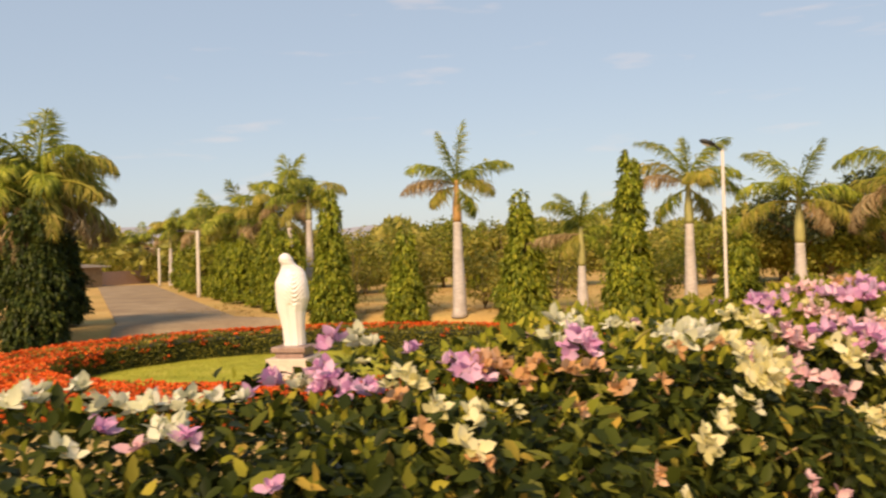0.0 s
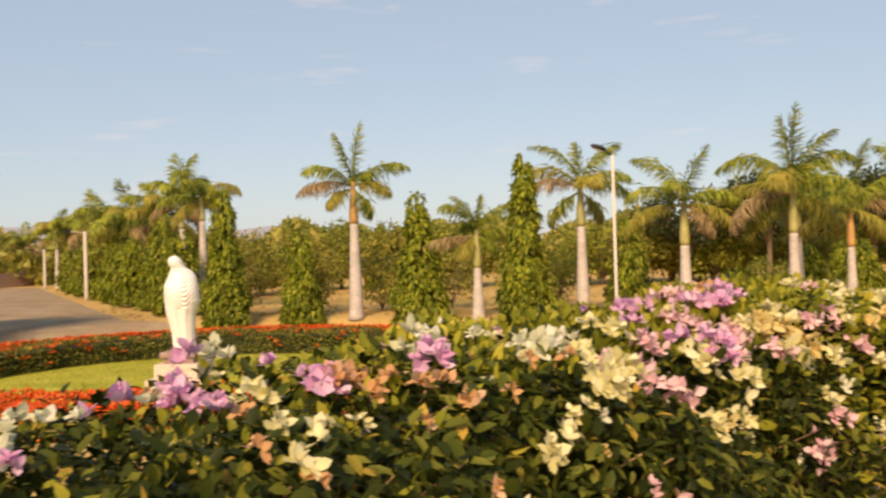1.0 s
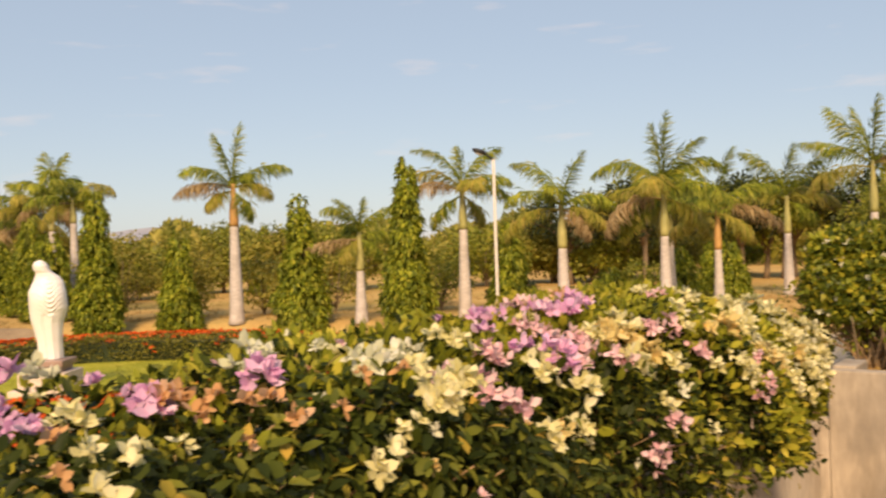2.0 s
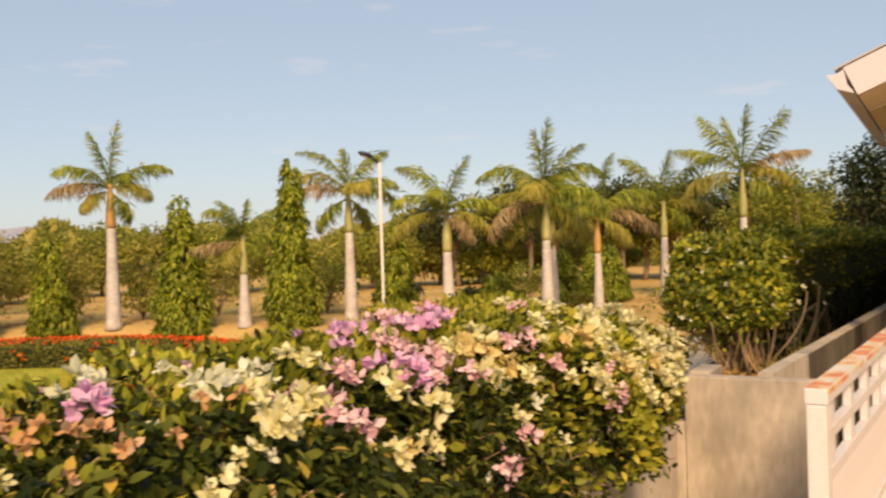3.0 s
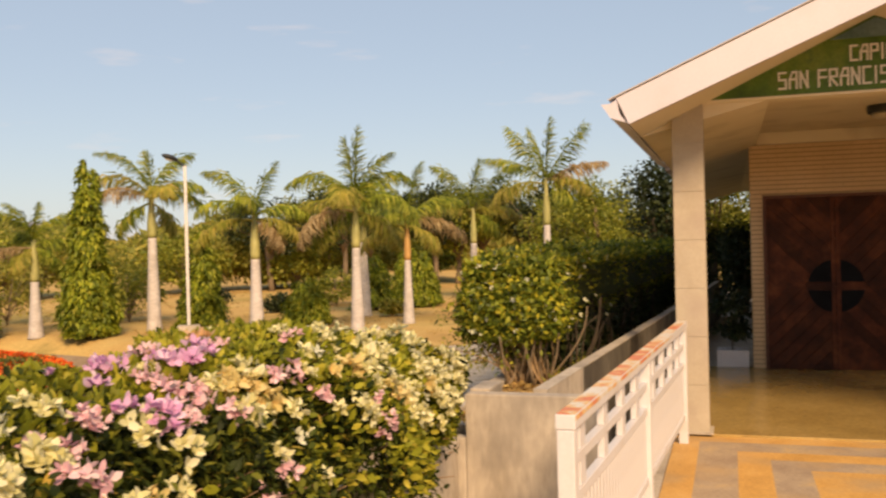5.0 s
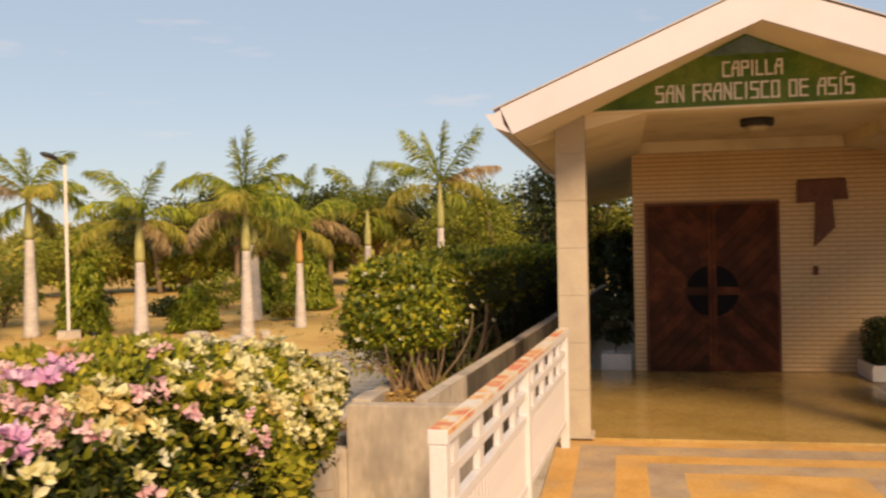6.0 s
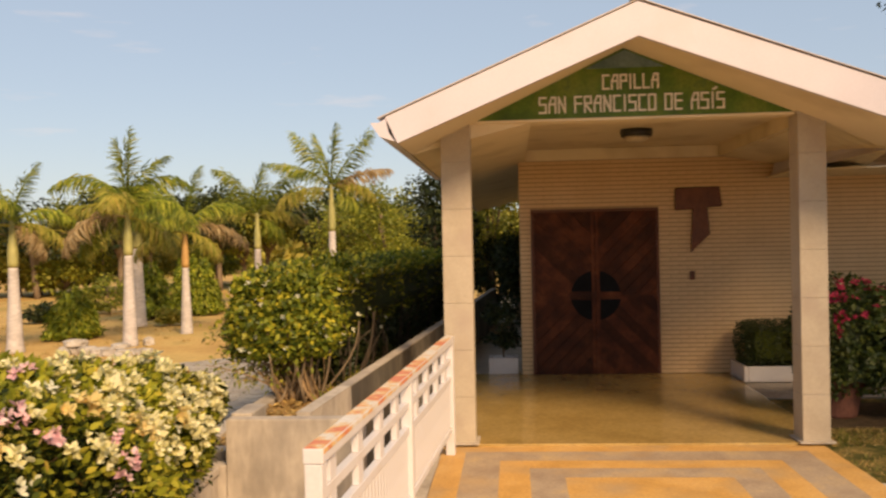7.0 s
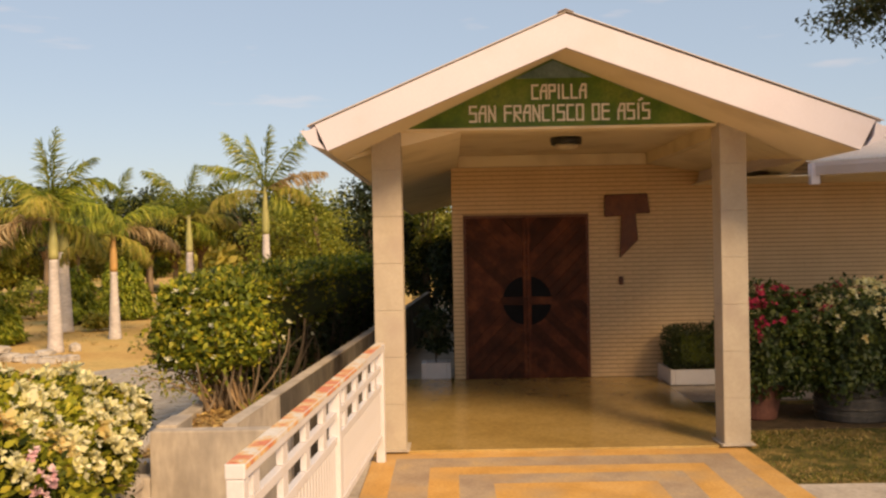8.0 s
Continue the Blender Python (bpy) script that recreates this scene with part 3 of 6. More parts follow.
    part("footing", box_bm(8.33, 8.64, y0 - 0.03, y1 + 0.03, 0.018, 0.034, bevel=0.004), M_CONC, c)


column(0.447, 0.696)
column(-2.487, -2.262)

# gable boards: outer face at FX, each a sloped board with plumb end
def gable_board(eave, low, side):
    pts = [(APEX[0], APEX[1]), eave, low, (APEX[0], APEX[1] - 0.255)]
    part("fascia", prism_bm(pts, "x", FX, FX + 0.05), M_FASCIA, chapel)


gable_board(EAVE_L, LOW_L, 1)
gable_board(EAVE_R, LOW_R, -1)

# roof sheets, with ribs, over the porch
def roof_sheet(eave, name="roof_sheet"):
    bm = bmesh.new()
    nx = 60
    length = 4.95
    top, bot = [], []
    for i in range(nx * 4 + 1):
        x = FX - 0.012 + length * i / (nx * 4)
        z = 0.010 if i % 4 in (1, 2) else 0.0
        dy = 0.06 if eave[0] > APEX[0] else -0.06
        top.append(bm.verts.new((x, APEX[0], APEX[1] + 0.014 + z)))
        bot.append(bm.verts.new((x, eave[0] + dy, eave[1] + 0.014 - 0.024 + z)))
    for i in range(nx * 4):
        bm.faces.new((top[i], top[i + 1], bot[i + 1], bot[i]))
    ob = part(name, bm, M_METAL, chapel)
    sol = ob.modifiers.new("thick", "SOLIDIFY")
    sol.thickness = 0.006


roof_sheet(EAVE_L)
roof_sheet(EAVE_R)
part("ridge_cap", prism_bm([(APEX[0] - 0.06, APEX[1] + 0.004), (APEX[0], APEX[1] + 0.027), (APEX[0] + 0.06, APEX[1] + 0.004), (APEX[0] + 0.06, APEX[1] + 0.010), (APEX[0], APEX[1] + 0.034), (APEX[0] - 0.06, APEX[1] + 0.010)], "x", FX - 0.02, 12.4), M_RUST, chapel, "rusted ridge cap")

# gutter along the eave
for (y, z), s in ((EAVE_L, 1), (EAVE_R, -1)):
    y2 = y - s * 0.004
    pts = [(y2, z - 0.015), (y2 + s * 0.05, z - 0.045), (y2 + s * 0.115, z - 0.045), (y2 + s * 0.045, z - 0.15), (y2 - s * 0.07, z - 0.19), (y2 - s * 0.02, z - 0.12)]
    part("gutter", prism_bm(pts, "x", FX - 0.02, 12.3), M_FASCIA, chapel, "cream painted gutter")

# porch ceiling: flat middle, slopes to both eaves
CZ, STEP = 2.89, 2.75
SLOPE = (LOW_L[1] + 0.004, STEP)
pts = [(0.95, SLOPE[0]), (-0.075, STEP), (-0.08, CZ), (-2.50, CZ), (-2.505, STEP), (-2.56, STEP), (-2.56, CZ + 0.05), (-0.07, CZ + 0.05), (0.95, SLOPE[0] + 0.04)]
ceiling = part("ceiling", prism_bm(pts, "x", 8.475, DX + 0.01), M_SOFFIT, None)
tagged(ceiling, "cream painted porch ceiling with a raised flat middle", "ceiling", kind="structure")
# the right slope: steep at the front, flatter where it meets the wall
bm = bmesh.new()
rows = []
for k in range(13):
    w = k / 12
    x, ye, ze = 8.475 + (DX + 0.005 - 8.475) * w, -3.05 - 0.85 * min(1.0, w * 1.4), 2.445 + 0.075 * w
    rows.append([bm.verts.new((x, y, z + dz)) for dz in (0.0, 0.03) for y, z in ((-2.562, STEP - 0.01), (ye, ze))])
for a, b_ in zip(rows, rows[1:]):
    for i, j in ((0, 1), (1, 3), (3, 2), (2, 0)):
        bm.faces.new((a[i], a[j], b_[j], b_[i]))
bm.faces.new([rows[0][i] for i in (0, 2, 3, 1)])
bm.faces.new([rows[-1][i] for i in (0, 1, 3, 2)])
bmesh.ops.recalc_face_normals(bm, faces=bm.faces[:])
part("sloped_soffit", bm, M_SOFFIT, chapel)
part("side_soffit", prism_bm([(0.95, 2.505), (0.0, 2.732), (-0.44, 2.732), (-0.44, 2.78), (0.0, 2.78), (0.95, 2.545)], "x", DX + 0.202, 24.0), M_SOFFIT, chapel)
part("side_soffit", prism_bm([(0.95, 2.505), (0.014, 2.729), (0.014, 2.769), (0.95, 2.545)], "x", DX + 0.012, DX + 0.2), M_SOFFIT, chapel)
part("side_roof", prism_bm([(1.02, 2.66), (0.0, 3.09), (0.0, 3.11), (1.02, 2.68)], "x", 12.36, 24.0), M_METAL, chapel)
part("side_fascia", box_bm(DX + 0.012, 24.0, 0.952, 1.01, 2.49, 2.66), M_FASCIA, chapel)

for eave in (LOW_L, LOW_R):
    ridge = (APEX[0], APEX[1] - 0.255)
    part("verge_soffit", prism_bm([(ridge[0], ridge[1] + 0.10), (eave[0], eave[1] + 0.002), (eave[0], eave[1] + 0.022), (ridge[0], ridge[1] + 0.12)], "x", FX + 0.051, 8.47), M_SOFFIT, chapel)
# sign panel in the gable
SX = 8.42
sign = part("gable_sign", prism_bm([(0.60, 2.77), (-2.36, 2.77), (-0.89, 3.36), (-0.85, 3.36)], "x", SX, SX + 0.05), M_SIGN, chapel, "green painted gable sign with white lettering")
part("painted_sky", prism_bm([(-0.54, 3.18), (-1.20, 3.18), (-0.87, 3.33)], "x", SX - 0.004, SX - 0.0005), M_SIGNSKY, sign)
part("header_beam", box_bm(SX + 0.0, SX + 0.19, -2.255, 0.435, 2.745, 2.768, bevel=0.005), M_SOFFIT, chapel)

STROKES = {
    "C": "1000 0003 0313", "A": "0301 0120 2010 1013 0111", "P": "0300 0010 1011 1101", "I": "0003", "L": "0003 0313",
    "S": "1000 0001 0111 1113 1303", "N": "0300 0013 1310", "F": "0300 0010 0111", "R": "0300 0010 1011 1101 0113",
    "O": "0003 0313 1310 1000", "D": "0003 0313 1310 1000", "E": "1000 0003 0313 0111",
}


def word(text, y_left, y_right, z_top, z_bot):
    """Square-cut painted letters, read from -x: y falls from left to right."""
    widths = [0.5 if c == " " else (0.35 if c in "IÍ" else 1.0) for c in text]
    gap = 0.56
    total = sum(widths) + gap * (len(text) - 1)
    u = (y_left - y_right) / total
    y = y_left
    t = 0.0155
    for c, w in zip(text, widths):
        if c != " ":
            bm = bmesh.new()
            base = "I" if c == "Í" else c
            zz = [z_top, z_top - (z_top - z_bot) * 0.45, z_top, z_bot]
            ww = w * u
            for si, st in enumerate(STROKES[base].split()):
                x0, r0, x1, r1 = (int(q) for q in st)
                a, b_ = (y - (0, 1, 0.42)[x0] * ww, zz[r0]), (y - (0, 1, 0.42)[x1] * ww, zz[r1])
                if base == "I":
                    a, b_ = (y - ww / 2, a[1]), (y - ww / 2, b_[1])
                va, vb = Vector(a), Vector(b_)
                dd = (vb - va).normalized()
                nn = Vector((-dd.y, dd.x)) * t / 2
                va, vb = va - dd * t / 2, vb + dd * t / 2
                prism(bm, [tuple(va + nn), tuple(va - nn), tuple(vb - nn), tuple(vb + nn)], "x", SX - 0.010 - 0.003 * si, SX - 0.0045)
            if c == "Í":
                prism(bm, [(y - ww / 2 + 0.005, z_top + 0.03), (y - ww / 2 - 0.03, z_top + 0.055), (y - ww / 2 - 0.045, z_top + 0.04), (y - ww / 2 - 0.012, z_top + 0.02)], "x", SX - 0.012, SX + 0.001)
            part("letter", bm, M_LETTER, sign)
        y -= (w + gap) * u


word("CAPILLA", -0.685, -1.14, 3.118, 3.005)
word("SAN FRANCISCO DE ASÍS", -0.15, -1.678, 2.945, 2.818)

# double door
DY0, DY1, DH = -0.165, -1.712, 2.09
part("door_frame", box_bm(DX - 0.02, DX + 0.011, DY0 + 0.002, DY0 + 0.03, 0.018, DH + 0.03), M_TAU, chapel)
part("door_frame", box_bm(DX - 0.02, DX + 0.011, DY1 - 0.03, DY1 - 0.002, 0.018, DH + 0.03), M_TAU, chapel)
part("door_frame", box_bm(DX - 0.02, DX + 0.011, DY1 - 0.002, DY0 + 0.002, DH + 0.002, DH + 0.03), M_TAU, chapel)
DC, DZ = (DY0 + DY1) / 2, 1.02


def clip_poly(poly, nx, ny, c):
    out = []
    for i in range(len(poly)):
        a, b_ = poly[i], poly[(i + 1) % len(poly)]
        da, db = nx * a[0] + ny * a[1] - c, nx * b_[0] + ny * b_[1] - c
        if da >= 0:
            out.append(a)
        if (da >= 0) != (db >= 0):
            s = da / (da - db)
            out.append((a[0] + s * (b_[0] - a[0]), a[1] + s * (b_[1] - a[1])))
    return out


def door_leaf(ya, yb, s):
    leaf = part("door", box_bm(DX - 0.002, DX + 0.011, min(ya, yb) + 0.003, max(ya, yb) - 0.003, 0.02, DH), M_DOOR, chapel, "varnished red-brown door of diagonal planks")
    # diagonal planks in two fans that meet at mid height
    for up in (1, -1):
        quad = [(ya, DZ), (yb, DZ), (yb, DH if up > 0 else 0.022), (ya, DH if up > 0 else 0.022)]
        nx, ny = -s * up * math.sin(radians(45)), math.cos(radians(45))
        cs = [nx * p[0] + ny * p[1] for p in quad]
        c, w = min(cs) - 0.05, 0.125
        while c < max(cs):
            poly = clip_poly(clip_poly(quad, nx, ny, c + 0.003), -nx, -ny, -(c + w - 0.003))
            if len(poly) >= 3:
                part("plank", prism_bm(poly, "x", DX - 0.018, DX - 0.003), M_DOOR, leaf)
            c += w
    # quarter windows with their raised rim
    for up in (1, -1):
        qp = [(DC + s * 0.055, DZ + up * 0.055)]
        for k in range(11):
            a = radians(9 + 72 * k / 10)
            qp.append((DC + s * 0.315 * math.cos(a), DZ + up * 0.315 * math.sin(a)))
        part("pane", prism_bm(qp, "x", DX - 0.024, DX - 0.0185), M_BLACK, leaf, "dark glass quarter pane")
    part("stile", box_bm(DX - 0.034, DX - 0.0185, min(DC + s * 0.004, DC + s * 0.05), max(DC + s * 0.004, DC + s * 0.05), 0.03, DH - 0.01, bevel=0.004), M_DOOR, leaf)
    part("cross_arm", box_bm(DX - 0.036, DX - 0.0245, min(DC + s * 0.052, DC + s * 0.33), max(DC + s * 0.052, DC + s * 0.33), DZ - 0.045, DZ + 0.045, bevel=0.004), M_DOOR, leaf)


door_leaf(DY0, DC, 1)
door_leaf(DY1, DC, -1)

# main roof of the nave, seen past the porch
nave = [(10.9, -4.2, 2.60), (9.9, -5.6, 2.60), (15.5, -9.5, 3.42), (16.0, -3.6, 3.40)]
bm = bmesh.new()
n_r = 46
for i in range(n_r):
    a, b_ = i / n_r, (i + 0.55) / n_r
    for (q0, q1), lift in (((a, b_), 0.03), ((b_, (i + 1) / n_r), 0.0)):
        lo0, lo1 = Vector(nave[0]).lerp(Vector(nave[1]), q0), Vector(nave[0]).lerp(Vector(nave[1]), q1)
        hi0, hi1 = Vector(nave[3]).lerp(Vector(nave[2]), q0), Vector(nave[3]).lerp(Vector(nave[2]), q1)
        up = Vector((0, 0, lift))
        vs = [bm.verts.new(p) for p in (lo0 + up, lo1 + up, hi1 + up, hi0 + up, lo0 + Vector((0, 0, -0.012)), lo1 + Vector((0, 0, -0.012)), hi1 + Vector((0, 0, -0.012)), hi0 + Vector((0, 0, -0.012)))]
        for f in ((0, 1, 2, 3), (7, 6, 5, 4), (0, 4, 5, 1), (1, 5, 6, 2), (2, 6, 7, 3), (3, 7, 4, 0)):
            bm.faces.new([vs[k] for k in f])
part("nave_roof", bm, M_METAL, chapel, "pale ribbed metal roof of the nave")
ga, gb = Vector((10.88, -4.1, 2.47)), Vector((9.85, -5.65, 2.47))
gd = (gb - ga).normalized()
gn = Vector((-gd.y, gd.x, 0)) * -1.0
if gn.x > 0:
    gn = -gn
bm = bmesh.new()
prof = [(0.0, 0.13), (0.0, 0.0), (0.06, -0.005), (0.11, 0.09), (0.12, 0.13), (0.105, 0.13), (0.05, 0.02), (0.015, 0.02), (0.015, 0.13)]
rows = [[bm.verts.new(p + gn * a + Vector((0, 0, h))) for a, h in prof] for p in (ga, gb)]
for i in range(len(prof)):
    j = (i + 1) % len(prof)
    bm.faces.new((rows[0][i], rows[0][j], rows[1][j], rows[1][i]))
bm.faces.new(rows[0][::-1])
bm.faces.new(rows[1])
bmesh.ops.recalc_face_normals(bm, faces=bm.faces[:])
part("nave_gutter", bm, M_FASCIA, chapel, "cream painted gutter")
# soffit stretched on to y -3.08, added to keep sun off the bricks
part("nave_soffit", prism_bm([(11.1, -3.08), (10.86, -4.15), (9.92, -5.6), (12.33, -8.0), (12.33, -3.08)], "z", 2.46, 2.475), M_SOFFIT, chapel)
part("downpipe_joint", box_bm(10.84, 10.94, -4.12, -4.02, 2.36, 2.60, bevel=0.01), M_FASCIA, chapel)

# things fixed to the porch
tau = part("tau_cross", prism_bm([(-1.95, 2.355), (-2.495, 2.37), (-2.53, 2.115), (-2.345, 2.11), (-2.372, 1.775), (-2.135, 1.545), (-2.16, 2.085), (-1.945, 2.075)], "x", DX - 0.055, DX - 0.003), M_TAU, None)
bv = tau.modifiers.new("edge", "BEVEL")
bv.width, bv.segments = 0.012, 2
tagged(tau, "dark brown wooden tau cross hung on the brick wall", "cross")
switch = thing("light_switch", "small brown switch plate on the brick wall", "switch")
part("plate", box_bm(DX - 0.022, DX - 0.003, -2.18, -2.12, 1.20, 1.31, bevel=0.004), M_TAU, switch)
part("rocker", box_bm(DX - 0.03, DX - 0.0225, -2.162, -2.138, 1.235, 1.275, bevel=0.002), M_TAU, switch)
lamp = thing("ceiling_lamp", "round dark ceiling lamp with a frosted glass bowl", "lamp", (10.4, -1.225, CZ))
part("ring", lathe([(0.02, -0.001), (0.165, -0.001), (0.17, -0.03), (0.162, -0.075), (0.145, -0.08), (0.135, -0.075)], 32), M_LAMP, lamp, smooth=True)
part("bowl", lathe([(0.13, -0.076), (0.122, -0.105), (0.08, -0.130), (0.02, -0.14)], 32), M_LAMPGLASS, lamp, smooth=True)

# ---------------------------------------------------------------- plants: building blocks
def frond_mesh(name, length, e0, e1, leaflet, material, seed, n=72, hang=0.5, twist=0.0):
    """One feather leaf along +x, rising at e0 degrees at its foot and ending at e1."""
    g = np.random.default_rng(seed)
    k = 26
    s = np.linspace(0, 1, k)
    ang = np.radians(e0 + (e1 - e0) * s ** 1.25)
    step = length / (k - 1)
    xs = np.concatenate([[0], np.cumsum(np.cos(ang[:-1]) * step)])
    zs = np.concatenate([[0], np.cumsum(np.sin(ang[:-1]) * step)])
    ys = twist * length * s ** 2
    pts = np.stack([xs, ys, zs], 1)
    rach = tube(pts, 0.026 * (1 - 0.9 * s) + 0.003, 5)
    u = np.repeat(np.linspace(0.12, 0.995, n), 2)
    side = np.tile([1.0, -1.0], n)
    u = np.clip(u + g.normal(0, 0.006, len(u)), 0.1, 1)
    p = np.stack([np.interp(u, s, pts[:, i]) for i in range(3)], 1)
    a = np.interp(u, s, ang)
    fwd = np.stack([np.cos(a), 0 * a, np.sin(a)], 1)
    upv = np.stack([-np.sin(a), 0 * a, np.cos(a)], 1)
    sw = np.radians(30 + 38 * (1 - u)) + g.normal(0, 0.12, len(u))
    lift = g.normal(0.05, 0.6, len(u))
    d = fwd * np.cos(sw)[:, None] + np.stack([0 * u, side, 0 * u], 1) * np.sin(sw)[:, None] + upv * (lift * 0.55)[:, None]
    d[:, 2] -= hang * (0.55 + 0.5 * g.random(len(u)))
    ln = leaflet * (0.35 + 0.75 * np.sin(np.pi * np.clip(u * 0.86 + 0.12, 0, 1))) * g.uniform(0.8, 1.12, len(u))
    lv = blades(p, d, upv + g.normal(0, 0.3, p.shape), ln, leaflet * 0.040, 0.15, 0.42)
    v, f = joined(rach, lv)
    return np_mesh(name, v, f, material)


FRONDS = {
    "spear": [frond_mesh("frond", 1.0, 80, 28, 0.33, M_FROND, 1, 70, 0.4, twist=0.15), frond_mesh("frond", 1.0, 84, 50, 0.30, M_FROND, 2, 66, 0.35, twist=-0.1)],
    "high": [frond_mesh("frond", 1.0, 66, -25, 0.31, M_FROND, 3, hang=0.6), frond_mesh("frond", 1.0, 58, -38, 0.32, M_FROND, 4, hang=0.65, twist=0.1), frond_mesh("frond", 1.0, 60, -55, 0.31, M_FROND_Y, 5, hang=0.65, twist=-0.1)],
    "side": [frond_mesh("frond", 1.0, 42, -48, 0.31, M_FROND, 6, hang=0.65), frond_mesh("frond", 1.0, 30, -46, 0.30, M_FROND_Y, 7, hang=0.7, twist=0.12), frond_mesh("frond", 1.0, 24, -60, 0.31, M_FROND, 8, hang=0.7)],
    "low": [frond_mesh("frond", 1.0, 8, -76, 0.29, M_FROND_Y, 9, hang=0.85), frond_mesh("frond", 1.0, -12, -82, 0.28, M_FROND_D, 10, 60, 0.9), frond_mesh("frond", 1.0, 12, -80, 0.27, M_FROND_D, 11, 56, 0.95)],
}


TONE_MAT = {"g": M_FROND, "y": M_FROND_Y, "d": M_FROND_D}


def own_fronds(t, top, hc, x, y, reach, leaves, seed):
    """The leaves of one palm, each with its own side, rise, droop, length and tone."""
    g = random.Random(seed)
    across = math.degrees(math.atan2(-(x - 0.6), y - 0.4))
    for k, (side, e0, e1, ln, tone) in enumerate(leaves):
        flat = max(e0, e1) > 72
        me = frond_mesh("frond", ln * reach * (0.88 if flat else 0.96), e0, e1, reach * (0.20 if flat else 0.275), TONE_MAT[tone], seed * 40 + k, 84, 0.30 if flat else 0.60, g.uniform(-0.08, 0.08))
        ob = new("frond", me)
        ob.parent = t
        ob.location = (top[0], top[1], hc + (0.06 if e0 > 60 else -0.04 if e0 > 15 else -0.12))
        turn = across + (0 if side > 0 else 180) + g.uniform(-32, 32)
        if side == 0:
            turn = across + g.choice((70, 110, 250, 290))
        ob.rotation_euler = (radians(g.uniform(-10, 10)), 0, radians(turn))


def palm(x, y, z_white, z_crown, reach, r, seed, label, plan=(1, 5, 5, 3), dry=0.5, orange=False, z0=None, lean=(0, 0), leaves=()):
    """A royal palm: pale trunk up to z_white, crownshaft to z_crown, feather leaves of the given reach."""
    g = random.Random(seed)
    z0 = ground_z(x, y) if z0 is None else z0
    t = thing("palm_tree", label, "palm tree", (x, y, z0), group="palms")
    h, hc = z_white - z0, z_crown - z0
    s = np.linspace(0, 1, 22)
    rad = r * (1.0 - 0.36 * s + 0.32 * np.exp(-s * h / 0.16) + 0.10 * np.exp(-((s - 0.3) / 0.25) ** 2))
    pts = np.stack([lean[0] * h * s ** 1.5, lean[1] * h * s ** 1.5, -0.03 + (h + 0.03) * s], 1)
    np_part("trunk", tube(pts, rad, 14), M_TRUNK, t, "pale grey ringed trunk")
    top = pts[-1]
    s2 = np.linspace(0, 1, 12)
    pts2 = np.stack([top[0] + 0 * s2, top[1] + 0 * s2, h - 0.02 + (hc - h + 0.1) * s2], 1)
    np_part("crownshaft", tube(pts2, r * (0.70 - 0.36 * s2 + 0.12 * np.sin(np.pi * np.minimum(1, s2 * 1.6))), 12), M_SHAFT_O if orange else M_SHAFT, t, "smooth orange crownshaft" if orange else "smooth green crownshaft")
    if leaves:
        own_fronds(t, top, hc, x, y, reach, leaves, seed)
        return t
    a = g.uniform(0, 360)
    for kind_, count in zip(("spear", "high", "side", "low"), plan):
        for k in range(count):
            pool = FRONDS[kind_]
            me = pool[g.randrange(len(pool))]
            if kind_ == "low":
                me = pool[1 + g.randrange(2)] if g.random() < dry else pool[0]
            ob = new("frond", me)
            ob.parent = t
            drop = {"spear": 0.05, "high": 0.0, "side": -0.08, "low": -0.16}[kind_]
            ob.location = (top[0], top[1], hc + drop * min(1.0, reach))
            sc = reach * g.uniform(0.86, 1.1)
            sc *= 0.95 if kind_ == "spear" else 1.0
            ob.scale = (sc, sc, sc)
            a += 137.5 + g.uniform(-18, 18)
            ob.rotation_euler = (radians(g.uniform(-14, 14)), radians(g.uniform(-7, 7)), radians(a))
    return t


def ashoka(x, y, top, r, seed, label, z0=None, count=150, name="columnar_tree", skirt=0.25, base_gap=0.1, leaf=None, taper=0.95):
    """A columnar tree of drooping leafy branchlets round a straight trunk."""
    g = np.random.default_rng(seed)
    z0 = ground_z(x, y) if z0 is None else z0
    h = top - z0
    t = thing(name, label, "tree", (x, y, z0), group="columnar trees")
    s = np.linspace(0, 1, 10)
    np_part("trunk", tube(np.stack([0 * s, 0 * s, -0.03 + h * 0.9 * s], 1), 0.06 * (1 - 0.85 * s) + 0.01, 8), M_BARK, t)
    n = int(count * h)
    zz = 1 - np.sqrt(g.random(n))
    zz = base_gap / h + zz * (1 - base_gap / h)
    prof = r * np.clip((0.10 + 0.98 * (1.0 - zz)) ** taper * (1 - skirt * np.exp(-zz * 9)), 0.05, None)
    th = g.uniform(0, 2 * np.pi, n)
    bulge = 1 + 0.28 * np.sin(th * 2 + zz * 9 + seed) * np.cos(zz * 17 + seed * 2) + g.normal(0, 0.10, n)
    rad = prof * bulge * np.sqrt(g.uniform(0.35, 1.0, n))
    base = np.stack([rad * np.cos(th), rad * np.sin(th), zz * h], 1)
    m = 16
    p = np.repeat(base, m, 0)
    out = np.repeat(np.stack([np.cos(th), np.sin(th), 0 * th], 1), m, 0)
    along = np.tile(np.linspace(0, 1, m), n)
    drop = np.repeat(g.uniform(0.14, 0.30, n), m)
    p = p + out * (0.10 * along)[:, None] + g.normal(0, 0.018, p.shape)
    p[:, 2] -= along ** 1.4 * drop - 0.08
    p[:, 2] = np.maximum(p[:, 2], 0.05)
    d = out * 0.7 + g.normal(0, 0.55, p.shape)
    d[:, 2] -= 0.75
    ln = g.uniform(0.11, 0.19, len(p))
    low = p[:, 2] < ln
    d[low, 2] = np.abs(d[low, 2]) * 0.2
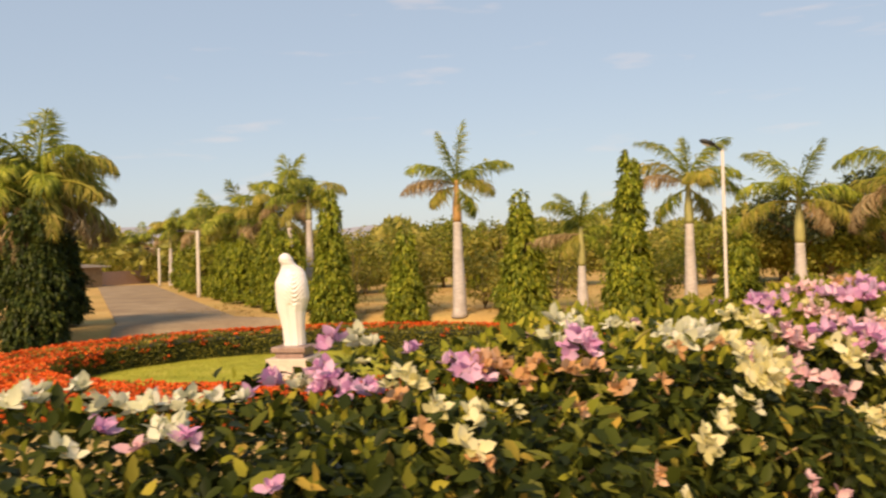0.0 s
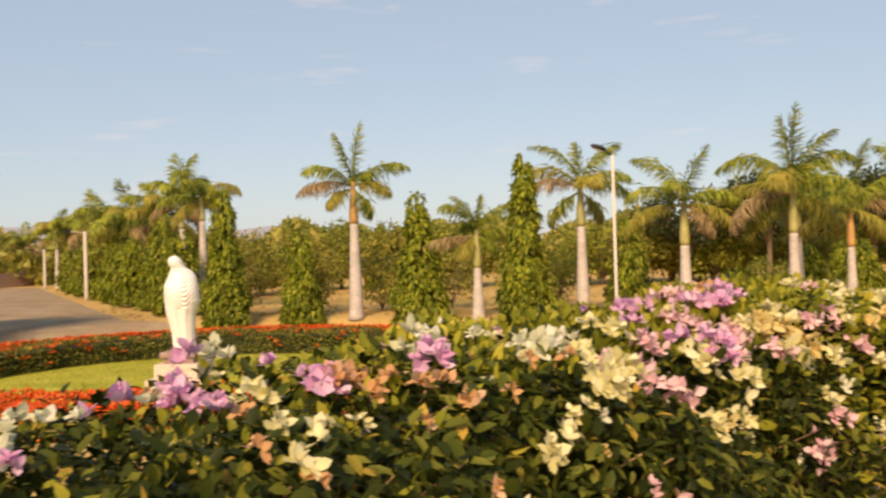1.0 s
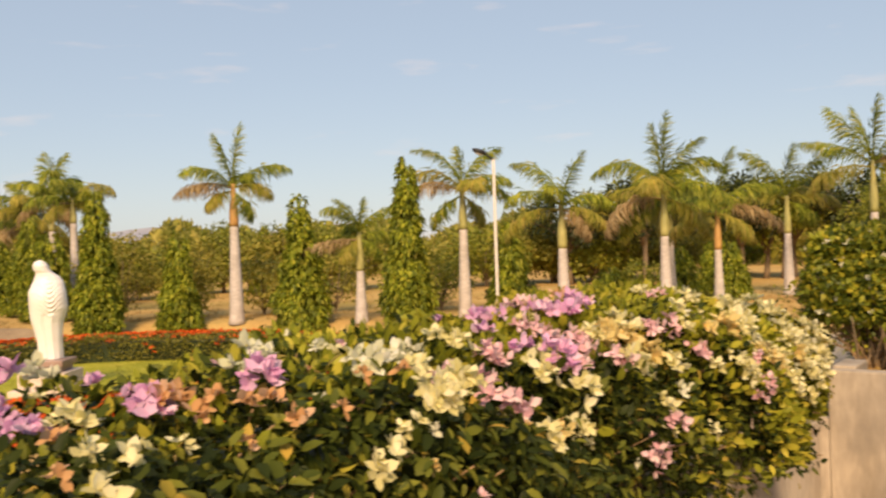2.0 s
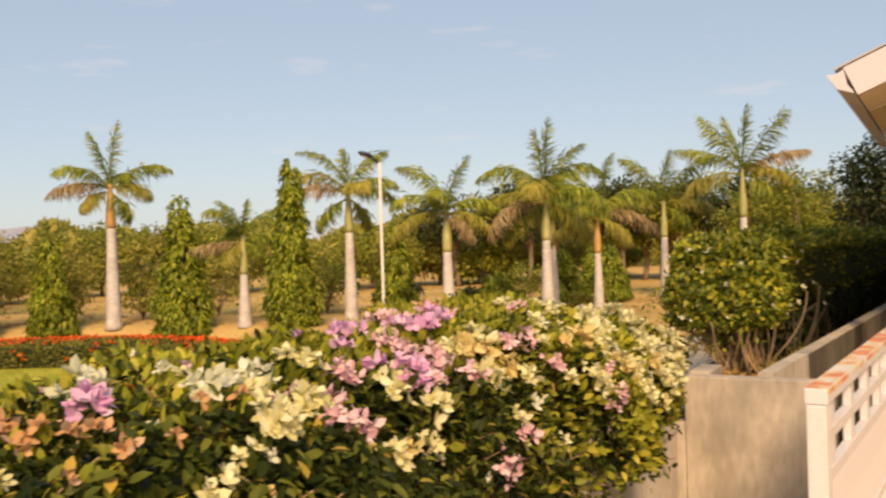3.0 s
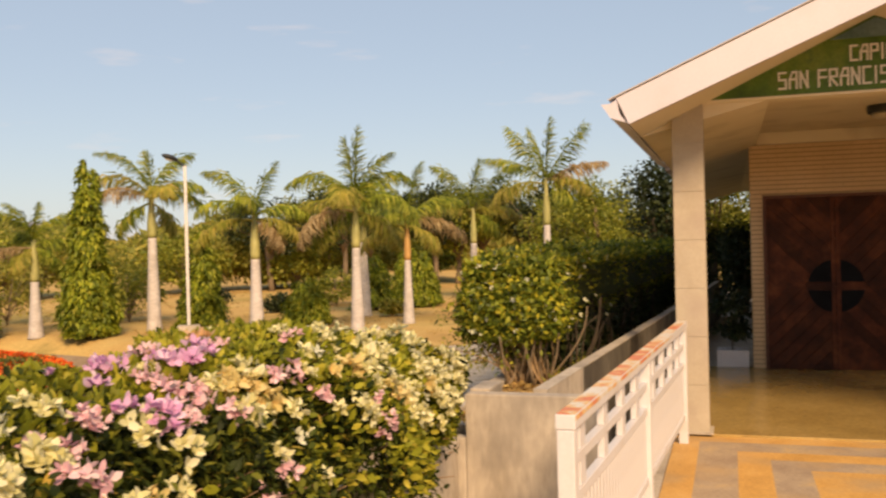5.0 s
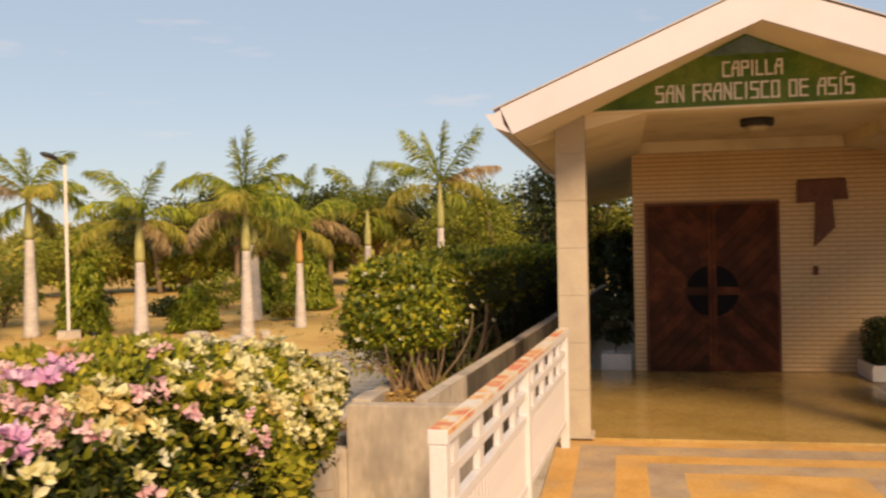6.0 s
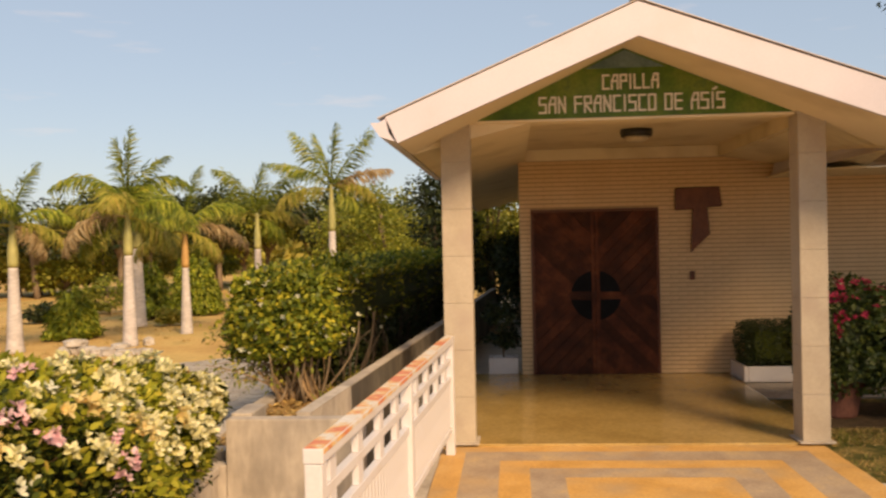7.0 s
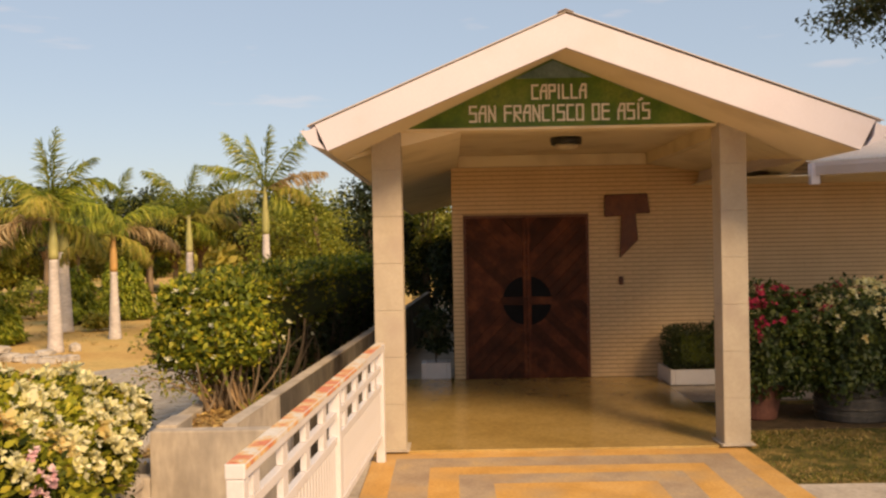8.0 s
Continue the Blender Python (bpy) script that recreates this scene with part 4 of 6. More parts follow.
    np_part("crown", blades(p, d, np.array([0, 0, 1.0]) + g.normal(0, 0.2, p.shape), ln, ln * 0.34, 0.18, 0.25, fine=False), leaf or M_ASHOKA, t, kind="stuff")
    # solid core inside the crown, its dark colour standing in for inner shade
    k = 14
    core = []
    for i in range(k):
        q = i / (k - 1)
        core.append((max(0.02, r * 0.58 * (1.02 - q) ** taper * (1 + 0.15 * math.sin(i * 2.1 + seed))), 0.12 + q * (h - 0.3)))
    part("shade_core", lathe(core, 12), M_CORE, t)
    return t


def broad_tree(x, y, top, r, seed, label, material, z0=None, trunk=0.4, leaf=0.16, clumps=46, per=70, name="tree", flat=0.7, trunk_r=0.09, group="woodland trees"):
    """A tree with limbs and a crown of leaf clumps with gaps."""
    g = np.random.default_rng(seed)
    z0 = ground_z(x, y) if z0 is None else z0
    h = top - z0
    t = thing(name, label, "tree" if name != "shrub" else "shrub", (x, y, z0), group=group)
    hb = h * trunk
    wood = [tube(np.stack([np.linspace(0, g.normal(0, 0.05) * h, 7), np.linspace(0, g.normal(0, 0.05) * h, 7), np.linspace(-0.03, h * 0.75, 7)], 1), np.linspace(trunk_r, trunk_r * 0.25, 7), 8)]
    cz, rz = (hb + h) / 2, max(0.15, (h - hb) / 2)
    c = g.normal(0, 1, (clumps, 3))
    c = unit(c) * (g.uniform(0.35, 1.0, clumps) ** 0.5)[:, None]
    c = c * np.array([r, r, rz]) * 0.86 + np.array([0, 0, cz])
    c[:, 2] += 0.12 * rz * np.sin(c[:, 0] * 3.1 + seed)
    for i in range(0, clumps, max(1, clumps // 9)):
        a = np.array([0, 0, hb * g.uniform(0.7, 1.2)])
        w = np.linspace(0, 1, 6)[:, None]
        wood.append(tube(a * (1 - w) + c[i] * w + np.array([0, 0, 0.12 * h]) * np.sin(np.pi * w) * 0.5, np.linspace(trunk_r * 0.5, trunk_r * 0.1, 6), 6))
    np_part("trunk", joined(*wood), M_BARK, t)
    n = clumps * per
    cl = np.repeat(c, per, 0)
    rr = np.repeat(g.uniform(0.18, 0.34, clumps) * (r + rz) * 0.62, per)
    off = unit(g.normal(0, 1, (n, 3))) * (g.random(n) ** 0.45 * rr)[:, None]
    off[:, 2] *= flat
    p = cl + off
    p[:, 2] = np.clip(p[:, 2], 0.06, None)
    d = unit(off + 1e-6) + g.normal(0, 0.7, (n, 3))
    d[:, 2] -= 0.25
    ln = g.uniform(0.6, 1.3, n) * leaf
    low = p[:, 2] < leaf * 1.3
    d[low, 2] = np.abs(d[low, 2])
    np_part("crown", blades(p, d, np.array([0, 0, 1.0]) + g.normal(0, 0.5, (n, 3)), ln, ln * 0.55, 0.15, 0.2, fine=False), material, t, kind="stuff")
    return t


def clipped(name, label, x0, x1, y0, y1, z0, z1, n, leaf, material, seed, category="hedge", rough=0.05, flowers=None, near_end=1.0, side=1.0, corner=0.14, skew=0.0):
    """A clipped hedge: leaves thick over a rounded block whose dark colour paints the shade within."""
    g = np.random.default_rng(seed)
    t = thing(name, label, category, ((x0 + x1) / 2, (y0 + y1) / 2, z0))
    hx, hy, hz = (x1 - x0) / 2, (y1 - y0) / 2, (z1 - z0)
    p = g.uniform(-1, 1, (n * 3, 3))
    q = p / np.max(np.abs(p), axis=1, keepdims=True)
    face = np.argmax(np.abs(q), axis=1)
    area = np.array([hy * hz / 2 * near_end ** 3, hx * hz / 2, hx * hy])
    q[face != 0, 0] = -1 + 2 * ((q[face != 0, 0] + 1) / 2) ** near_end
    keep = area[face] / area.max()
    keep = np.where((face == 1) & (q[:, 1] < 0), keep * side * np.where(q[:, 2] < 0, 0.6, 1.0), keep)
    take = g.random(n * 3) < keep
    q = q[take][:n]
    size = np.array([hx, hy, hz / 2])
    rad = min(corner, hx * 0.5, hy * 0.5, hz * 0.25)
    w = q * size
    c = np.clip(w, -(size - rad), size - rad)
    nrm = unit(w - c)
    w = c + nrm * rad - nrm * (0.17 * min(1.0, hz) * g.random(len(w)) ** 1.7)[:, None] + np.array([0, 0, hz / 2])
    w += nrm * (rough * (np.sin(w[:, :1] * 5.1 + seed) * np.sin(w[:, 1:2] * 6.3) + np.sin(w[:, 2:] * 7 + w[:, :1] * 3.3) + g.normal(0, 0.7, (len(w), 1))))
    if side < 1:
        # thin, ragged foot; the shaded long side keeps few leaves, set back among the stems
        foot = 0.07 + 0.07 * np.sin(w[:, 0] * 4.3) * np.sin(w[:, 1] * 9 + 1) + g.normal(0, 0.03, len(w)) + 0.05 * np.clip((w[:, 0] + hx - 0.5) / 1.0, 0, 1)
        bare = (w[:, 1] < -hy + 0.16) & (w[:, 0] > -hx + 0.12) & (w[:, 2] < hz - 0.07)
        along = np.clip((w[:, 0] + hx - 0.12) / 1.3, 0, 1)
        w[bare, 1] += 0.03 + 0.07 * along[bare]
        thin = np.maximum(0.50 + 0.36 * along, 0.85 * np.clip((hz * 0.36 - w[:, 2]) / (hz * 0.25), 0, 1))
        ok = (w[:, 2] > foot) & ~(bare & (g.random(len(w)) < thin))
        w, nrm = w[ok], nrm[ok]
    w[:, 2] = np.maximum(w[:, 2], 0.02)
    w[:, 1] += skew * (w[:, 0] + hx)
    d = nrm * 0.8 + g.normal(0, 0.75, w.shape)
    d[:, 2] += 0.2
    ln = g.uniform(0.6, 1.25, len(w)) * leaf
    low = w[:, 2] < leaf
    d[low, 2] = np.abs(d[low, 2])
    np_part("foliage", blades(w, d, nrm + g.normal(0, 0.4, w.shape), ln, ln * 0.52, 0.2, 0.2), material, t, kind="stuff")
    # solid block with the hedge's inner shade in its colour, darkest behind thinned sides
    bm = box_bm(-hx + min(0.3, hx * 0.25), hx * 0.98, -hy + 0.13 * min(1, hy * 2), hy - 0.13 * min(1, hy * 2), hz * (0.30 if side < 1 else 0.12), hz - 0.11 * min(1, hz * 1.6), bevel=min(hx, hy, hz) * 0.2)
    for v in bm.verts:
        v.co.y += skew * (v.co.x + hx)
    part("shade_core", bm, M_DARKLEAF if side < 1 else M_CORE, t)
    if flowers:
        m, k = flowers
        pick = g.choice(len(w), k, replace=False)
        c = np.repeat(w[pick] + nrm[pick] * 0.03, 5, 0)
        az = np.tile(np.arange(5) * 2 * np.pi / 5, k)
        nn = np.repeat(nrm[pick] + g.normal(0, 0.25, (k, 3)), 5, 0)
        s = unit(np.cross(nn, np.array([0.3, 0.2, 0.9])))
        b_ = np.cross(unit(nn), s)
        d = s * np.cos(az)[:, None] + b_ * np.sin(az)[:, None] + 0.25 * unit(nn)
        np_part("blossoms", blades(c, d, nn, 0.027, 0.024, 0.1, 0.1, fine=False), m, t, "small white five-petalled blossoms", kind="stuff")
    return t


# ---------------------------------------------------------------- bougainvillea hedge in front
BC, BA, BZ, BB, BX0, BX1 = 2.55, 0.79, 0.58, 0.43, -1.6, 6.12


HEDGE_X = (0.5, 1.2, 1.5, 1.75, 2.4, 3.0, 3.5, 4.0, 4.4, 5.1, 5.6)
HEDGE_TOP = (1.06, 1.08, 1.105, 1.13, 1.125, 1.13, 1.155, 1.18, 1.17, 1.13, 1.08)


def hedge_point(x, phi, out=1.0):
    """A point of the loose hedge: x along it, phi from the near side (0) over the top (90 degrees)."""
    x, phi = np.asarray(x, float), np.asarray(phi, float)
    e = np.clip((x - (BX1 - 0.85)) / 0.85, 0, 1)
    cap = np.sqrt(np.maximum(0.02, 1 - e ** 2.2))
    lump = 1 + 0.055 * np.sin(x * 3.1 + 1.3 * np.sin(phi * 2)) + 0.06 * np.sin(x * 7.3 + phi * 4.0) + 0.04 * np.sin(x * 15 - phi * 7)
    c, s = np.cos(phi), np.sin(phi)
    c, s = np.sign(c) * np.abs(c) ** 0.75, np.sign(s) * np.abs(s) ** 0.75
    k = lump * out
    hi = np.interp(x, HEDGE_X, HEDGE_TOP) - BZ - BB
    wide = BA
    return np.stack([x, BC - wide * c * k * (0.55 + 0.45 * cap) - 0.02, BZ + (BB + hi) * s * k * (0.55 + 0.45 * cap)], -1)


def hedge_foot(x):
    """The angle at which the foliage ends below: it lifts clear of the wall towards the far end."""
    return np.radians(np.interp(x, (2.8, 3.7, 4.6, 5.2, 5.6, 6.0), (-55, -22, -8, 2, 16, 30)))


bougainvillea = thing("bougainvillea_hedge", "loose flowering bougainvillea hedge with white, pink and violet bracts", "hedge", (2.0, BC, 0.12))


def under(ob, parent):
    ob.parent = parent
    ob.matrix_parent_inverse = Matrix.Translation(parent.location).inverted()
    return ob


g = np.random.default_rng(3)
n = 78000
x = BX0 + (BX1 - BX0) * g.random(n)
endx = g.random(n) < 0.16
x[endx] = BX1 - 0.85 + 0.85 * np.sin(g.random(endx.sum()) * np.pi / 2)
phi = np.radians(g.choice([0, 1], n, p=[0.72, 0.28]) * 85 + g.uniform(-55, 95, n))
phi = np.maximum(phi, hedge_foot(x) + np.radians(g.normal(0, 5, n)))
deep = 1.03 - 0.34 * g.random(n) ** 1.7
p = hedge_point(x, phi, deep)
q = hedge_point(x, phi, deep + 0.1)
nrm = unit(q - p)
nrm[:, 0] += np.clip((x - 4.7) / 0.9, 0, 1) ** 2 * 1.2
p += g.normal(0, 0.018, p.shape)
ok = (p[:, 2] > np.interp(x, (3.0, 3.8, 5.0, 5.4, 5.8), (0.17, 0.45, 0.48, 0.60, 0.72)) + g.normal(0, 0.025, n)) | (p[:, 1] > BC)
p, nrm, x = p[ok], nrm[ok], x[ok]
n = len(p)
p[:, 2] = np.maximum(p[:, 2], 0.17)
d = nrm * 0.55 + g.normal(0, 0.6, p.shape)
d[:, 2] -= 0.45
ln = g.uniform(0.028, 0.060, n) * np.interp(x, (2.0, 5.0), (1.0, 0.85))
big = g.random(n) < 0.04
ln[big] *= 1.35
up = nrm + np.array([0, 0, 0.9]) + g.normal(0, 0.35, p.shape)
under(np_part("foliage", round_leaves(p, d, up, ln, ln * g.uniform(0.44, 0.64, n), 0.12, 0.22), M_BOUG, None, kind="stuff", smooth=True), bougainvillea)
n = 15500
x = np.concatenate([g.uniform(0.2, BX1 - 0.9, n // 3), BX1 - 2.7 + 2.65 * np.sin(g.random(n - n // 3) * np.pi / 2)])
phi = np.radians(np.where(x < BX1 - 1.9 + g.normal(0, 0.55, n), g.normal(86, 16, n), np.maximum(g.uniform(-4, 115, n), np.degrees(hedge_foot(x)))))
p = hedge_point(x, phi, 0.97 + 0.06 * g.random(n))
q = hedge_point(x, phi, 1.15)
d = unit(q - p) * 0.9 + g.normal(0, 0.55, p.shape)
ok = g.random(n) < np.interp(x, (1.4, 2.6), (0.22, 1.0))
p, d, x = p[ok], d[ok], x[ok]
ln = g.uniform(0.03, 0.065, len(p)) * np.interp(x, (1.4, 2.6), (0.75, 1.0))
under(np_part("young_foliage", round_leaves(p, d, d + g.normal(0, 0.8, p.shape), ln, ln * 0.58, 0.10, 0.22), M_YOUNG, None, "yellow-green young shoots", kind="stuff", smooth=True), bougainvillea)
# solid dark core: shade deep in the bougainvillea put into its colour
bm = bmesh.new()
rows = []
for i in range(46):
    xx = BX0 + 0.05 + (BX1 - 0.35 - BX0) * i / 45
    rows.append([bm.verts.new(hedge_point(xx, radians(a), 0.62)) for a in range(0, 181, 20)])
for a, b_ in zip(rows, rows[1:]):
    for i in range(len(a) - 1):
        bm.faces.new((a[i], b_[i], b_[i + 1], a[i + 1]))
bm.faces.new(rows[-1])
under(part("shade_core", bm, M_DARKLEAF, None), bougainvillea)
twigs = []
for k in range(150):
    x0 = g.uniform(BX0, BX1 - 0.3)
    f0 = radians(g.uniform(-45, 100))
    a = np.array([x0 + g.normal(0, 0.25), BC + g.normal(0, 0.12), 0.13])
    b_ = hedge_point(x0, f0, g.uniform(0.9, 1.06))
    w = np.linspace(0, 1, 7)[:, None]
    bend = g.normal(0, 0.06, 3)
    twigs.append(tube(a * (1 - w) + b_ * w + np.sin(np.pi * w) * (bend + np.array([0, 0, 0.08])), np.linspace(0.009, 0.0025, 7), 5))
under(np_part("stem_tangle", joined(*twigs), M_TWIG, None, "thin brown woody stems", kind="stuff"), bougainvillea)


def cluster_mesh(colour, seed, count, size, bract):
    """A spray of papery bracts in threes round the shoot's end."""
    g = np.random.default_rng(seed)
    c = unit(g.normal(0, 1, (count, 3)))
    c[:, 2] = np.abs(c[:, 2])
    c = c * (size * g.random(count) ** 0.5)[:, None] * np.array([1, 1, 0.75])
    axis = unit(c + np.array([0, 0, size * 0.9]) + g.normal(0, size * 0.35, c.shape))
    p, ax = np.repeat(c, 3, 0), np.repeat(axis, 3, 0)
    az = np.tile(np.arange(3) * 2 * np.pi / 3, count) + np.repeat(g.uniform(0, 6, count), 3)
    s = unit(np.cross(ax, np.array([0.31, 0.83, 0.2])))
    b_ = np.cross(ax, s)
    rad = s * np.cos(az)[:, None] + b_ * np.sin(az)[:, None]
    d = rad * 0.85 + ax * g.uniform(0.1, 0.9, (len(p), 1)) + g.normal(0, 0.22, p.shape)
    ln = np.repeat(g.uniform(0.7, 1.25, count), 3) * bract * g.uniform(0.85, 1.15, count * 3)
    return np_mesh("blossom", *round_leaves(p, d, ax - rad * 0.4, ln * 1.06, ln * 0.78, 0.16, -0.22), PETAL[colour], smooth=True)


CLUSTERS = {}
for ci, colour in enumerate(PETAL):
    CLUSTERS[colour] = [cluster_mesh(colour, 40 + ci * 5 + k, (5, 8, 12, 3)[k], (0.036, 0.055, 0.075, 0.022)[k], 0.041) for k in range(4)]


def place_cluster(colour, x, phi, scale, parent, seed, out=1.04, at=None, which=None):
    r = random.Random(seed)
    if at is None:
        p, q = hedge_point(x, phi, out), hedge_point(x, phi, out + 0.1)
        nv = Vector(q - p).normalized()
        nv.x += max(0.0, (x - 4.7)) * 1.1
    else:
        p, nv = at
    nv = (Vector(nv) + Vector((r.uniform(-0.3, 0.3), r.uniform(-0.3, 0.3), r.uniform(0, 0.5)))).normalized()
    ob = new("blossom", CLUSTERS[colour][which if which is not None else r.randrange(4)])
    ob.matrix_world = Matrix.Translation(Vector(p)) @ nv.to_track_quat("Z", "Y").to_matrix().to_4x4() @ pose(0, 0, 0, 0, 0, r.uniform(0, 360)) @ Matrix.Diagonal((scale, scale, scale, 1))
    ob.parent = parent
    ob.matrix_parent_inverse = Matrix.Translation(parent.location).inverted()
    return ob


SPRAYS = []
SPRAYS.append(("white", ((0.84, 94, 0.46), (1, 98, 0.31), (1.02, 92, 0.34), (1.08, 90, 0.44), (1.02, 82, 0.35), (1.14, 90, 0.31), (1.18, 88, 0.23), (0.84, 82, 0.25), (1.58, 102, 0.38), (1.78, 102, 0.36), (1.78, 98, 0.23), (1.94, 76, 0.32), (2.04, 80, 0.38), (2.48, 88, 0.29), (1.22, 86, 0.18), (2.24, 66, 0.52), (2.32, 70, 0.32), (2.64, 78, 0.56), (2.34, 60, 0.29))))
SPRAYS.append(("violet", ((0.92, 86, 0.28), (1.04, 80, 0.25), (1.74, 106, 0.58), (1.64, 100, 0.39), (1.52, 106, 0.38), (1.6, 96, 0.67), (1.56, 90, 0.43), (1.82, 92, 0.28), (1.08, 62, 0.19), (1.78, 82, 0.57), (1.8, 86, 0.32), (1.94, 72, 0.54), (1.26, 88, 0.21), (3.62, 92, 0.85), (3.38, 88, 0.37), (3.64, 78, 0.81), (3.76, 80, 0.59), (3.06, 58, 0.59), (3.06, 52, 0.31), (3.06, 66, 0.36), (3.4, 96, 0.24))))
SPRAYS.append(("cream", ((1.64, 84, 0.49), (1.48, 68, 0.31), (1.58, 64, 0.37), (1.72, 66, 0.2), (1.4, 54, 0.37), (2.46, 84, 0.25), (2.28, 60, 0.42), (2.24, 52, 0.68), (2.3, 50, 0.39), (2.14, 46, 0.17), (2.06, 42, 0.34), (2, 40, 0.38), (1.6, 86, 0.22), (2.34, 52, 0.38), (2.58, 58, 0.63), (2.64, 58, 0.43), (3.02, 60, 0.55), (2.96, 52, 0.46), (3.04, 44, 0.54), (3.12, 46, 0.36), (3.6, 86, 0.43), (2.78, 72, 0.45), (2.78, 78, 0.35), (3.42, 46, 0.6), (3.64, 44, 0.46), (3.72, 38, 0.51), (3.58, 64, 0.5), (3.48, 28, 0.39), (3.62, 14, 0.31), (3, 34, 0.42))))
SPRAYS.append(("cream", ((2.74, 32, 0.5), (2.2, 48, 0.21), (4.68, 54, 1.1), (5.68, 78, 1.22), (5.68, 70, 1.06), (5.52, 58, 1.02), (5.72, 40, 0.98), (5.42, 34, 1), (5.68, 22, 0.77), (4.82, 30, 1.07), (5.08, 22, 1.12), (5.14, 14, 0.69), (4.06, 28, 0.69), (4.9, 14, 0.66), (3.98, 32, 0.34), (3.76, 62, 0.82), (3.88, 50, 0.34), (4.02, 58, 0.35), (4.62, 72, 0.73), (5.36, 86, 0.61), (4.22, 40, 0.51), (5.14, 56, 0.7), (5.06, 38, 0.74), (5.2, 18, 0.7), (4.4, 18, 0.48), (5.08, 6, 0.5), (5.4, 76, 0.54))))
SPRAYS.append(("peach", ((1.58, 98, 0.22), (1.52, 78, 0.29), (1.38, 62, 0.2), (1.82, 80, 0.5), (1.82, 74, 0.31), (1.86, 72, 0.25), (1.86, 66, 0.27), (1.9, 64, 0.24), (1.94, 58, 0.27), (1.76, 56, 0.19), (2.06, 58, 0.17), (1.4, 50, 0.13), (1.7, 36, 0.16), (2.18, 64, 0.15), (2.24, 60, 0.19), (4.24, 90, 0.39))))
SPRAYS.append(("pink", ((2.32, 56, 0.28), (2.52, 86, 0.18), (0.96, 82, 0.12), (2.26, 24, 0.27), (2.3, 20, 0.27), (3.72, 90, 0.55), (3.7, 86, 0.44), (4.14, 88, 0.44), (2.88, 66, 0.69), (2.74, 60, 0.37), (2.58, 44, 0.57), (2.56, 50, 0.37), (3.52, 68, 0.55), (3.16, 58, 0.28), (2.66, 66, 0.36), (3.8, 54, 0.52), (3.86, 54, 0.34), (3.92, 40, 0.48), (4.22, 16, 0.31), (3.48, 20, 0.39), (3.36, 14, 0.59), (4.14, 30, 0.3), (4.28, 20, 0.37), (4.4, 76, 0.34), (3.5, 72, 0.6), (3.44, 60, 0.6), (3.4, 48, 0.55), (3.55, 82, 0.6), (3.3, 54, 0.4))))
SPRAYS.append(("yellow", ((3.58, 60, 0.46), (3.72, 56, 0.66), (2.82, 34, 0.33), (4.16, 44, 0.61), (3.64, 62, 0.56), (3.72, 48, 0.56), (4.48, 28, 0.66), (5.04, 28, 0.55))))
for colour, spots in SPRAYS:
    for k, (x, a, sc) in enumerate(spots):
        which = 3 if sc < 0.24 else 0 if sc < 0.4 else 1 if sc < 0.65 else 2
        size = min(1.1, max(0.62, sc * 0.92 / (0.40, 0.55, 0.80, 0.27)[which]))
        rr = random.Random(900 + k * 7)
        for j in range(1 if sc < 0.34 or (colour == "cream" and sc < 0.6) else 2 if sc < 0.6 or colour == "cream" else 3):
            spread = 0.045 * j
            place_cluster(colour, x + rr.uniform(-spread, spread), radians(a + rr.uniform(-80, 80) * spread), size * (1 - 0.12 * j), bougainvillea, 900 + k * 7 + j, 1.06, which=which)
r = random.Random(11)
for k in range(290):
    x = r.uniform(0.1, 4.3) if k < 60 else BX1 - 1.75 + 1.75 * math.sin(r.uniform(0, 1.57)) - 0.02
    phi = radians(r.choice((r.uniform(10, 60), r.uniform(30, 130), r.uniform(60, 110))))
    phi = max(phi, float(hedge_foot(x)) + 0.15)
    if x > 4.3:
        colour = r.choices(("cream", "yellow", "peach", "pink", "white"), (64, 18, 5, 3, 10))[0]
    else:
        colour = r.choices(("white", "cream", "peach", "pink", "yellow"), (24, 38, 16, 5, 14))[0]
    place_cluster(colour, x, phi, r.uniform(0.5, 0.78) * (1.1 if x > 4.3 else 0.8), bougainvillea, 1500 + k, 1.02, which=None if x > 4.3 else r.choice((0, 3, 3, 3)))

# ---------------------------------------------------------------- hedge in the raised planter, box hedges, potted shrubs
planter_hedge = clipped("clipped_hedge", "clipped green hedge with white blossoms, bare stems below", 8.0, 20.0, 1.62, 2.43, 0.76, 1.49, 100000, 0.066, M_HEDGE, 5, rough=0.05, near_end=1.12, flowers=(PETAL["white"], 460), side=0.99, corner=0.07, skew=-0.045)

# white blossoms at the near end; further along, dark leaves paint shade among stems
r = random.Random(77)
for k in range(26):
    if k < 17:
        at = ((r.uniform(7.98, 8.05), r.uniform(1.62, 2.4), r.uniform(0.85, 1.45)), (-1, r.uniform(-0.3, 0.3), 0.3))
    else:
        xk = r.uniform(8.1, 10.5)
        at = ((xk, 1.60 - 0.045 * (xk - 8), r.uniform(0.8, 1.4)), (-0.3, -1, 0.3))
    place_cluster("white", 0, 0, r.uniform(0.45, 0.75), planter_hedge, 2200 + k, at=at, which=3)
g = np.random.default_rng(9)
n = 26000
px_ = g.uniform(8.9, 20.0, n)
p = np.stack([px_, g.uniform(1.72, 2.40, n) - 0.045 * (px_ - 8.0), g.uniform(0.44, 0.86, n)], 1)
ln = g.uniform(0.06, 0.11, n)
under(np_part("shade_foliage", blades(p, g.normal(0, 1, p.shape), g.normal(0, 1, p.shape), ln, ln * 0.5, 0.15, 0.2, fine=False), M_DARKLEAF, None, kind="stuff"), planter_hedge)

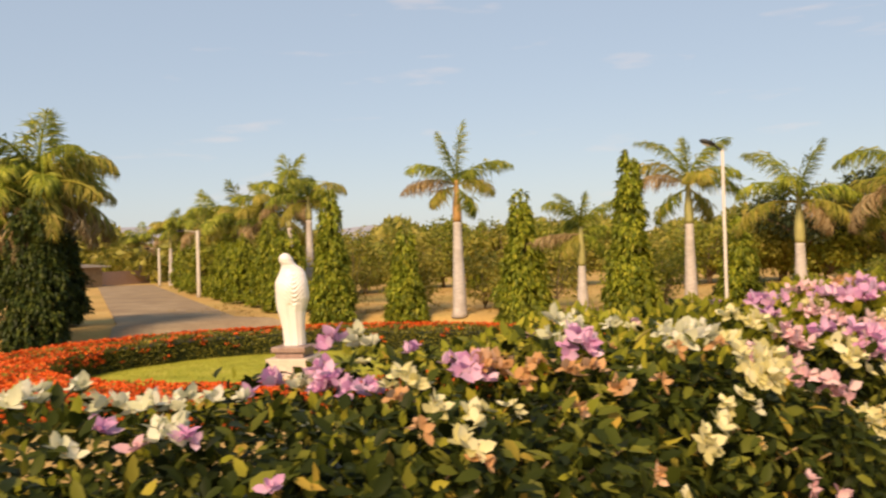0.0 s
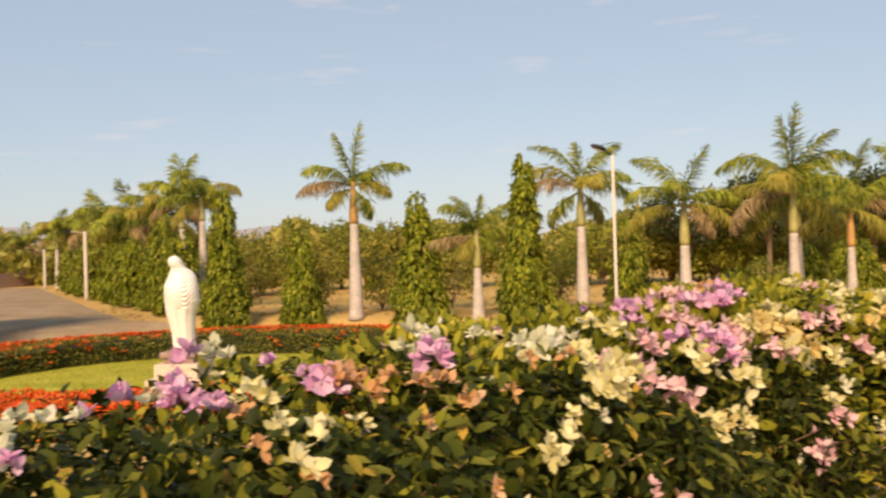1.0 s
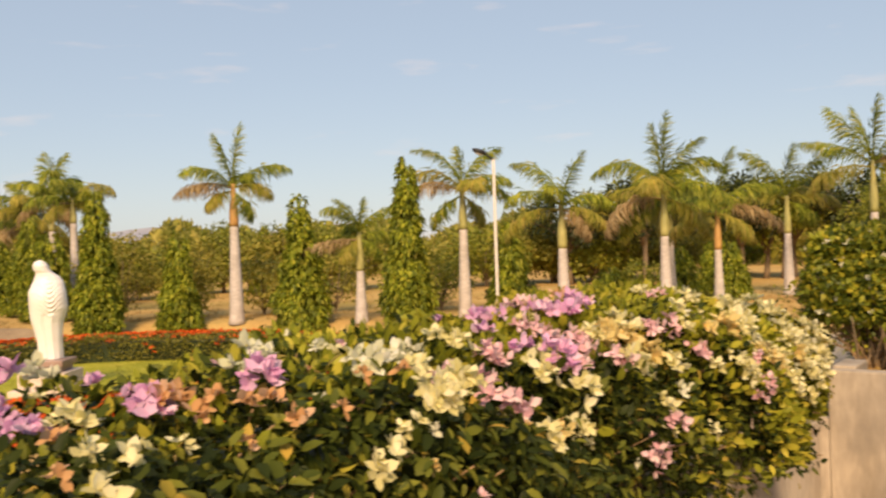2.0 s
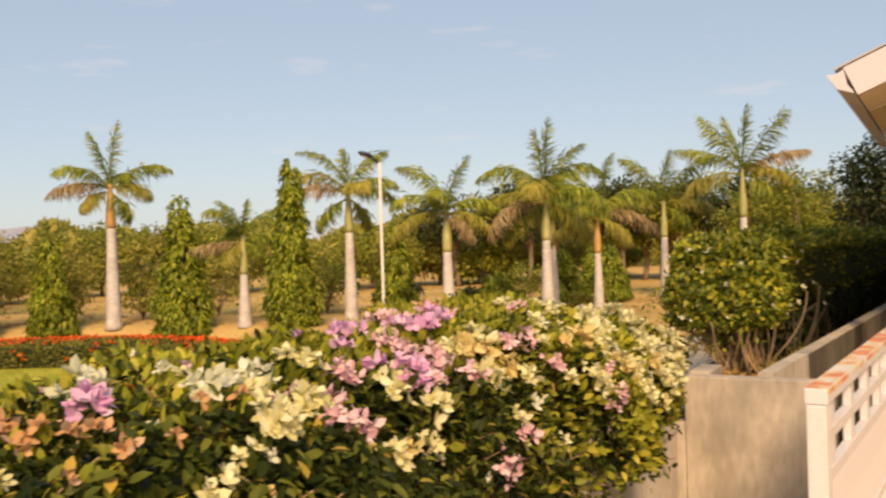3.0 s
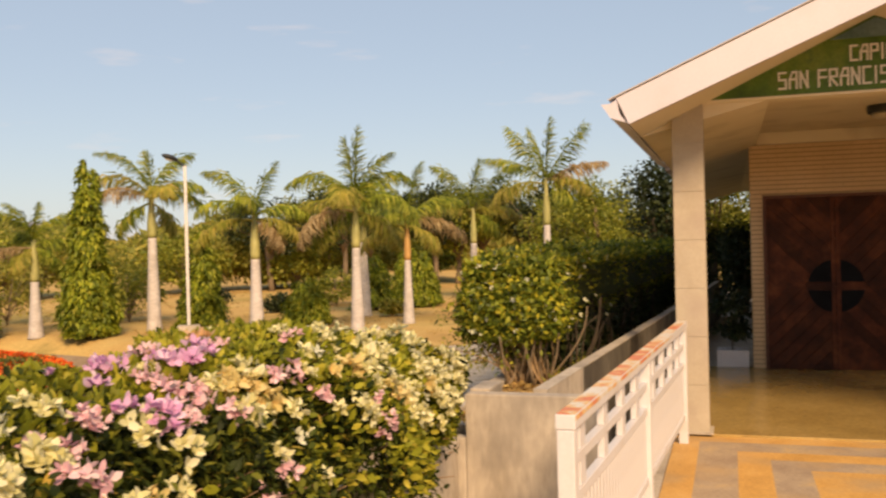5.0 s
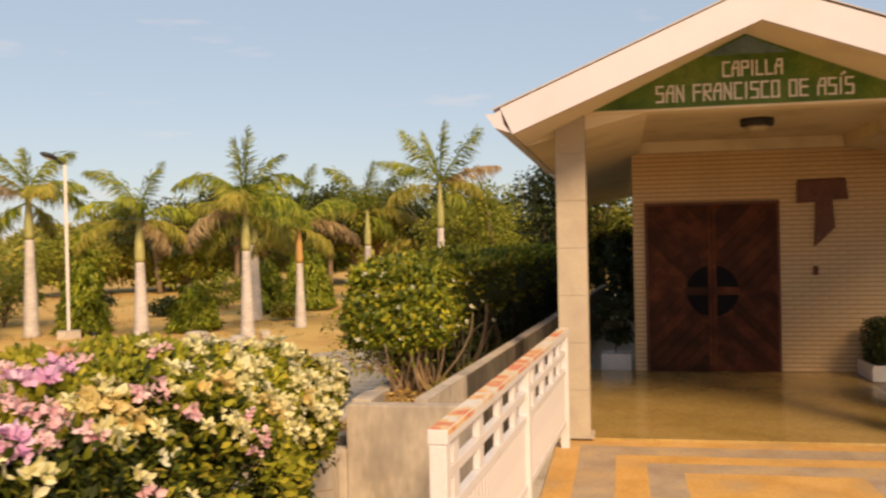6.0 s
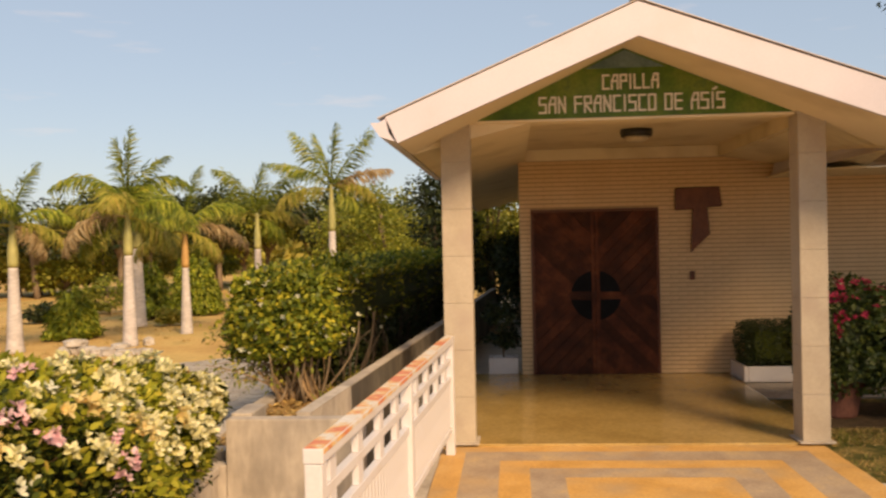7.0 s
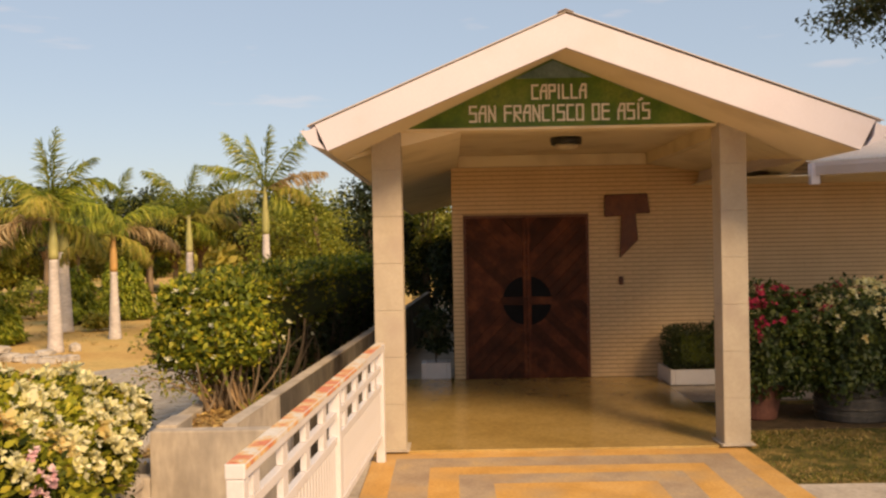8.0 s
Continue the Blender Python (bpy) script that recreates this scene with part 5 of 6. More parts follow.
# stems below the hedge; the far ones have shade put into their bark colour
g = np.random.default_rng(8)
for k in range(150):
    near = k < 70
    x0 = g.uniform(8.12, 8.55) if near else 8.9 + 6.5 * g.random() ** 1.4
    ya = (g.uniform(1.78, 2.16) if near else g.uniform(1.68, 1.95)) - 0.045 * (x0 - 8)
    a = np.array([x0, ya, 0.415])
    b_ = np.array([x0 + g.normal(-0.04 if near else 0, 0.12), ya + g.normal(0.05 if near else 0.0, 0.13), g.uniform(0.8, 1.1)])
    w = np.linspace(0, 1, 7)[:, None]
    under(np_part("stem", tube(a * (1 - w) + b_ * w + np.sin(np.pi * w) * g.normal(0, 0.05, 3), np.linspace(g.uniform(0.007, 0.017), 0.005, 7), 6), M_TWIG if near and k % 3 == 0 else M_BARK if near else M_STEM_SHADE, None), planter_hedge)
n = 2600
p = np.stack([g.uniform(6.45, 9.8, n), g.uniform(1.45, 2.1, n), np.full(n, 0.425)], 1)
d = g.normal(0, 1, (n, 3)) * np.array([1, 1, 0.15])
leaf_litter = np_part("leaf_litter", blades(p, d, np.array([0, 0, 1.0]) + g.normal(0, 0.3, p.shape), g.uniform(0.04, 0.08, n), 0.028, 0.2, -0.1), M_LITTER, None)
tagged(leaf_litter, "fallen dry leaves on the planter soil", "leaves", kind="stuff")
n = 420
p = np.stack([g.uniform(7.6, 9.6, n), g.uniform(1.32, 1.66, n), np.full(n, 0.42)], 1)
d = g.normal(0, 0.6, p.shape)
d[:, 2] = 1.0
weeds = np_part("weeds", blades(p, d, g.normal(0, 1, p.shape), g.uniform(0.06, 0.18, n), 0.02, 0.15, 0.35), M_YOUNG, None)
tagged(weeds, "thin green weeds on the planter soil", "weeds", kind="stuff")
n = 1100
px_ = g.uniform(8.2, 14.0, n)
p = np.stack([px_, g.uniform(1.65, 2.4, n) - 0.045 * (px_ - 8.0), 1.46 + 0.06 * g.random(n) ** 2], 1)
d = g.normal(0, 0.5, p.shape)
d[:, 2] = 1.0
under(np_part("sprig_foliage", blades(p, d, g.normal(0, 1, p.shape), g.uniform(0.05, 0.09, n), 0.03, 0.2, 0.1), M_HEDGE, None, kind="stuff"), planter_hedge)
# loose shoots and thin leaves hanging out at the near end of the hedge
for k in range(44):
    a = np.array([g.uniform(8.15, 8.5), g.uniform(1.75, 2.08), 0.42])
    b_ = np.array([g.uniform(7.95, 8.6), g.uniform(1.8, 2.68), g.uniform(0.6, 1.1)])
    w = np.linspace(0, 1, 8)[:, None]
    pts = a * (1 - w) + b_ * w + np.sin(np.pi * w) * np.array([0, 0, g.uniform(0.05, 0.22)])
    under(np_part("shoot", tube(pts, np.linspace(0.008, 0.0025, 8), 5), M_TWIG, None), planter_hedge)
    m = 34
    u = 0.5 + 0.55 * g.random(m)
    p = np.stack([np.interp(u, w[:, 0], pts[:, i]) for i in range(3)], 1) + g.normal(0, 0.05, (m, 3))
    under(np_part("shoot_foliage", blades(p, g.normal(0, 1, p.shape), np.array([0, 0, 1.0]) + g.normal(0, 0.3, p.shape), g.uniform(0.035, 0.07, m), 0.026, 0.2, 0.1), M_HEDGE if k % 3 else M_OLIVE, None, kind="stuff"), planter_hedge)


def trough(x0, x1, y0, y1, z, label):
    t = thing("planter_box", label, "planter", ((x0 + x1) / 2, (y0 + y1) / 2, 0.018))
    hx, hy = (x1 - x0) / 2, (y1 - y0) / 2
    part("long_side", box_bm(-hx, hx, -hy, -hy + 0.05, 0, z, bevel=0.008), M_WHITE, t)
    part("long_side", box_bm(-hx, hx, hy - 0.05, hy, 0, z, bevel=0.008), M_WHITE, t)
    part("end_side", box_bm(-hx, -hx + 0.05, -hy + 0.051, hy - 0.051, 0, z, bevel=0.008), M_WHITE, t)
    part("end_side", box_bm(hx - 0.05, hx, -hy + 0.051, hy - 0.051, 0, z, bevel=0.008), M_WHITE, t)
    part("soil", box_bm(-hx + 0.051, hx - 0.051, -hy + 0.051, hy - 0.051, 0.01, z - 0.04), M_SOIL, t)
    return t


porch_pad = part("side_pad", box_bm(10.6, 12.34, -4.6, -2.562, -0.3, 0.004), M_CONC, None)
tagged(porch_pad, "pale concrete pad beside the porch", "paving", kind="structure")
trough(11.57, 12.25, -4.1, -2.585, 0.18, "low white painted planter box with chipped paint")
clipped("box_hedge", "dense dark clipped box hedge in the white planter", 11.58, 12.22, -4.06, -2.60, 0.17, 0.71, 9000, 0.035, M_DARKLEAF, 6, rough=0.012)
trough(12.40, 12.75, 0.06, 0.44, 0.21, "small white painted planter box at the chapel corner")
broad_tree(12.58, 0.25, 1.05, 0.26, 31, "dark green shrub in the small white planter", M_DARKLEAF, z0=0.19, trunk=0.1, leaf=0.055, clumps=24, per=70, name="shrub", trunk_r=0.012, group="potted shrubs")


def pot(x, y, r, h, material, name, label, z=0.0, bands=False):
    t = thing(name, label, "pot", (x, y, z))
    prof = [(r * 0.68, 0.0), (r * 0.74, 0.02), (r * 0.95, h * 0.8), (r * 0.96, h * 0.82), (r * 1.05, h * 0.83), (r * 1.06, h), (r * 0.97, h), (r * 0.93, h * 0.85), (r * 0.90, h * 0.84)]
    if bands:
        prof = [(r * 0.97, 0.0), (r, 0.02), (r, h * 0.3), (r * 1.03, h * 0.33), (r, h * 0.36), (r, h * 0.62), (r * 1.03, h * 0.65), (r, h * 0.68), (r, h * 0.96), (r * 1.04, h * 0.98), (r * 1.03, h), (r * 0.97, h), (r * 0.96, h * 0.86)]
    body = part("body", lathe(prof, 28), material, t, smooth=False)
    if bands:
        for zb in (0.18, 0.5, 0.8):
            part("hoop", lathe([(r * 0.99, h * zb - 0.012), (r * 1.045, h * zb - 0.010), (r * 1.045, h * zb + 0.010), (r * 0.99, h * zb + 0.012)], 28), material, body)
    part("soil", lathe([(r * 0.2, h * 0.80), (r * 0.88, h * 0.80), (r * 0.88, h * 0.84), (r * 0.05, h * 0.86)], 20), M_SOIL, t)
    return t


def potted_bougainvillea(x, y, z, top, rx, ry, seed, flowers, label):
    """A wide flowering shrub that overhangs its pot."""
    g = np.random.default_rng(seed)
    t = thing("bougainvillea_shrub", label, "shrub", (x, y, z), group="potted bougainvilleas")
    n = 7500
    u = unit(g.normal(0, 1, (n, 3)))
    k = (1 - 0.4 * g.random(n) ** 1.6) * (1 + 0.14 * np.sin(u[:, 0] * 6 + seed) * np.sin(u[:, 2] * 7 + u[:, 1] * 5))
    h = top - z
    p = np.sign(u) * np.abs(u) ** 0.8 * k[:, None] * np.array([rx, ry, h * 0.46]) + np.array([0, 0, h * 0.54])
    p[:, 2] = np.maximum(p[:, 2], 0.02)
    d = u * 0.6 + g.normal(0, 0.7, p.shape)
    d[:, 2] -= 0.2
    ln = g.uniform(0.035, 0.075, n)
    np_part("foliage", blades(p, d, u + np.array([0, 0, 0.7]) + g.normal(0, 0.3, p.shape), ln, ln * 0.62, 0.14, 0.2, fine=False), M_DEEP, t, kind="stuff")
    # turned solid core, painted dark as the shade inside the shrub
    part("shade_core", lathe([(0.02, h * 0.2), (min(rx, ry) * 0.5, h * 0.3), (min(rx, ry) * 0.62, h * 0.55), (min(rx, ry) * 0.5, h * 0.8), (0.03, h * 0.9)], 12), M_DARKLEAF, t)
    stems = [tube(np.stack([np.linspace(0, g.normal(0, 0.15), 5), np.linspace(0, g.normal(0, 0.15), 5), np.linspace(-0.02, h * 0.5, 5)], 1), np.linspace(0.016, 0.006, 5), 6) for _ in range(6)]
    np_part("stems", joined(*stems), M_TWIG, t)
    r = random.Random(seed)
    for colour, count in flowers:
        for k in range(count):
            a = Vector((-abs(r.gauss(0, 0.6)) - 0.2, r.uniform(-1, 1), r.uniform(0.1, 1.3))).normalized()
            at = (x + a.x * rx * 1.0, y + a.y * ry * 1.0, z + h * 0.54 + a.z * h * 0.47)
            place_cluster(colour, 0, 0, r.uniform(0.6, 1.0), t, seed * 50 + k, at=(at, a))
    return t


pot(9.62, -2.98, 0.23, 0.36, M_TERRA, "terracotta_pot", "brown terracotta pot holding a flowering shrub")
potted_bougainvillea(9.60, -3.06, 0.12, 1.30, 0.50, 0.48, 21, (("red", 40), ("cream", 4)), "dark green bougainvillea with crimson bracts in a clay pot")
pot(9.55, -3.86, 0.34, 0.38, M_TUB, "metal_tub", "dull metal tub holding a flowering shrub", bands=True)
potted_bougainvillea(9.5, -3.9, 0.12, 1.33, 0.58, 0.68, 22, (("cream", 60), ("yellow", 14), ("red", 5)), "bougainvillea with cream bracts in a metal tub")
pot(9.50, -4.75, 0.26, 0.42, M_TERRA, "terracotta_pot", "dark terracotta pot holding a flowering shrub")
potted_bougainvillea(9.5, -4.9, 0.14, 1.33, 0.58, 0.62, 23, (("cream", 40), ("white", 10)), "bougainvillea with cream bracts in a clay pot")
grass_r = part("side_lawn", prism_bm([(7.22, -2.435), (8.38, -2.435), (8.38, -2.565), (10.598, -2.565), (10.598, -4.602), (12.3, -4.602), (12.3, -12.0), (7.22, -12.0)], "z", -0.3, -0.012), M_GRASS_R, None)
tagged(grass_r, "patchy green and yellow grass beside the porch", "lawn", kind="structure")
# earth strip under the pots, coloured dark for the shade they cast
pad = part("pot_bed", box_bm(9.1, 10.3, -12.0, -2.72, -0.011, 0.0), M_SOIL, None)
pad.data.materials[0] = M_EARTH_SHADE
tagged(pad, "bare earth under the potted shrubs, their shade put into its colour", "soil", kind="structure")
pave_r = part("cross_path", box_bm(-4.0, 7.218, -12.0, -2.435, -0.3, -0.006), M_CONC, None)
tagged(pave_r, "grey concrete path crossing in front of the grass", "path", kind="structure")
n = 9000
g = np.random.default_rng(12)
p = np.stack([g.uniform(7.24, 9.0, n), g.uniform(-6.5, -2.45, n), np.full(n, -0.014)], 1)
patch = np.sin(p[:, 0] * 4.1) * np.sin(p[:, 1] * 3.3 + 1) + 0.6 * np.sin(p[:, 0] * 9 + p[:, 1] * 7)
p = p[(g.random(n) < 0.45 + 0.4 * patch) | (np.abs(p[:, 0] - 7.3) < 0.07)]
d = g.normal(0, 0.6, p.shape)
d[:, 2] = 1.0
gb_ = np_part("grass_blades", blades(p, d, g.normal(0, 1, p.shape), g.uniform(0.02, 0.055, len(p)), 0.006, 0.1, 0.3, fine=False), M_GRASSBLADE, None)
tagged(gb_, "short uneven grass blades beside the porch", "grass", kind="stuff")

n = 7000
p = np.stack([g.uniform(7.24, 9.0, n), g.uniform(-6.5, -2.45, n), np.full(n, -0.014)], 1)
patch = np.sin(p[:, 0] * 3.1 + 2) * np.sin(p[:, 1] * 2.6)
p = p[g.random(n) < 0.4 + 0.5 * patch]
d = g.normal(0, 1.0, p.shape)
d[:, 2] = 0.6
dgb = np_part("dry_grass_blades", blades(p, d, g.normal(0, 1, p.shape), g.uniform(0.03, 0.07, len(p)), 0.007, 0.1, 0.3, fine=False), M_DRYBLADE, None)
tagged(dgb, "dry yellow grass blades beside the porch", "grass", kind="stuff")

# ---------------------------------------------------------------- round bed: hedge ring, lawn, statue
R_IN, R_OUT, R_TOP = 4.40, 5.75, -0.31
ring = thing("flower_hedge", "round clipped ixora hedge covered with orange-red blossoms", "hedge", (CX, CY, BED + 0.03))
g = np.random.default_rng(14)
n = 40000
a = g.uniform(0, 2 * np.pi, n)
f = g.random(n)
hh = R_TOP - BED - 0.03
wob = 0.04 * np.sin(a * 9) + 0.03 * np.sin(a * 23 + 1)
mid, half = (R_IN + R_OUT) / 2, (R_OUT - R_IN) / 2
top_f = f < 0.5
rr = np.where(top_f, mid + half * g.uniform(-1, 1, n), np.where(f < 0.75, R_IN, R_OUT)) + wob
zz = np.where(top_f, hh, hh * g.random(n) ** 0.8) + g.normal(0, 0.018, n) + wob * 0.5
rr += g.normal(0, 0.025, n)
p = np.stack([rr * np.cos(a), rr * np.sin(a), np.maximum(zz, 0.03)], 1)
nv = np.stack([np.cos(a), np.sin(a), 0 * a], 1) * np.where(top_f, 0, np.where(f < 0.75, -1, 1))[:, None] + np.array([0, 0, 1.0]) * np.where(top_f, 1, 0.25)[:, None]
d = nv * 0.6 + g.normal(0, 0.6, p.shape)
d[:, 2] = np.abs(d[:, 2])
np_part("foliage", blades(p, d, nv + g.normal(0, 0.4, p.shape), g.uniform(0.042, 0.08, n), 0.036, 0.15, 0.2, fine=False), M_IXORA, ring, kind="stuff")
# solid ring under the leaves, its dark colour painting the hedge's inner shade
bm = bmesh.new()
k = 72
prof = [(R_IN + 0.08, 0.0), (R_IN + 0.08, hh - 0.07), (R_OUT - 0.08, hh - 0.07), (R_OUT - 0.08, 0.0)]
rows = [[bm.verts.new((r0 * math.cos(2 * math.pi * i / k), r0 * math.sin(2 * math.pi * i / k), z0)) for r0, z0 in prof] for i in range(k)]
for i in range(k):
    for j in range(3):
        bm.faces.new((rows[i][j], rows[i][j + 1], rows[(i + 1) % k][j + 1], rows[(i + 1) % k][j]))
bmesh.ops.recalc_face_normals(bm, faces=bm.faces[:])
part("shade_core", bm, M_DARKLEAF, ring)
# flower heads: domes of small florets, thickest towards the near left side
m = 12000
a = g.uniform(0, 2 * np.pi, m)
side = (0.5 + 0.5 * np.cos(a - radians(215)))
keep = g.random(m) < 0.035 + 0.965 * side ** 2.6
rim = g.random(m) < 0.16
keep |= rim
rim = rim[keep]
a = a[keep]
m = len(a)
tp = g.random(m) < 0.78
rr = np.where(tp, mid + half * g.uniform(-1.05, 1.05, m), np.where(g.random(m) < 0.6, R_IN - 0.02, R_OUT + 0.02))
rr = np.where(rim, R_OUT - 0.16 * g.random(m), rr)
zz = np.where(tp | rim, hh + 0.02, hh * g.uniform(0.35, 1, m))
c = np.stack([rr * np.cos(a), rr * np.sin(a), zz + g.normal(0, 0.015, m)], 1)
k = 12
c = np.repeat(c, k, 0)
off = unit(g.normal(0, 1, c.shape)) * np.array([1, 1, 0.6])
off[:, 2] = np.abs(off[:, 2])
p = c + off * g.uniform(0.02, 0.066, (len(c), 1))
yel = np.repeat(g.random(m) < 0.02, k)
vf = blades(p, off + g.normal(0, 0.5, p.shape), off + np.array([0, 0, 0.6]), 0.05, 0.05, 0.1, 0.1, fine=False)
np_part("blossoms", vf, [M_IXORA_F, M_IXORA_Y], ring, "dense heads of orange-red florets", kind="stuff", tint=np.repeat(yel.astype(int), 2))
n = 26000
a, rr = g.uniform(0, 2 * np.pi, n), 4.64 * np.sqrt(g.random(n))
p = np.stack([CX + rr * np.cos(a), CY + rr * np.sin(a), np.full(n, BED + 0.04)], 1)
d = g.normal(0, 0.5, p.shape)
d[:, 2] = 1.0
lg = np_part("lawn_blades", blades(p, d, g.normal(0, 1, p.shape), g.uniform(0.02, 0.045, n), 0.008, 0.1, 0.3, fine=False), M_LAWNBLADE, None)
tagged(lg, "short green lawn blades in the round bed", "grass", kind="stuff")

SX_, SY_ = 9.175, 15.24
plinth = thing("plinth", "square pink stone plinth with a dark granite cap", "plinth", (SX_, SY_, BED + 0.042))
plinth.scale = (1.35, 1.35, 1.85)
plinth.rotation_euler = (0, 0, radians(38))
part("base", box_bm(-0.42, 0.42, -0.38, 0.38, 0, 0.06, bevel=0.01), M_PLINTH, plinth)
part("block", box_bm(-0.33, 0.33, -0.29, 0.29, 0.061, 0.20, bevel=0.008), M_PLINTH, plinth)
part("cap", box_bm(-0.22, 0.22, -0.20, 0.20, 0.201, 0.255, bevel=0.008), M_PLINTH_D, plinth)
part("cap", box_bm(-0.26, 0.26, -0.24, 0.24, 0.256, 0.31, bevel=0.012), M_PLINTH_D, plinth)


def statue(x, y, z, h, turn):
    """A robed, hooded figure with bowed head; one plain mesh of soft folds."""
    bm = bmesh.new()
    nu, nv_ = 96, 110
    # height, sideways shift, half width
    prof = ((0.0, 0.004, 0.118), (0.05, 0.004, 0.117), (0.18, -0.004, 0.120), (0.30, -0.014, 0.136), (0.37, -0.020, 0.150), (0.43, -0.014, 0.166), (0.51, -0.005, 0.182), (0.60, -0.010, 0.181), (0.68, -0.014, 0.176), (0.77, -0.002, 0.146), (0.82, -0.006, 0.122), (0.85, -0.020, 0.098), (0.87, -0.036, 0.080), (0.905, -0.060, 0.077), (0.94, -0.068, 0.074), (0.975, -0.074, 0.054), (0.992, -0.072, 0.028), (1.0, -0.070, 0.003))
    pz, px_, pr = zip(*prof)
    rows = []
    for j in range(nv_):
        t = 1 - (1 - j / (nv_ - 1)) ** 1.15
        rad, shift = float(np.interp(t, pz, pr)), float(np.interp(t, pz, px_))
        row = []
        for i in range(nu):
            th = 2 * math.pi * i / nu
            front = max(0.0, -math.sin(th))
            dx = math.cos(th)
            rr = rad * (1 + 0.03 * math.sin(th * 7 + 2.0) * (1 - min(1.0, t / 0.5)))
            deep = 0.78 if t < 0.83 else 0.78 + 0.25 * min(1.0, (t - 0.83) / 0.06)
            swag = 0.0
            if 0.40 < t < 0.82:
                ph = (t + 0.10 * math.exp(-((dx - 0.1) / 0.40) ** 2)) * 21
                edge = min(1.0, (t - 0.40) * 10) * min(1.0, (0.82 - t) * 12)
                swag = 0.011 * math.sin(2 * math.pi * ph) * math.exp(-((dx - 0.1) / 0.42) ** 2) * front * edge
            if t <= 0.45:
                swag += 0.012 * math.exp(-((dx - 0.25) / 0.12) ** 2) * front - 0.010 * math.exp(-((dx + 0.2) / 0.14) ** 2) * front
            bow = -0.05 * max(0.0, (t - 0.80) / 0.2)
            arm = 0.035 * math.exp(-((t - 0.62) / 0.12) ** 2) * front
            row.append(bm.verts.new(((rr * dx + shift) * h, (rr * math.sin(th) * deep - swag - arm + bow) * h, t * h)))
        rows.append(row)
    for p0, p1 in zip(rows, rows[1:]):
        for i in range(nu):
            j = (i + 1) % nu
            bm.faces.new((p0[i], p0[j], p1[j], p1[i]))
    bm.faces.new(rows[0][::-1])
    bm.faces.new(rows[-1])
    ob = part("statue", bm, M_STATUE, None, smooth=True)
    ob.matrix_world = pose(x, y, z, 0, 0, turn)
    return tagged(ob, "white painted robed statue with a bowed veiled head on a plinth", "statue")


statue(SX_, SY_, BED + 0.617, 1.71, -32)

# ---------------------------------------------------------------- overhanging tree
# branch tips show over the roof; the unseen crown is placed for its shade
big = broad_tree(4.2, -8.2, 7.9, 3.7, 300, "large spreading tree whose leafy branch hangs over the chapel roof", M_DARKLEAF, z0=-0.006, trunk=0.42, leaf=0.13, clumps=105, per=115, trunk_r=0.28, group="garden trees")
g = np.random.default_rng(301)
tips = np.array([[9.2, -3.62, 3.78], [9.5, -4.0, 3.86], [9.4, -4.35, 3.98], [9.7, -4.5, 3.70], [9.3, -3.95, 4.12], [9.2, -4.7, 4.2]])
for k, tip in enumerate(tips):
    a = np.array([6.2, -6.9, 5.2]) - np.array([4.2, -8.2, -0.006])
    b_ = tip - np.array([4.2, -8.2, -0.006])
    w = np.linspace(0, 1, 12)[:, None]
    pts = a * (1 - w) + b_ * w + np.sin(np.pi * w) * np.array([0, 0, 0.35])
    np_part("branch", tube(pts, np.linspace(0.03, 0.006, 12), 6), M_BARK, big)
    m = 2200
    u = 0.55 + 0.47 * g.random(m)
    p = np.stack([np.interp(u, w[:, 0], pts[:, i]) for i in range(3)], 1) + g.normal(0, 1, (m, 3)) * np.array([0.15, 0.15, 0.075])
    np_part("twig_foliage", blades(p, g.normal(0, 1, p.shape), np.array([0, 0, 1.0]) + g.normal(0, 0.4, p.shape), g.uniform(0.05, 0.09, m), 0.03, 0.15, 0.2, fine=False), M_DARKLEAF, big, kind="stuff")

# ---------------------------------------------------------------- palms
palm(16.17, 18.44, 2.25, 3.24, 1.55, 0.17, 1, "royal palm with a pale trunk and arching feather leaves", (2, 2, 4, 2), 0.4, True,
     leaves=((1, 88, 80, 1.15, "g"), (-1, 76, 62, 1, "g"), (-1, 52, -35, 1.05, "g"), (-1, 20, -45, 1.05, "d"), (1, 46, -28, 1.2, "g"), (1, 22, -60, 0.75, "y"), (1, -30, -80, 0.6, "g"), (-1, 0, -70, 0.6, "y"), (0, 50, -30, 0.9, "g")))
palm(17.08, 15.02, 1.04, 1.88, 1.25, 0.14, 2, "short royal palm with dry lower leaves", (1, 3, 4, 2), 0.4,
     leaves=((-1, 66, -30, 1.15, "g"), (-1, 80, 20, 0.95, "g"), (1, 62, -20, 1.05, "g"), (1, 24, -60, 0.9, "g"), (-1, 6, -30, 1.2, "d"), (-1, -20, -80, 0.6, "y"), (1, -10, -80, 0.65, "g"), (1, 86, 74, 0.75, "g"), (0, 45, -40, 0.9, "g")))
palm(18.45, 12.91, 1.96, 2.87, 1.5, 0.15, 3, "royal palm with arching leaves, one dried brown", (1, 3, 4, 3), 0.5,
     leaves=((-1, 74, -10, 1.25, "g"), (1, 72, 10, 1, "g"), (-1, 32, -70, 1.25, "d"), (1, 26, -60, 1.15, "g"), (-1, -20, -80, 0.75, "g"), (-1, 60, -50, 1.1, "y"), (1, 50, -45, 1, "g"), (1, -30, -85, 0.6, "y"), (-1, 86, 72, 0.8, "g"), (0, 40, -50, 0.9, "y")))
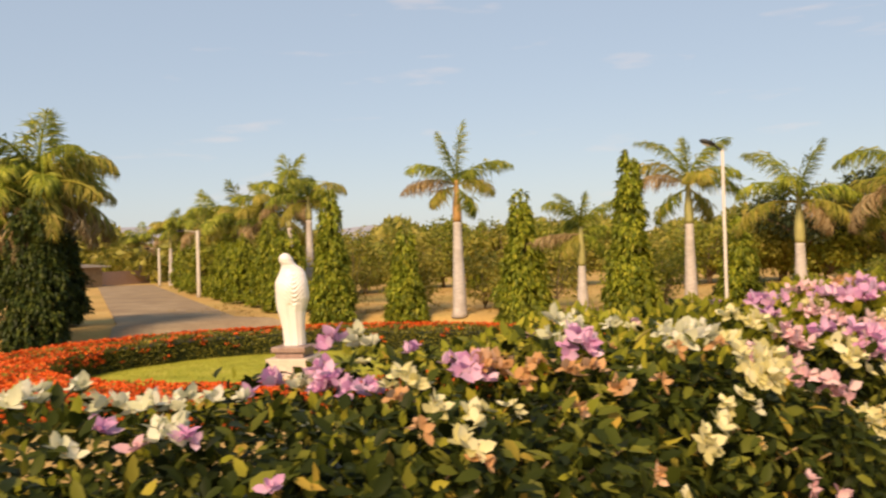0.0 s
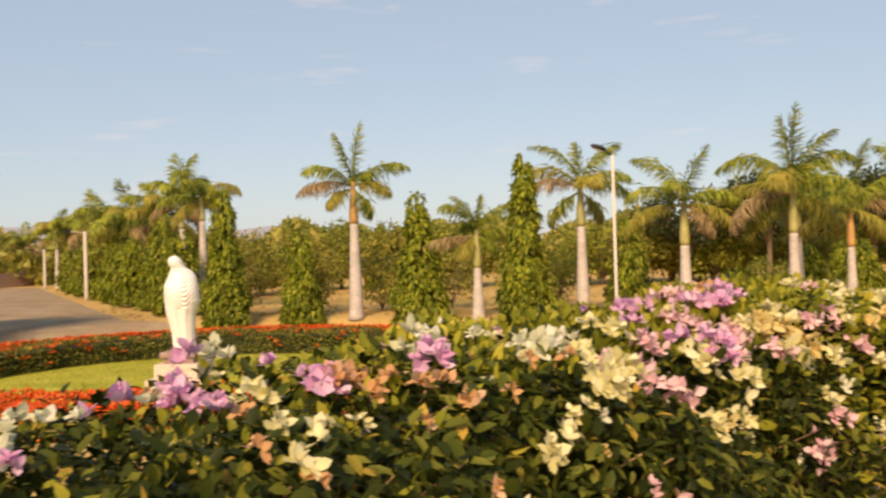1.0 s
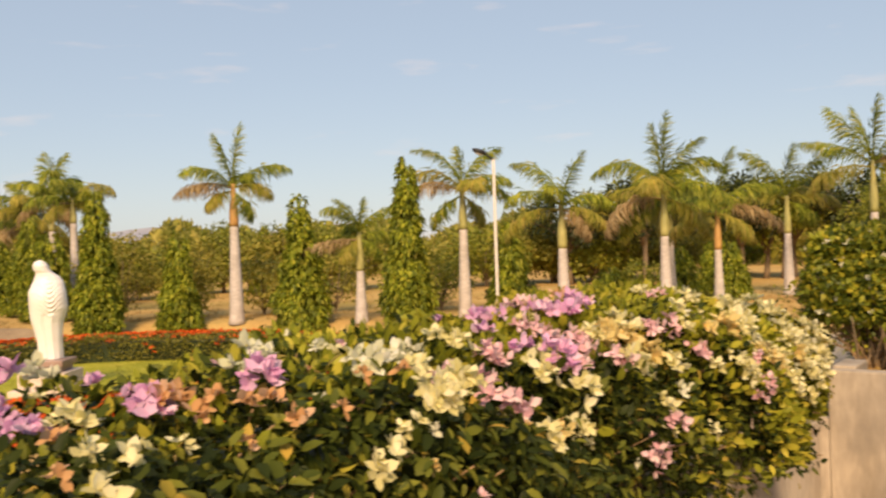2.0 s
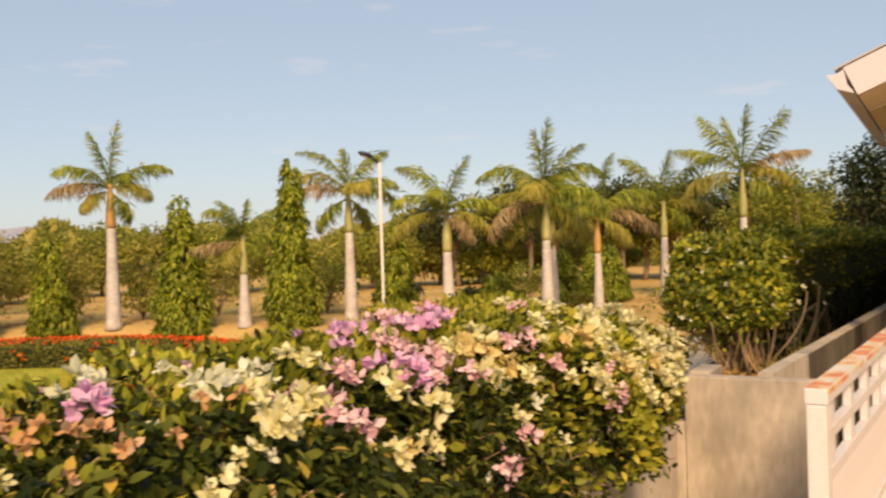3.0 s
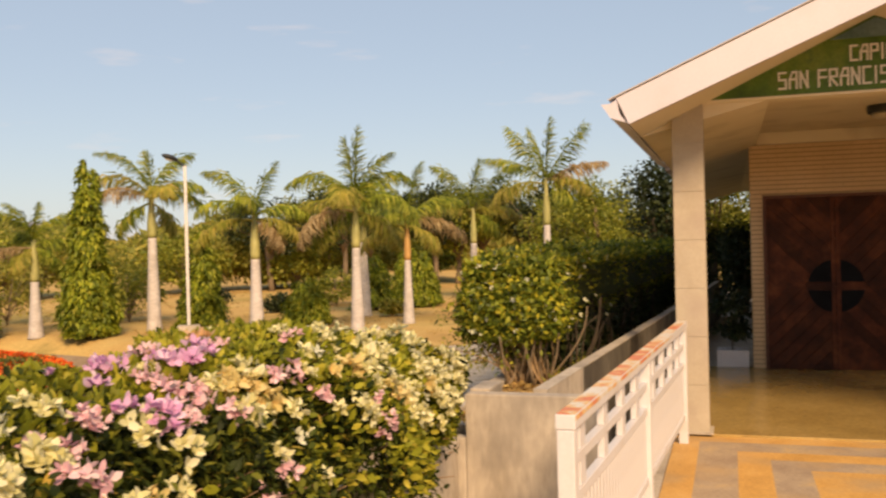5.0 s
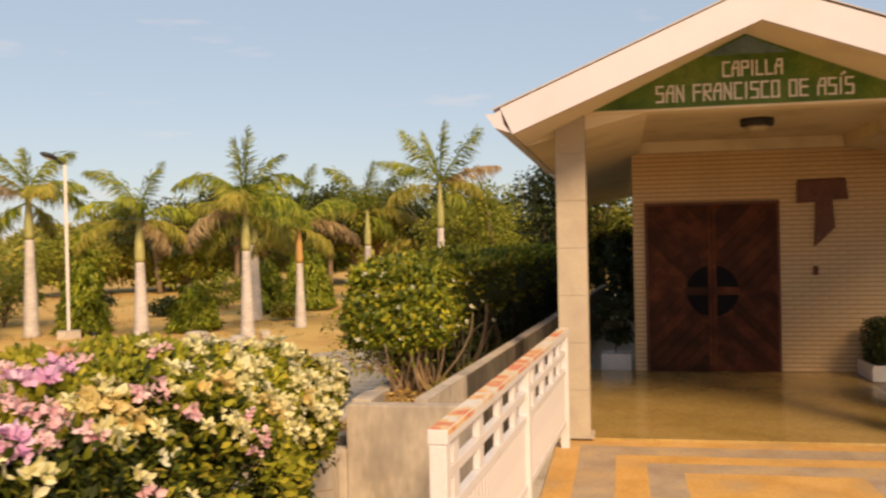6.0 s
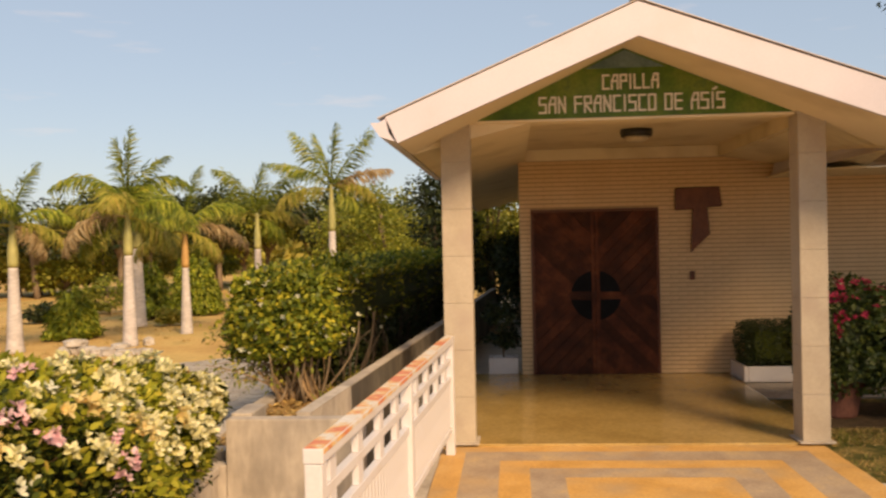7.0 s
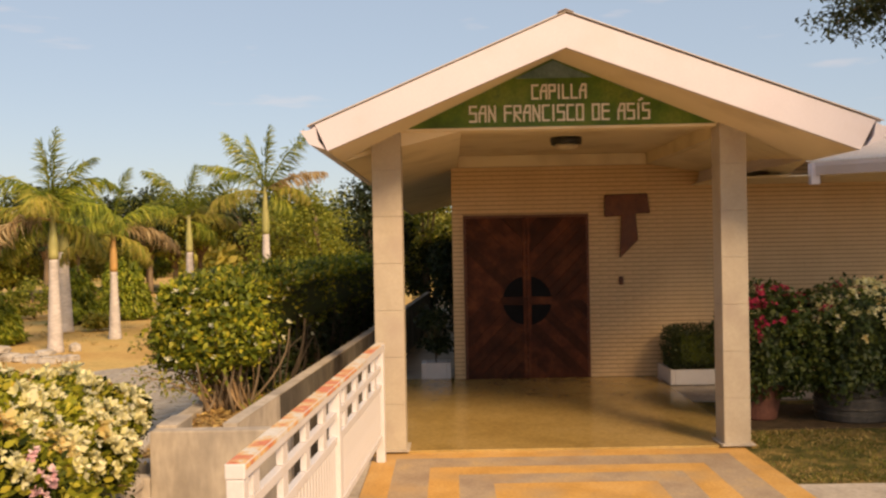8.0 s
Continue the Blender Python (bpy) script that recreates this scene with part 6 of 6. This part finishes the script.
palm(17.25, 9.59, 1.44, 2.33, 1.3, 0.14, 4, "royal palm with drooping yellowing leaves", (1, 3, 4, 3), 0.4,
     leaves=((-1, 72, -10, 1.25, "g"), (1, 74, 45, 1, "g"), (-1, 46, -60, 1.15, "g"), (1, 36, -60, 1.05, "g"), (1, -10, -85, 0.75, "d"), (-1, 10, -72, 1.25, "y"), (1, 12, -75, 0.95, "y"), (0, 55, -30, 0.9, "g")))
palm(18.17, 7.73, 1.62, 2.48, 1.55, 0.13, 5, "royal palm with an upright new leaf and bent dry fronds", (2, 3, 5, 4), 0.5,
     leaves=((1, 89, 86, 1.15, "g"), (-1, 86, 78, 1, "g"), (-1, 64, -50, 1.2, "g"), (1, 64, -45, 1.2, "g"), (-1, 26, -72, 1.25, "y"), (1, 32, -70, 1.15, "g"), (-1, 12, -85, 1.1, "d"), (1, -10, -80, 0.85, "y"), (1, 78, 20, 1, "g"), (-1, -5, -80, 0.85, "g"), (0, 45, -55, 1, "y")))
palm(22.41, 9.35, 1.75, 2.5, 1.6, 0.17, 6, "royal palm standing close behind another", (0, 3, 5, 3), 0.5)
palm(20.55, 7.45, 1.30, 2.2, 1.45, 0.115, 7, "slim royal palm with an orange crownshaft", (1, 3, 4, 3), 0.4, True,
     leaves=((1, 80, 58, 1.05, "g"), (-1, 76, 20, 1.05, "g"), (1, 56, -35, 1.1, "g"), (-1, 42, -50, 1.05, "g"), (1, 16, -62, 1.2, "d"), (-1, 6, -75, 0.95, "y"), (1, -10, -80, 0.75, "y"), (0, 40, -45, 0.9, "g")))
palm(28.4, 8.03, 1.65, 2.68, 1.85, 0.15, 8, "royal palm with yellowing side leaves", (1, 4, 4, 2), 0.5,
     leaves=((-1, 66, 10, 1.15, "g"), (1, 87, 80, 0.95, "g"), (1, 66, 5, 1.15, "g"), (-1, 26, -55, 1.15, "y"), (1, 22, -50, 0.95, "y"), (-1, 46, -20, 0.95, "g"), (1, -10, -70, 0.6, "g"), (0, 40, -40, 0.9, "y")))
palm(27.15, 5.42, 2.14, 3.45, 1.85, 0.15, 9, "tall royal palm with a green crownshaft", (2, 3, 4, 2), 0.4,
     leaves=((1, 87, 82, 1.1, "g"), (-1, 62, 38, 1.15, "g"), (-1, 40, -5, 1.25, "g"), (1, 58, 42, 1.15, "g"), (1, 32, -5, 1.05, "d"), (1, 16, -55, 0.85, "y"), (-1, 10, -58, 1.15, "y"), (-1, 76, 64, 0.95, "g"), (1, -10, -70, 0.6, "g"), (0, 35, -45, 0.9, "g")))
palm(16.75, 27.75, 2.47, 3.54, 1.55, 0.14, 10, "royal palm beside the road with a slim trunk", (2, 3, 4, 3), 0.5)
palm(15.62, 24.73, 2.6, 3.26, 1.4, 0.14, 11, "royal palm beside the road with pale trunk", (0, 3, 4, 3), 0.5)
palm(7.0, 22.8, 1.76, 3.15, 2.15, 0.17, 12, "full royal palm rising behind a columnar tree", (2, 8, 9, 10), 0.7)
palm(5.3, 24.2, 1.6, 2.6, 2.0, 0.17, 13, "royal palm with brown hanging leaves by the road", (1, 5, 7, 6), 0.4)
for k, (x, y, zc) in enumerate(((17.9, 31.0, 3.2), (19.3, 35.9, 3.3), (20.5, 40.0, 3.4), (21.9, 44.5, 3.5), (24.0, 51.0, 3.5), (26.0, 58.0, 3.6), (28.9, 70.0, 3.2), (20.0, 72.0, 3.4), (15.5, 68.0, 3.4))):
    palm(x, y, zc - 1.3, zc - 0.15, 1.8, 0.15, 20 + k, "royal palm in the row along the road", (1, 4, 5, 4), 0.5)

# ---------------------------------------------------------------- columnar trees
ashoka(16.36, 16.31, 3.02, 0.60, 1, "columnar tree with drooping glossy leaves")
ashoka(16.97, 13.5, 3.79, 0.50, 2, "tall columnar tree with drooping glossy leaves")
ashoka(18.9, 11.93, 2.1, 0.48, 3, "columnar tree behind the lamp post")
ashoka(19.62, 9.64, 1.03, 0.52, 4, "low conical tree with bright leaves", count=190)
ashoka(27.75, 29.8, 2.8, 0.75, 5, "slim columnar tree far behind the palms", count=90)
ashoka(29.7, 30.9, 2.5, 0.65, 6, "slim columnar tree far behind the palms", count=90)
ashoka(13.63, 20.62, 3.34, 0.52, 7, "columnar tree beside the drive")
ashoka(15.12, 19.36, 2.24, 0.45, 8, "small columnar tree beside the drive")
ashoka(24.58, 9.89, 1.4, 0.55, 9, "low columnar tree behind the palms")
ashoka(27.6, 10.0, 1.6, 0.6, 10, "low columnar tree behind the palms")
ashoka(25.9, 9.0, 1.6, 0.6, 11, "low columnar tree behind the palms")
# three trees of the same kind with their shade put into the leaf colour
ashoka(6.5, 21.6, 3.06, 0.62, 12, "broad columnar tree by the road, shade put into its leaves", count=200, leaf=M_DEEP, taper=0.4)
ashoka(8.15, 25.2, 3.3, 0.62, 14, "columnar tree by the road, shade put into its leaves", count=190, leaf=M_DEEP, taper=0.4)
ashoka(5.35, 23.3, 3.6, 0.95, 13, "broad columnar tree by the road, shade put into its leaves", count=170, leaf=M_DEEP, taper=0.5)
for k in range(9):
    s = k / 8
    ashoka(14.6 + 8.6 * s + 0.2 * math.sin(k * 2), 24.4 + 25.6 * s, 2.5 + 0.25 * math.sin(k * 1.7), 0.8, 30 + k, "columnar tree in the row along the road", count=110 if k < 4 else 80)

# ---------------------------------------------------------------- shrubs, woods, distance
r = random.Random(77)
for k, (x, y, top, rad, m) in enumerate((
    (16.9, 16.9, 1.0, 0.8, M_OLIVE), (17.6, 13.9, 1.2, 0.75, M_BROAD), (18.0, 19.4, 1.5, 1.1, M_OLIVE), (16.3, 20.6, 1.7, 0.9, M_OLIVE), (20.2, 12.6, 0.8, 0.7, M_DARKLEAF),
    (23.6, 12.5, 0.4, 0.5, M_DARKLEAF), (15.4, 22.2, 2.3, 1.1, M_OLIVE), (17.4, 21.6, 2.2, 1.1, M_OLIVE), (19.6, 18.2, 1.9, 1.2, M_OLIVE), (20.6, 15.2, 1.5, 1.0, M_BROAD), (22.0, 17.0, 2.0, 1.3, M_OLIVE), (22.5, 8.6, 0.25, 0.35, M_OLIVE), (27.0, 12.2, 1.0, 0.9, M_BROAD))):
    broad_tree(x, y, top, rad, 100 + k, "leafy shrub between the palms on dry grass", m, trunk=0.05, leaf=0.11, clumps=30, per=60, name="shrub", trunk_r=0.03, group="shrubs")
mats = (M_BROAD, M_OLIVE, M_BROAD, M_OLIVE, M_BROAD)
for k in range(30):
    s = k / 29
    x, y = 20 + 24 * s + r.uniform(-2, 2), 38 - 24 * s + r.uniform(-3, 3)
    broad_tree(x, y, r.uniform(2.0, 3.0), r.uniform(1.5, 2.4), 130 + k, "spreading woodland tree behind the palms", r.choice(mats), trunk=0.12, leaf=0.20, clumps=40, per=62, trunk_r=0.10)
for k in range(16):
    s = k / 15
    x, y = 36 + 8 * s + r.uniform(-2, 2), 18 - 14 * s + r.uniform(-1.5, 1.5)
    broad_tree(x, y, r.uniform(3.4, 4.6), r.uniform(2.0, 2.8), 170 + k, "tall shady woodland tree behind the palms", r.choice((M_BROAD, M_BROAD, M_DARKLEAF)), trunk=0.42, leaf=0.20, clumps=40, per=70, trunk_r=0.14)
broad_tree(31.3, 4.3, 3.75, 1.7, 190, "rounded leafy tree behind the hedge", M_BROAD, trunk=0.2, leaf=0.14, clumps=60, per=90)
broad_tree(33.0, 5.9, 3.4, 1.9, 191, "rounded leafy tree behind the hedge", M_BROAD, trunk=0.2, leaf=0.14, clumps=60, per=80)
broad_tree(22.6, 1.75, 4.1, 0.85, 192, "tall dark tree behind the hedge", M_DARKLEAF, trunk=0.1, leaf=0.12, clumps=70, per=90)
broad_tree(25.0, 0.75, 4.3, 1.25, 193, "leafy tree at the end of the path", M_BROAD, trunk=0.1, leaf=0.12, clumps=80, per=90)
broad_tree(20.6, -0.02, 2.3, 0.42, 195, "dark shrub against the chapel side wall", M_DARKLEAF, trunk=0.05, leaf=0.10, clumps=40, per=80, name="shrub", group="shrubs")
broad_tree(23.0, 0.55, 2.0, 0.6, 194, "dark shrub at the end of the path", M_DARKLEAF, trunk=0.05, leaf=0.10, clumps=40, per=80, name="shrub", group="shrubs")

g = np.random.default_rng(55)
n = 60000
u = g.random(n)
ang = np.radians(-8 + 100 * u)
dist = 62 + 60 * g.random(n)
hmax = 3.4 + 0.8 * np.sin(ang * 37) + 0.6 * np.sin(ang * 83 + 1)
p = np.stack([dist * np.cos(ang), dist * np.sin(ang), GROUND + 0.1 + hmax * (dist / 85) * g.random(n) ** 0.7], 1)
keep = ~((np.abs(p[:, 0] - 0.40 * p[:, 1]) < 4) & (p[:, 1] < 66))
p = p[keep]
d = g.normal(0, 1, p.shape)
woods = np_part("far_woods", blades(p, d, g.normal(0, 1, p.shape), g.uniform(0.5, 1.1, len(p)), 0.5, 0.15, 0.2, fine=False), M_OLIVE, None)
tagged(woods, "far olive-green woods behind the dry grass", "woods", kind="stuff")
bm = bmesh.new()
rows = []
for i in range(41):
    a = radians(40 + 60 * i / 40)
    hz = 46 + 26 * math.exp(-((i - 22) / 7) ** 2) + 8 * math.sin(i * 0.9)
    rows.append([bm.verts.new((q * math.cos(a), q * math.sin(a), z)) for q, z in ((1250, GROUND - 1), (1450, hz * 0.6), (1600, hz))])
for a, b_ in zip(rows, rows[1:]):
    for j in range(2):
        bm.faces.new((a[j], b_[j], b_[j + 1], a[j + 1]))
# the haze of distance is put into the hill's blue-grey colour
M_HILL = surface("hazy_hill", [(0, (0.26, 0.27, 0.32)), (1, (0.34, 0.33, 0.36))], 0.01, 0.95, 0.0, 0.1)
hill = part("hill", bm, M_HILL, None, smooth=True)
tagged(hill, "low hazy blue-grey hills far beyond the road", "hill", kind="structure")

# dry tufts between the palms
n = 9000
p = np.stack([g.uniform(12, 34, n), g.uniform(4, 30, n), np.full(n, GROUND - 0.01)], 1)
tuft = np.repeat(p[::8], 8, 0)[:n] + g.normal(0, 0.05, (n, 3)) * np.array([1, 1, 0])
inside = (np.hypot(tuft[:, 0] - CX, tuft[:, 1] - CY) > 8.0) & ((tuft[:, 0] > 17.2) | (tuft[:, 1] > 6.3))
tuft = tuft[inside]
d = g.normal(0, 0.5, tuft.shape)
d[:, 2] = 1
dt = np_part("dry_tufts", blades(tuft, d, g.normal(0, 1, tuft.shape), g.uniform(0.04, 0.12, len(tuft)), 0.012, 0.1, 0.3, fine=False), M_DRYBLADE, None)
tagged(dt, "tufts of dry straw-coloured grass", "grass", kind="stuff")

# ---------------------------------------------------------------- lamp posts, rocks, shed
lp = thing("street_lamp", "white square lamp post with a black lamp head", "lamp post", (18.18, 11.82, GROUND))
lp.rotation_euler = (0, 0, radians(33))
part("footing", box_bm(-0.24, 0.24, -0.24, 0.24, -0.02, 0.16, bevel=0.01), M_CONC, lp)
part("pole", box_bm(-0.034, 0.034, -0.034, 0.034, 0.161, 3.72, bevel=0.01), M_POLE, lp)
DL = Matrix.Rotation(radians(-33), 3, "Z") @ Vector((-0.74, 0.67, 0))
np_part("arm", tube([(0, 0, 3.70), DL * 0.12 + Vector((0, 0, 3.79)), DL * 0.2 + Vector((0, 0, 3.85))], 0.025, 8), M_LAMP, lp)
bm = bmesh.new()
bmesh.ops.create_uvsphere(bm, u_segments=16, v_segments=10, radius=1.0)
for v in bm.verts:
    q = v.co.copy()
    v.co = DL * (0.32 + 0.18 * q.x) + DL.cross(Vector((0, 0, 1))) * (0.10 * q.y) + Vector((0, 0, 3.90 + 0.065 * q.z + 0.05 * q.x))
head = part("lamp_head", bm, M_LAMP, lp, "black lamp head", smooth=True)
lens = bmesh.new()
bmesh.ops.create_uvsphere(lens, u_segments=12, v_segments=6, radius=1.0)
for v in lens.verts:
    q = v.co.copy()
    v.co = DL * (0.34 + 0.10 * q.x) + DL.cross(Vector((0, 0, 1))) * (0.06 * q.y) + Vector((0, 0, 3.845 + 0.02 * q.z + 0.03 * q.x))
part("lens", lens, M_LAMPGLASS, head, "frosted glass lens", smooth=True)
for x, y, top in ((18.12, 37.64, 2.73), (25.1, 57.8, 2.3)):
    t = thing("road_lamp", "pale concrete lamp post beside the road", "lamp post", (x, y, GROUND), group="road lamps")
    np_part("pole", tube([(0, 0, 0.0), (0, 0, 0.2), (0, 0, top - GROUND)], [0.11, 0.09, 0.07], 8), M_POSTC, t)
    np_part("arm", tube([(0, 0, top - GROUND - 0.08), (-0.25, 0.22, top - GROUND - 0.02), (-0.5, 0.44, top - GROUND)], 0.022, 6), M_POSTC, t)
    head = part("lamp_head", box_bm(-0.72, -0.42, 0.36, 0.52, top - GROUND - 0.04, top - GROUND + 0.04, bevel=0.02), M_LAMP, t)
    part("lens", box_bm(-0.68, -0.46, 0.39, 0.49, top - GROUND - 0.055, top - GROUND - 0.042, bevel=0.004), M_LAMPGLASS, head)


def rock(x, y, sx, sy, sz, seed, lift=0.0):
    bm = bmesh.new()
    bmesh.ops.create_icosphere(bm, subdivisions=3, radius=1.0)
    for v in bm.verts:
        v.co = Vector([math.copysign(abs(c) ** 0.6, c) for c in v.co])
        q = 1 + 0.22 * noise.noise(v.co * 1.4 + Vector((seed * 7.1, 0, 0))) + 0.12 * noise.noise(v.co * 4 + Vector((0, seed, 0)))
        v.co = Vector((v.co.x * sx * q, v.co.y * sy * q, max(-0.25, v.co.z * q) * sz))
    ob = part("rock", bm, M_ROCK, None)
    ob.location = (x, y, GROUND + 0.2 * sz + lift)
    ob.rotation_euler = (0, 0, seed * 1.3)
    tagged(ob, "pale grey rough rock at the edge of the dry grass", "rock", group="rocks")


for k, (x, y, a, b_, c, lift) in enumerate(((16.95, 8.35, 0.17, 0.24, 0.13, 0), (16.98, 8.05, 0.18, 0.20, 0.12, 0), (16.95, 8.24, 0.15, 0.22, 0.10, 0.15), (16.9, 7.75, 0.2, 0.2, 0.10, 0), (16.7, 7.45, 0.2, 0.2, 0.11, 0), (16.6, 7.1, 0.22, 0.2, 0.10, 0), (16.85, 6.9, 0.16, 0.16, 0.09, 0), (16.72, 7.28, 0.14, 0.17, 0.07, 0.13), (18.3, 7.4, 0.10, 0.10, 0.13, 0))):
    rock(x, y, a, b_, c, k + 1, lift)


shed = thing("shed", "low brown shed with a tin roof at the road's end", "shed", (24.9, 66.0, GROUND))
shed.rotation_euler = (0, 0, radians(-66))
part("wall", box_bm(-0.1, 0.1, -3.6, 4.0, 0, 1.0), M_PLINTH_D, shed)
part("room", box_bm(-0.1, 2.4, -4.6, -3.0, 0, 1.35), M_TWIG, shed)
part("roof", prism_bm([(-5.0, 1.36), (-2.4, 1.36), (-2.4, 1.43), (-5.0, 1.6)], "x", -0.6, 2.6), M_METAL, shed)

# ---------------------------------------------------------------- pavers of the apron behind the planters
apron = sheet("apron", [(-4.0, 3.302), (5.6, 3.302), (5.602, 1.845), (20.0, 1.845), (18.2, 3.6), (16.2, 4.9), (15.3, 5.7), (13.9, 7.4), (11.5, 5.0), (7.0, 3.9), (-4.0, 5.0)], GROUND + 0.013, M_DRIVE, "worn paving joints of the apron beside the planter", "paving")
g = np.random.default_rng(90)
PL, PW = 0.225, 0.112
bmp = box_bm(-PL / 2 + 0.007, PL / 2 - 0.007, -PW / 2 + 0.006, PW / 2 - 0.006, 0, 0.03, bevel=0.004)
me_p = bpy.data.meshes.new("paver")
bmp.to_mesh(me_p)
bmp.free()
me_p.materials.append(M_PAVER)
base_v = np.array([(sx * (PL / 2 - 0.007), sy * (PW / 2 - 0.006), z) for z in (0.0, 0.03) for sx, sy in ((-1, -1), (1, -1), (1, 1), (-1, 1))])
base_f = np.array([[4, 5, 6], [4, 6, 7], [0, 1, 5], [0, 5, 4], [1, 2, 6], [1, 6, 5], [2, 3, 7], [2, 7, 6], [3, 0, 4], [3, 4, 7]])
rest_v, rest_n, single = [], 0, 0
ca, sa = math.cos(radians(-38)), math.sin(radians(-38))
for i in range(-80, 80):
    for j in range(-110, 110):
        u, w = (i + 0.5 * (j % 2)) * PL, j * PW
        x, y = 11.5 + ca * u - sa * w, 4.6 + sa * u + ca * w
        edge = 5.75 - 1.05 * (x - 15.2) if x > 13.9 else 5.0 + 0.95 * (x - 11.5)
        if x < 7.4 or y < 1.98 or y > min(edge, 7.2) - 0.15 or x > 17.6 or math.hypot(x - CX, y - CY) < 9.0 or (x < 11.6 and y > 4.6 + 0.2 * (x - 7.4)):
            continue
        z = GROUND + 0.0135 + g.uniform(-0.004, 0.004)
        if 12.9 < x < 14.6 and 4.15 < y < 5.5 and single < 300:
            ob = new("paver", me_p)
            ob.matrix_world = pose(x, y, z, g.uniform(-1, 1), g.uniform(-1, 1), -38)
            mw = ob.matrix_world.copy()
            ob.parent = apron
            single += 1
        else:
            vv = np.stack([x + ca * base_v[:, 0] - sa * base_v[:, 1], y + sa * base_v[:, 0] + ca * base_v[:, 1], z + base_v[:, 2]], 1)
            rest_v.append(vv)
            rest_n += 1
rest_f = (base_f[None] + (np.arange(rest_n) * 8)[:, None, None]).reshape(-1, 3)
flat(np_part("pavers", (np.concatenate(rest_v), rest_f), M_PAVER, apron, kind="stuff").data)

# ---------------------------------------------------------------- bricks of the chapel wall
BL, BH = 0.21, 0.0545
me_b = None
rv, rn, single = [], 0, 0
bb = np.array([(x, sy * (BL / 2 - 0.0022), sz * (BH / 2 - 0.0068)) for x in (0.0, -0.009) for sy, sz in ((-1, -1), (1, -1), (1, 1), (-1, 1))])
bf = np.array([[4, 6, 5], [4, 7, 6], [0, 5, 1], [0, 4, 5], [1, 6, 2], [1, 5, 6], [2, 7, 3], [2, 6, 7], [3, 4, 0], [3, 7, 4]])
me_b = flat(np_mesh("brick", bb, bf, M_BRICK))
for row in range(52):
    for col in range(42):
        y, z = 0.009 - BL * (col + 0.5 + 0.5 * (row % 2)), 0.02 + BH * (row + 0.5)
        y0, y1 = y - BL / 2, y + BL / 2
        if row % 2 and col == 0:
            vv = bb.copy()
            vv[:, 1] *= 0.5
            rv.append(vv + np.array([DX + 0.012, 0.009 - BL / 4, z]))
            rn += 1
        if z < DH + 0.03 and y1 > DY1 - 0.03 and y0 < DY0 + 0.03:
            # cut bricks beside the door opening
            for a_, b2 in ((max(y0, DY0 + 0.032), y1), (y0, min(y1, DY1 - 0.032))):
                if b2 - a_ > 0.02:
                    vv = bb.copy()
                    vv[:, 1] = np.where(bb[:, 1] < 0, a_ + 0.003, b2 - 0.003)
                    rv.append(vv + np.array([DX + 0.012, 0, z]))
                    rn += 1
            continue
        xx = DX + 0.012 + g.uniform(-0.0004, 0.0004)
        if -2.75 < y < -1.6 and z < 2.6 and single < 296:
            ob = new("brick", me_b)
            ob.location = (xx, y, z)
            ob.parent = wall
            single += 1
        else:
            rv.append(bb + np.array([xx, y, z]))
            rn += 1
flat(np_part("brickwork", (np.concatenate(rv), (bf[None] + (np.arange(rn) * 8)[:, None, None]).reshape(-1, 3)), M_BRICK, wall, kind="stuff").data)
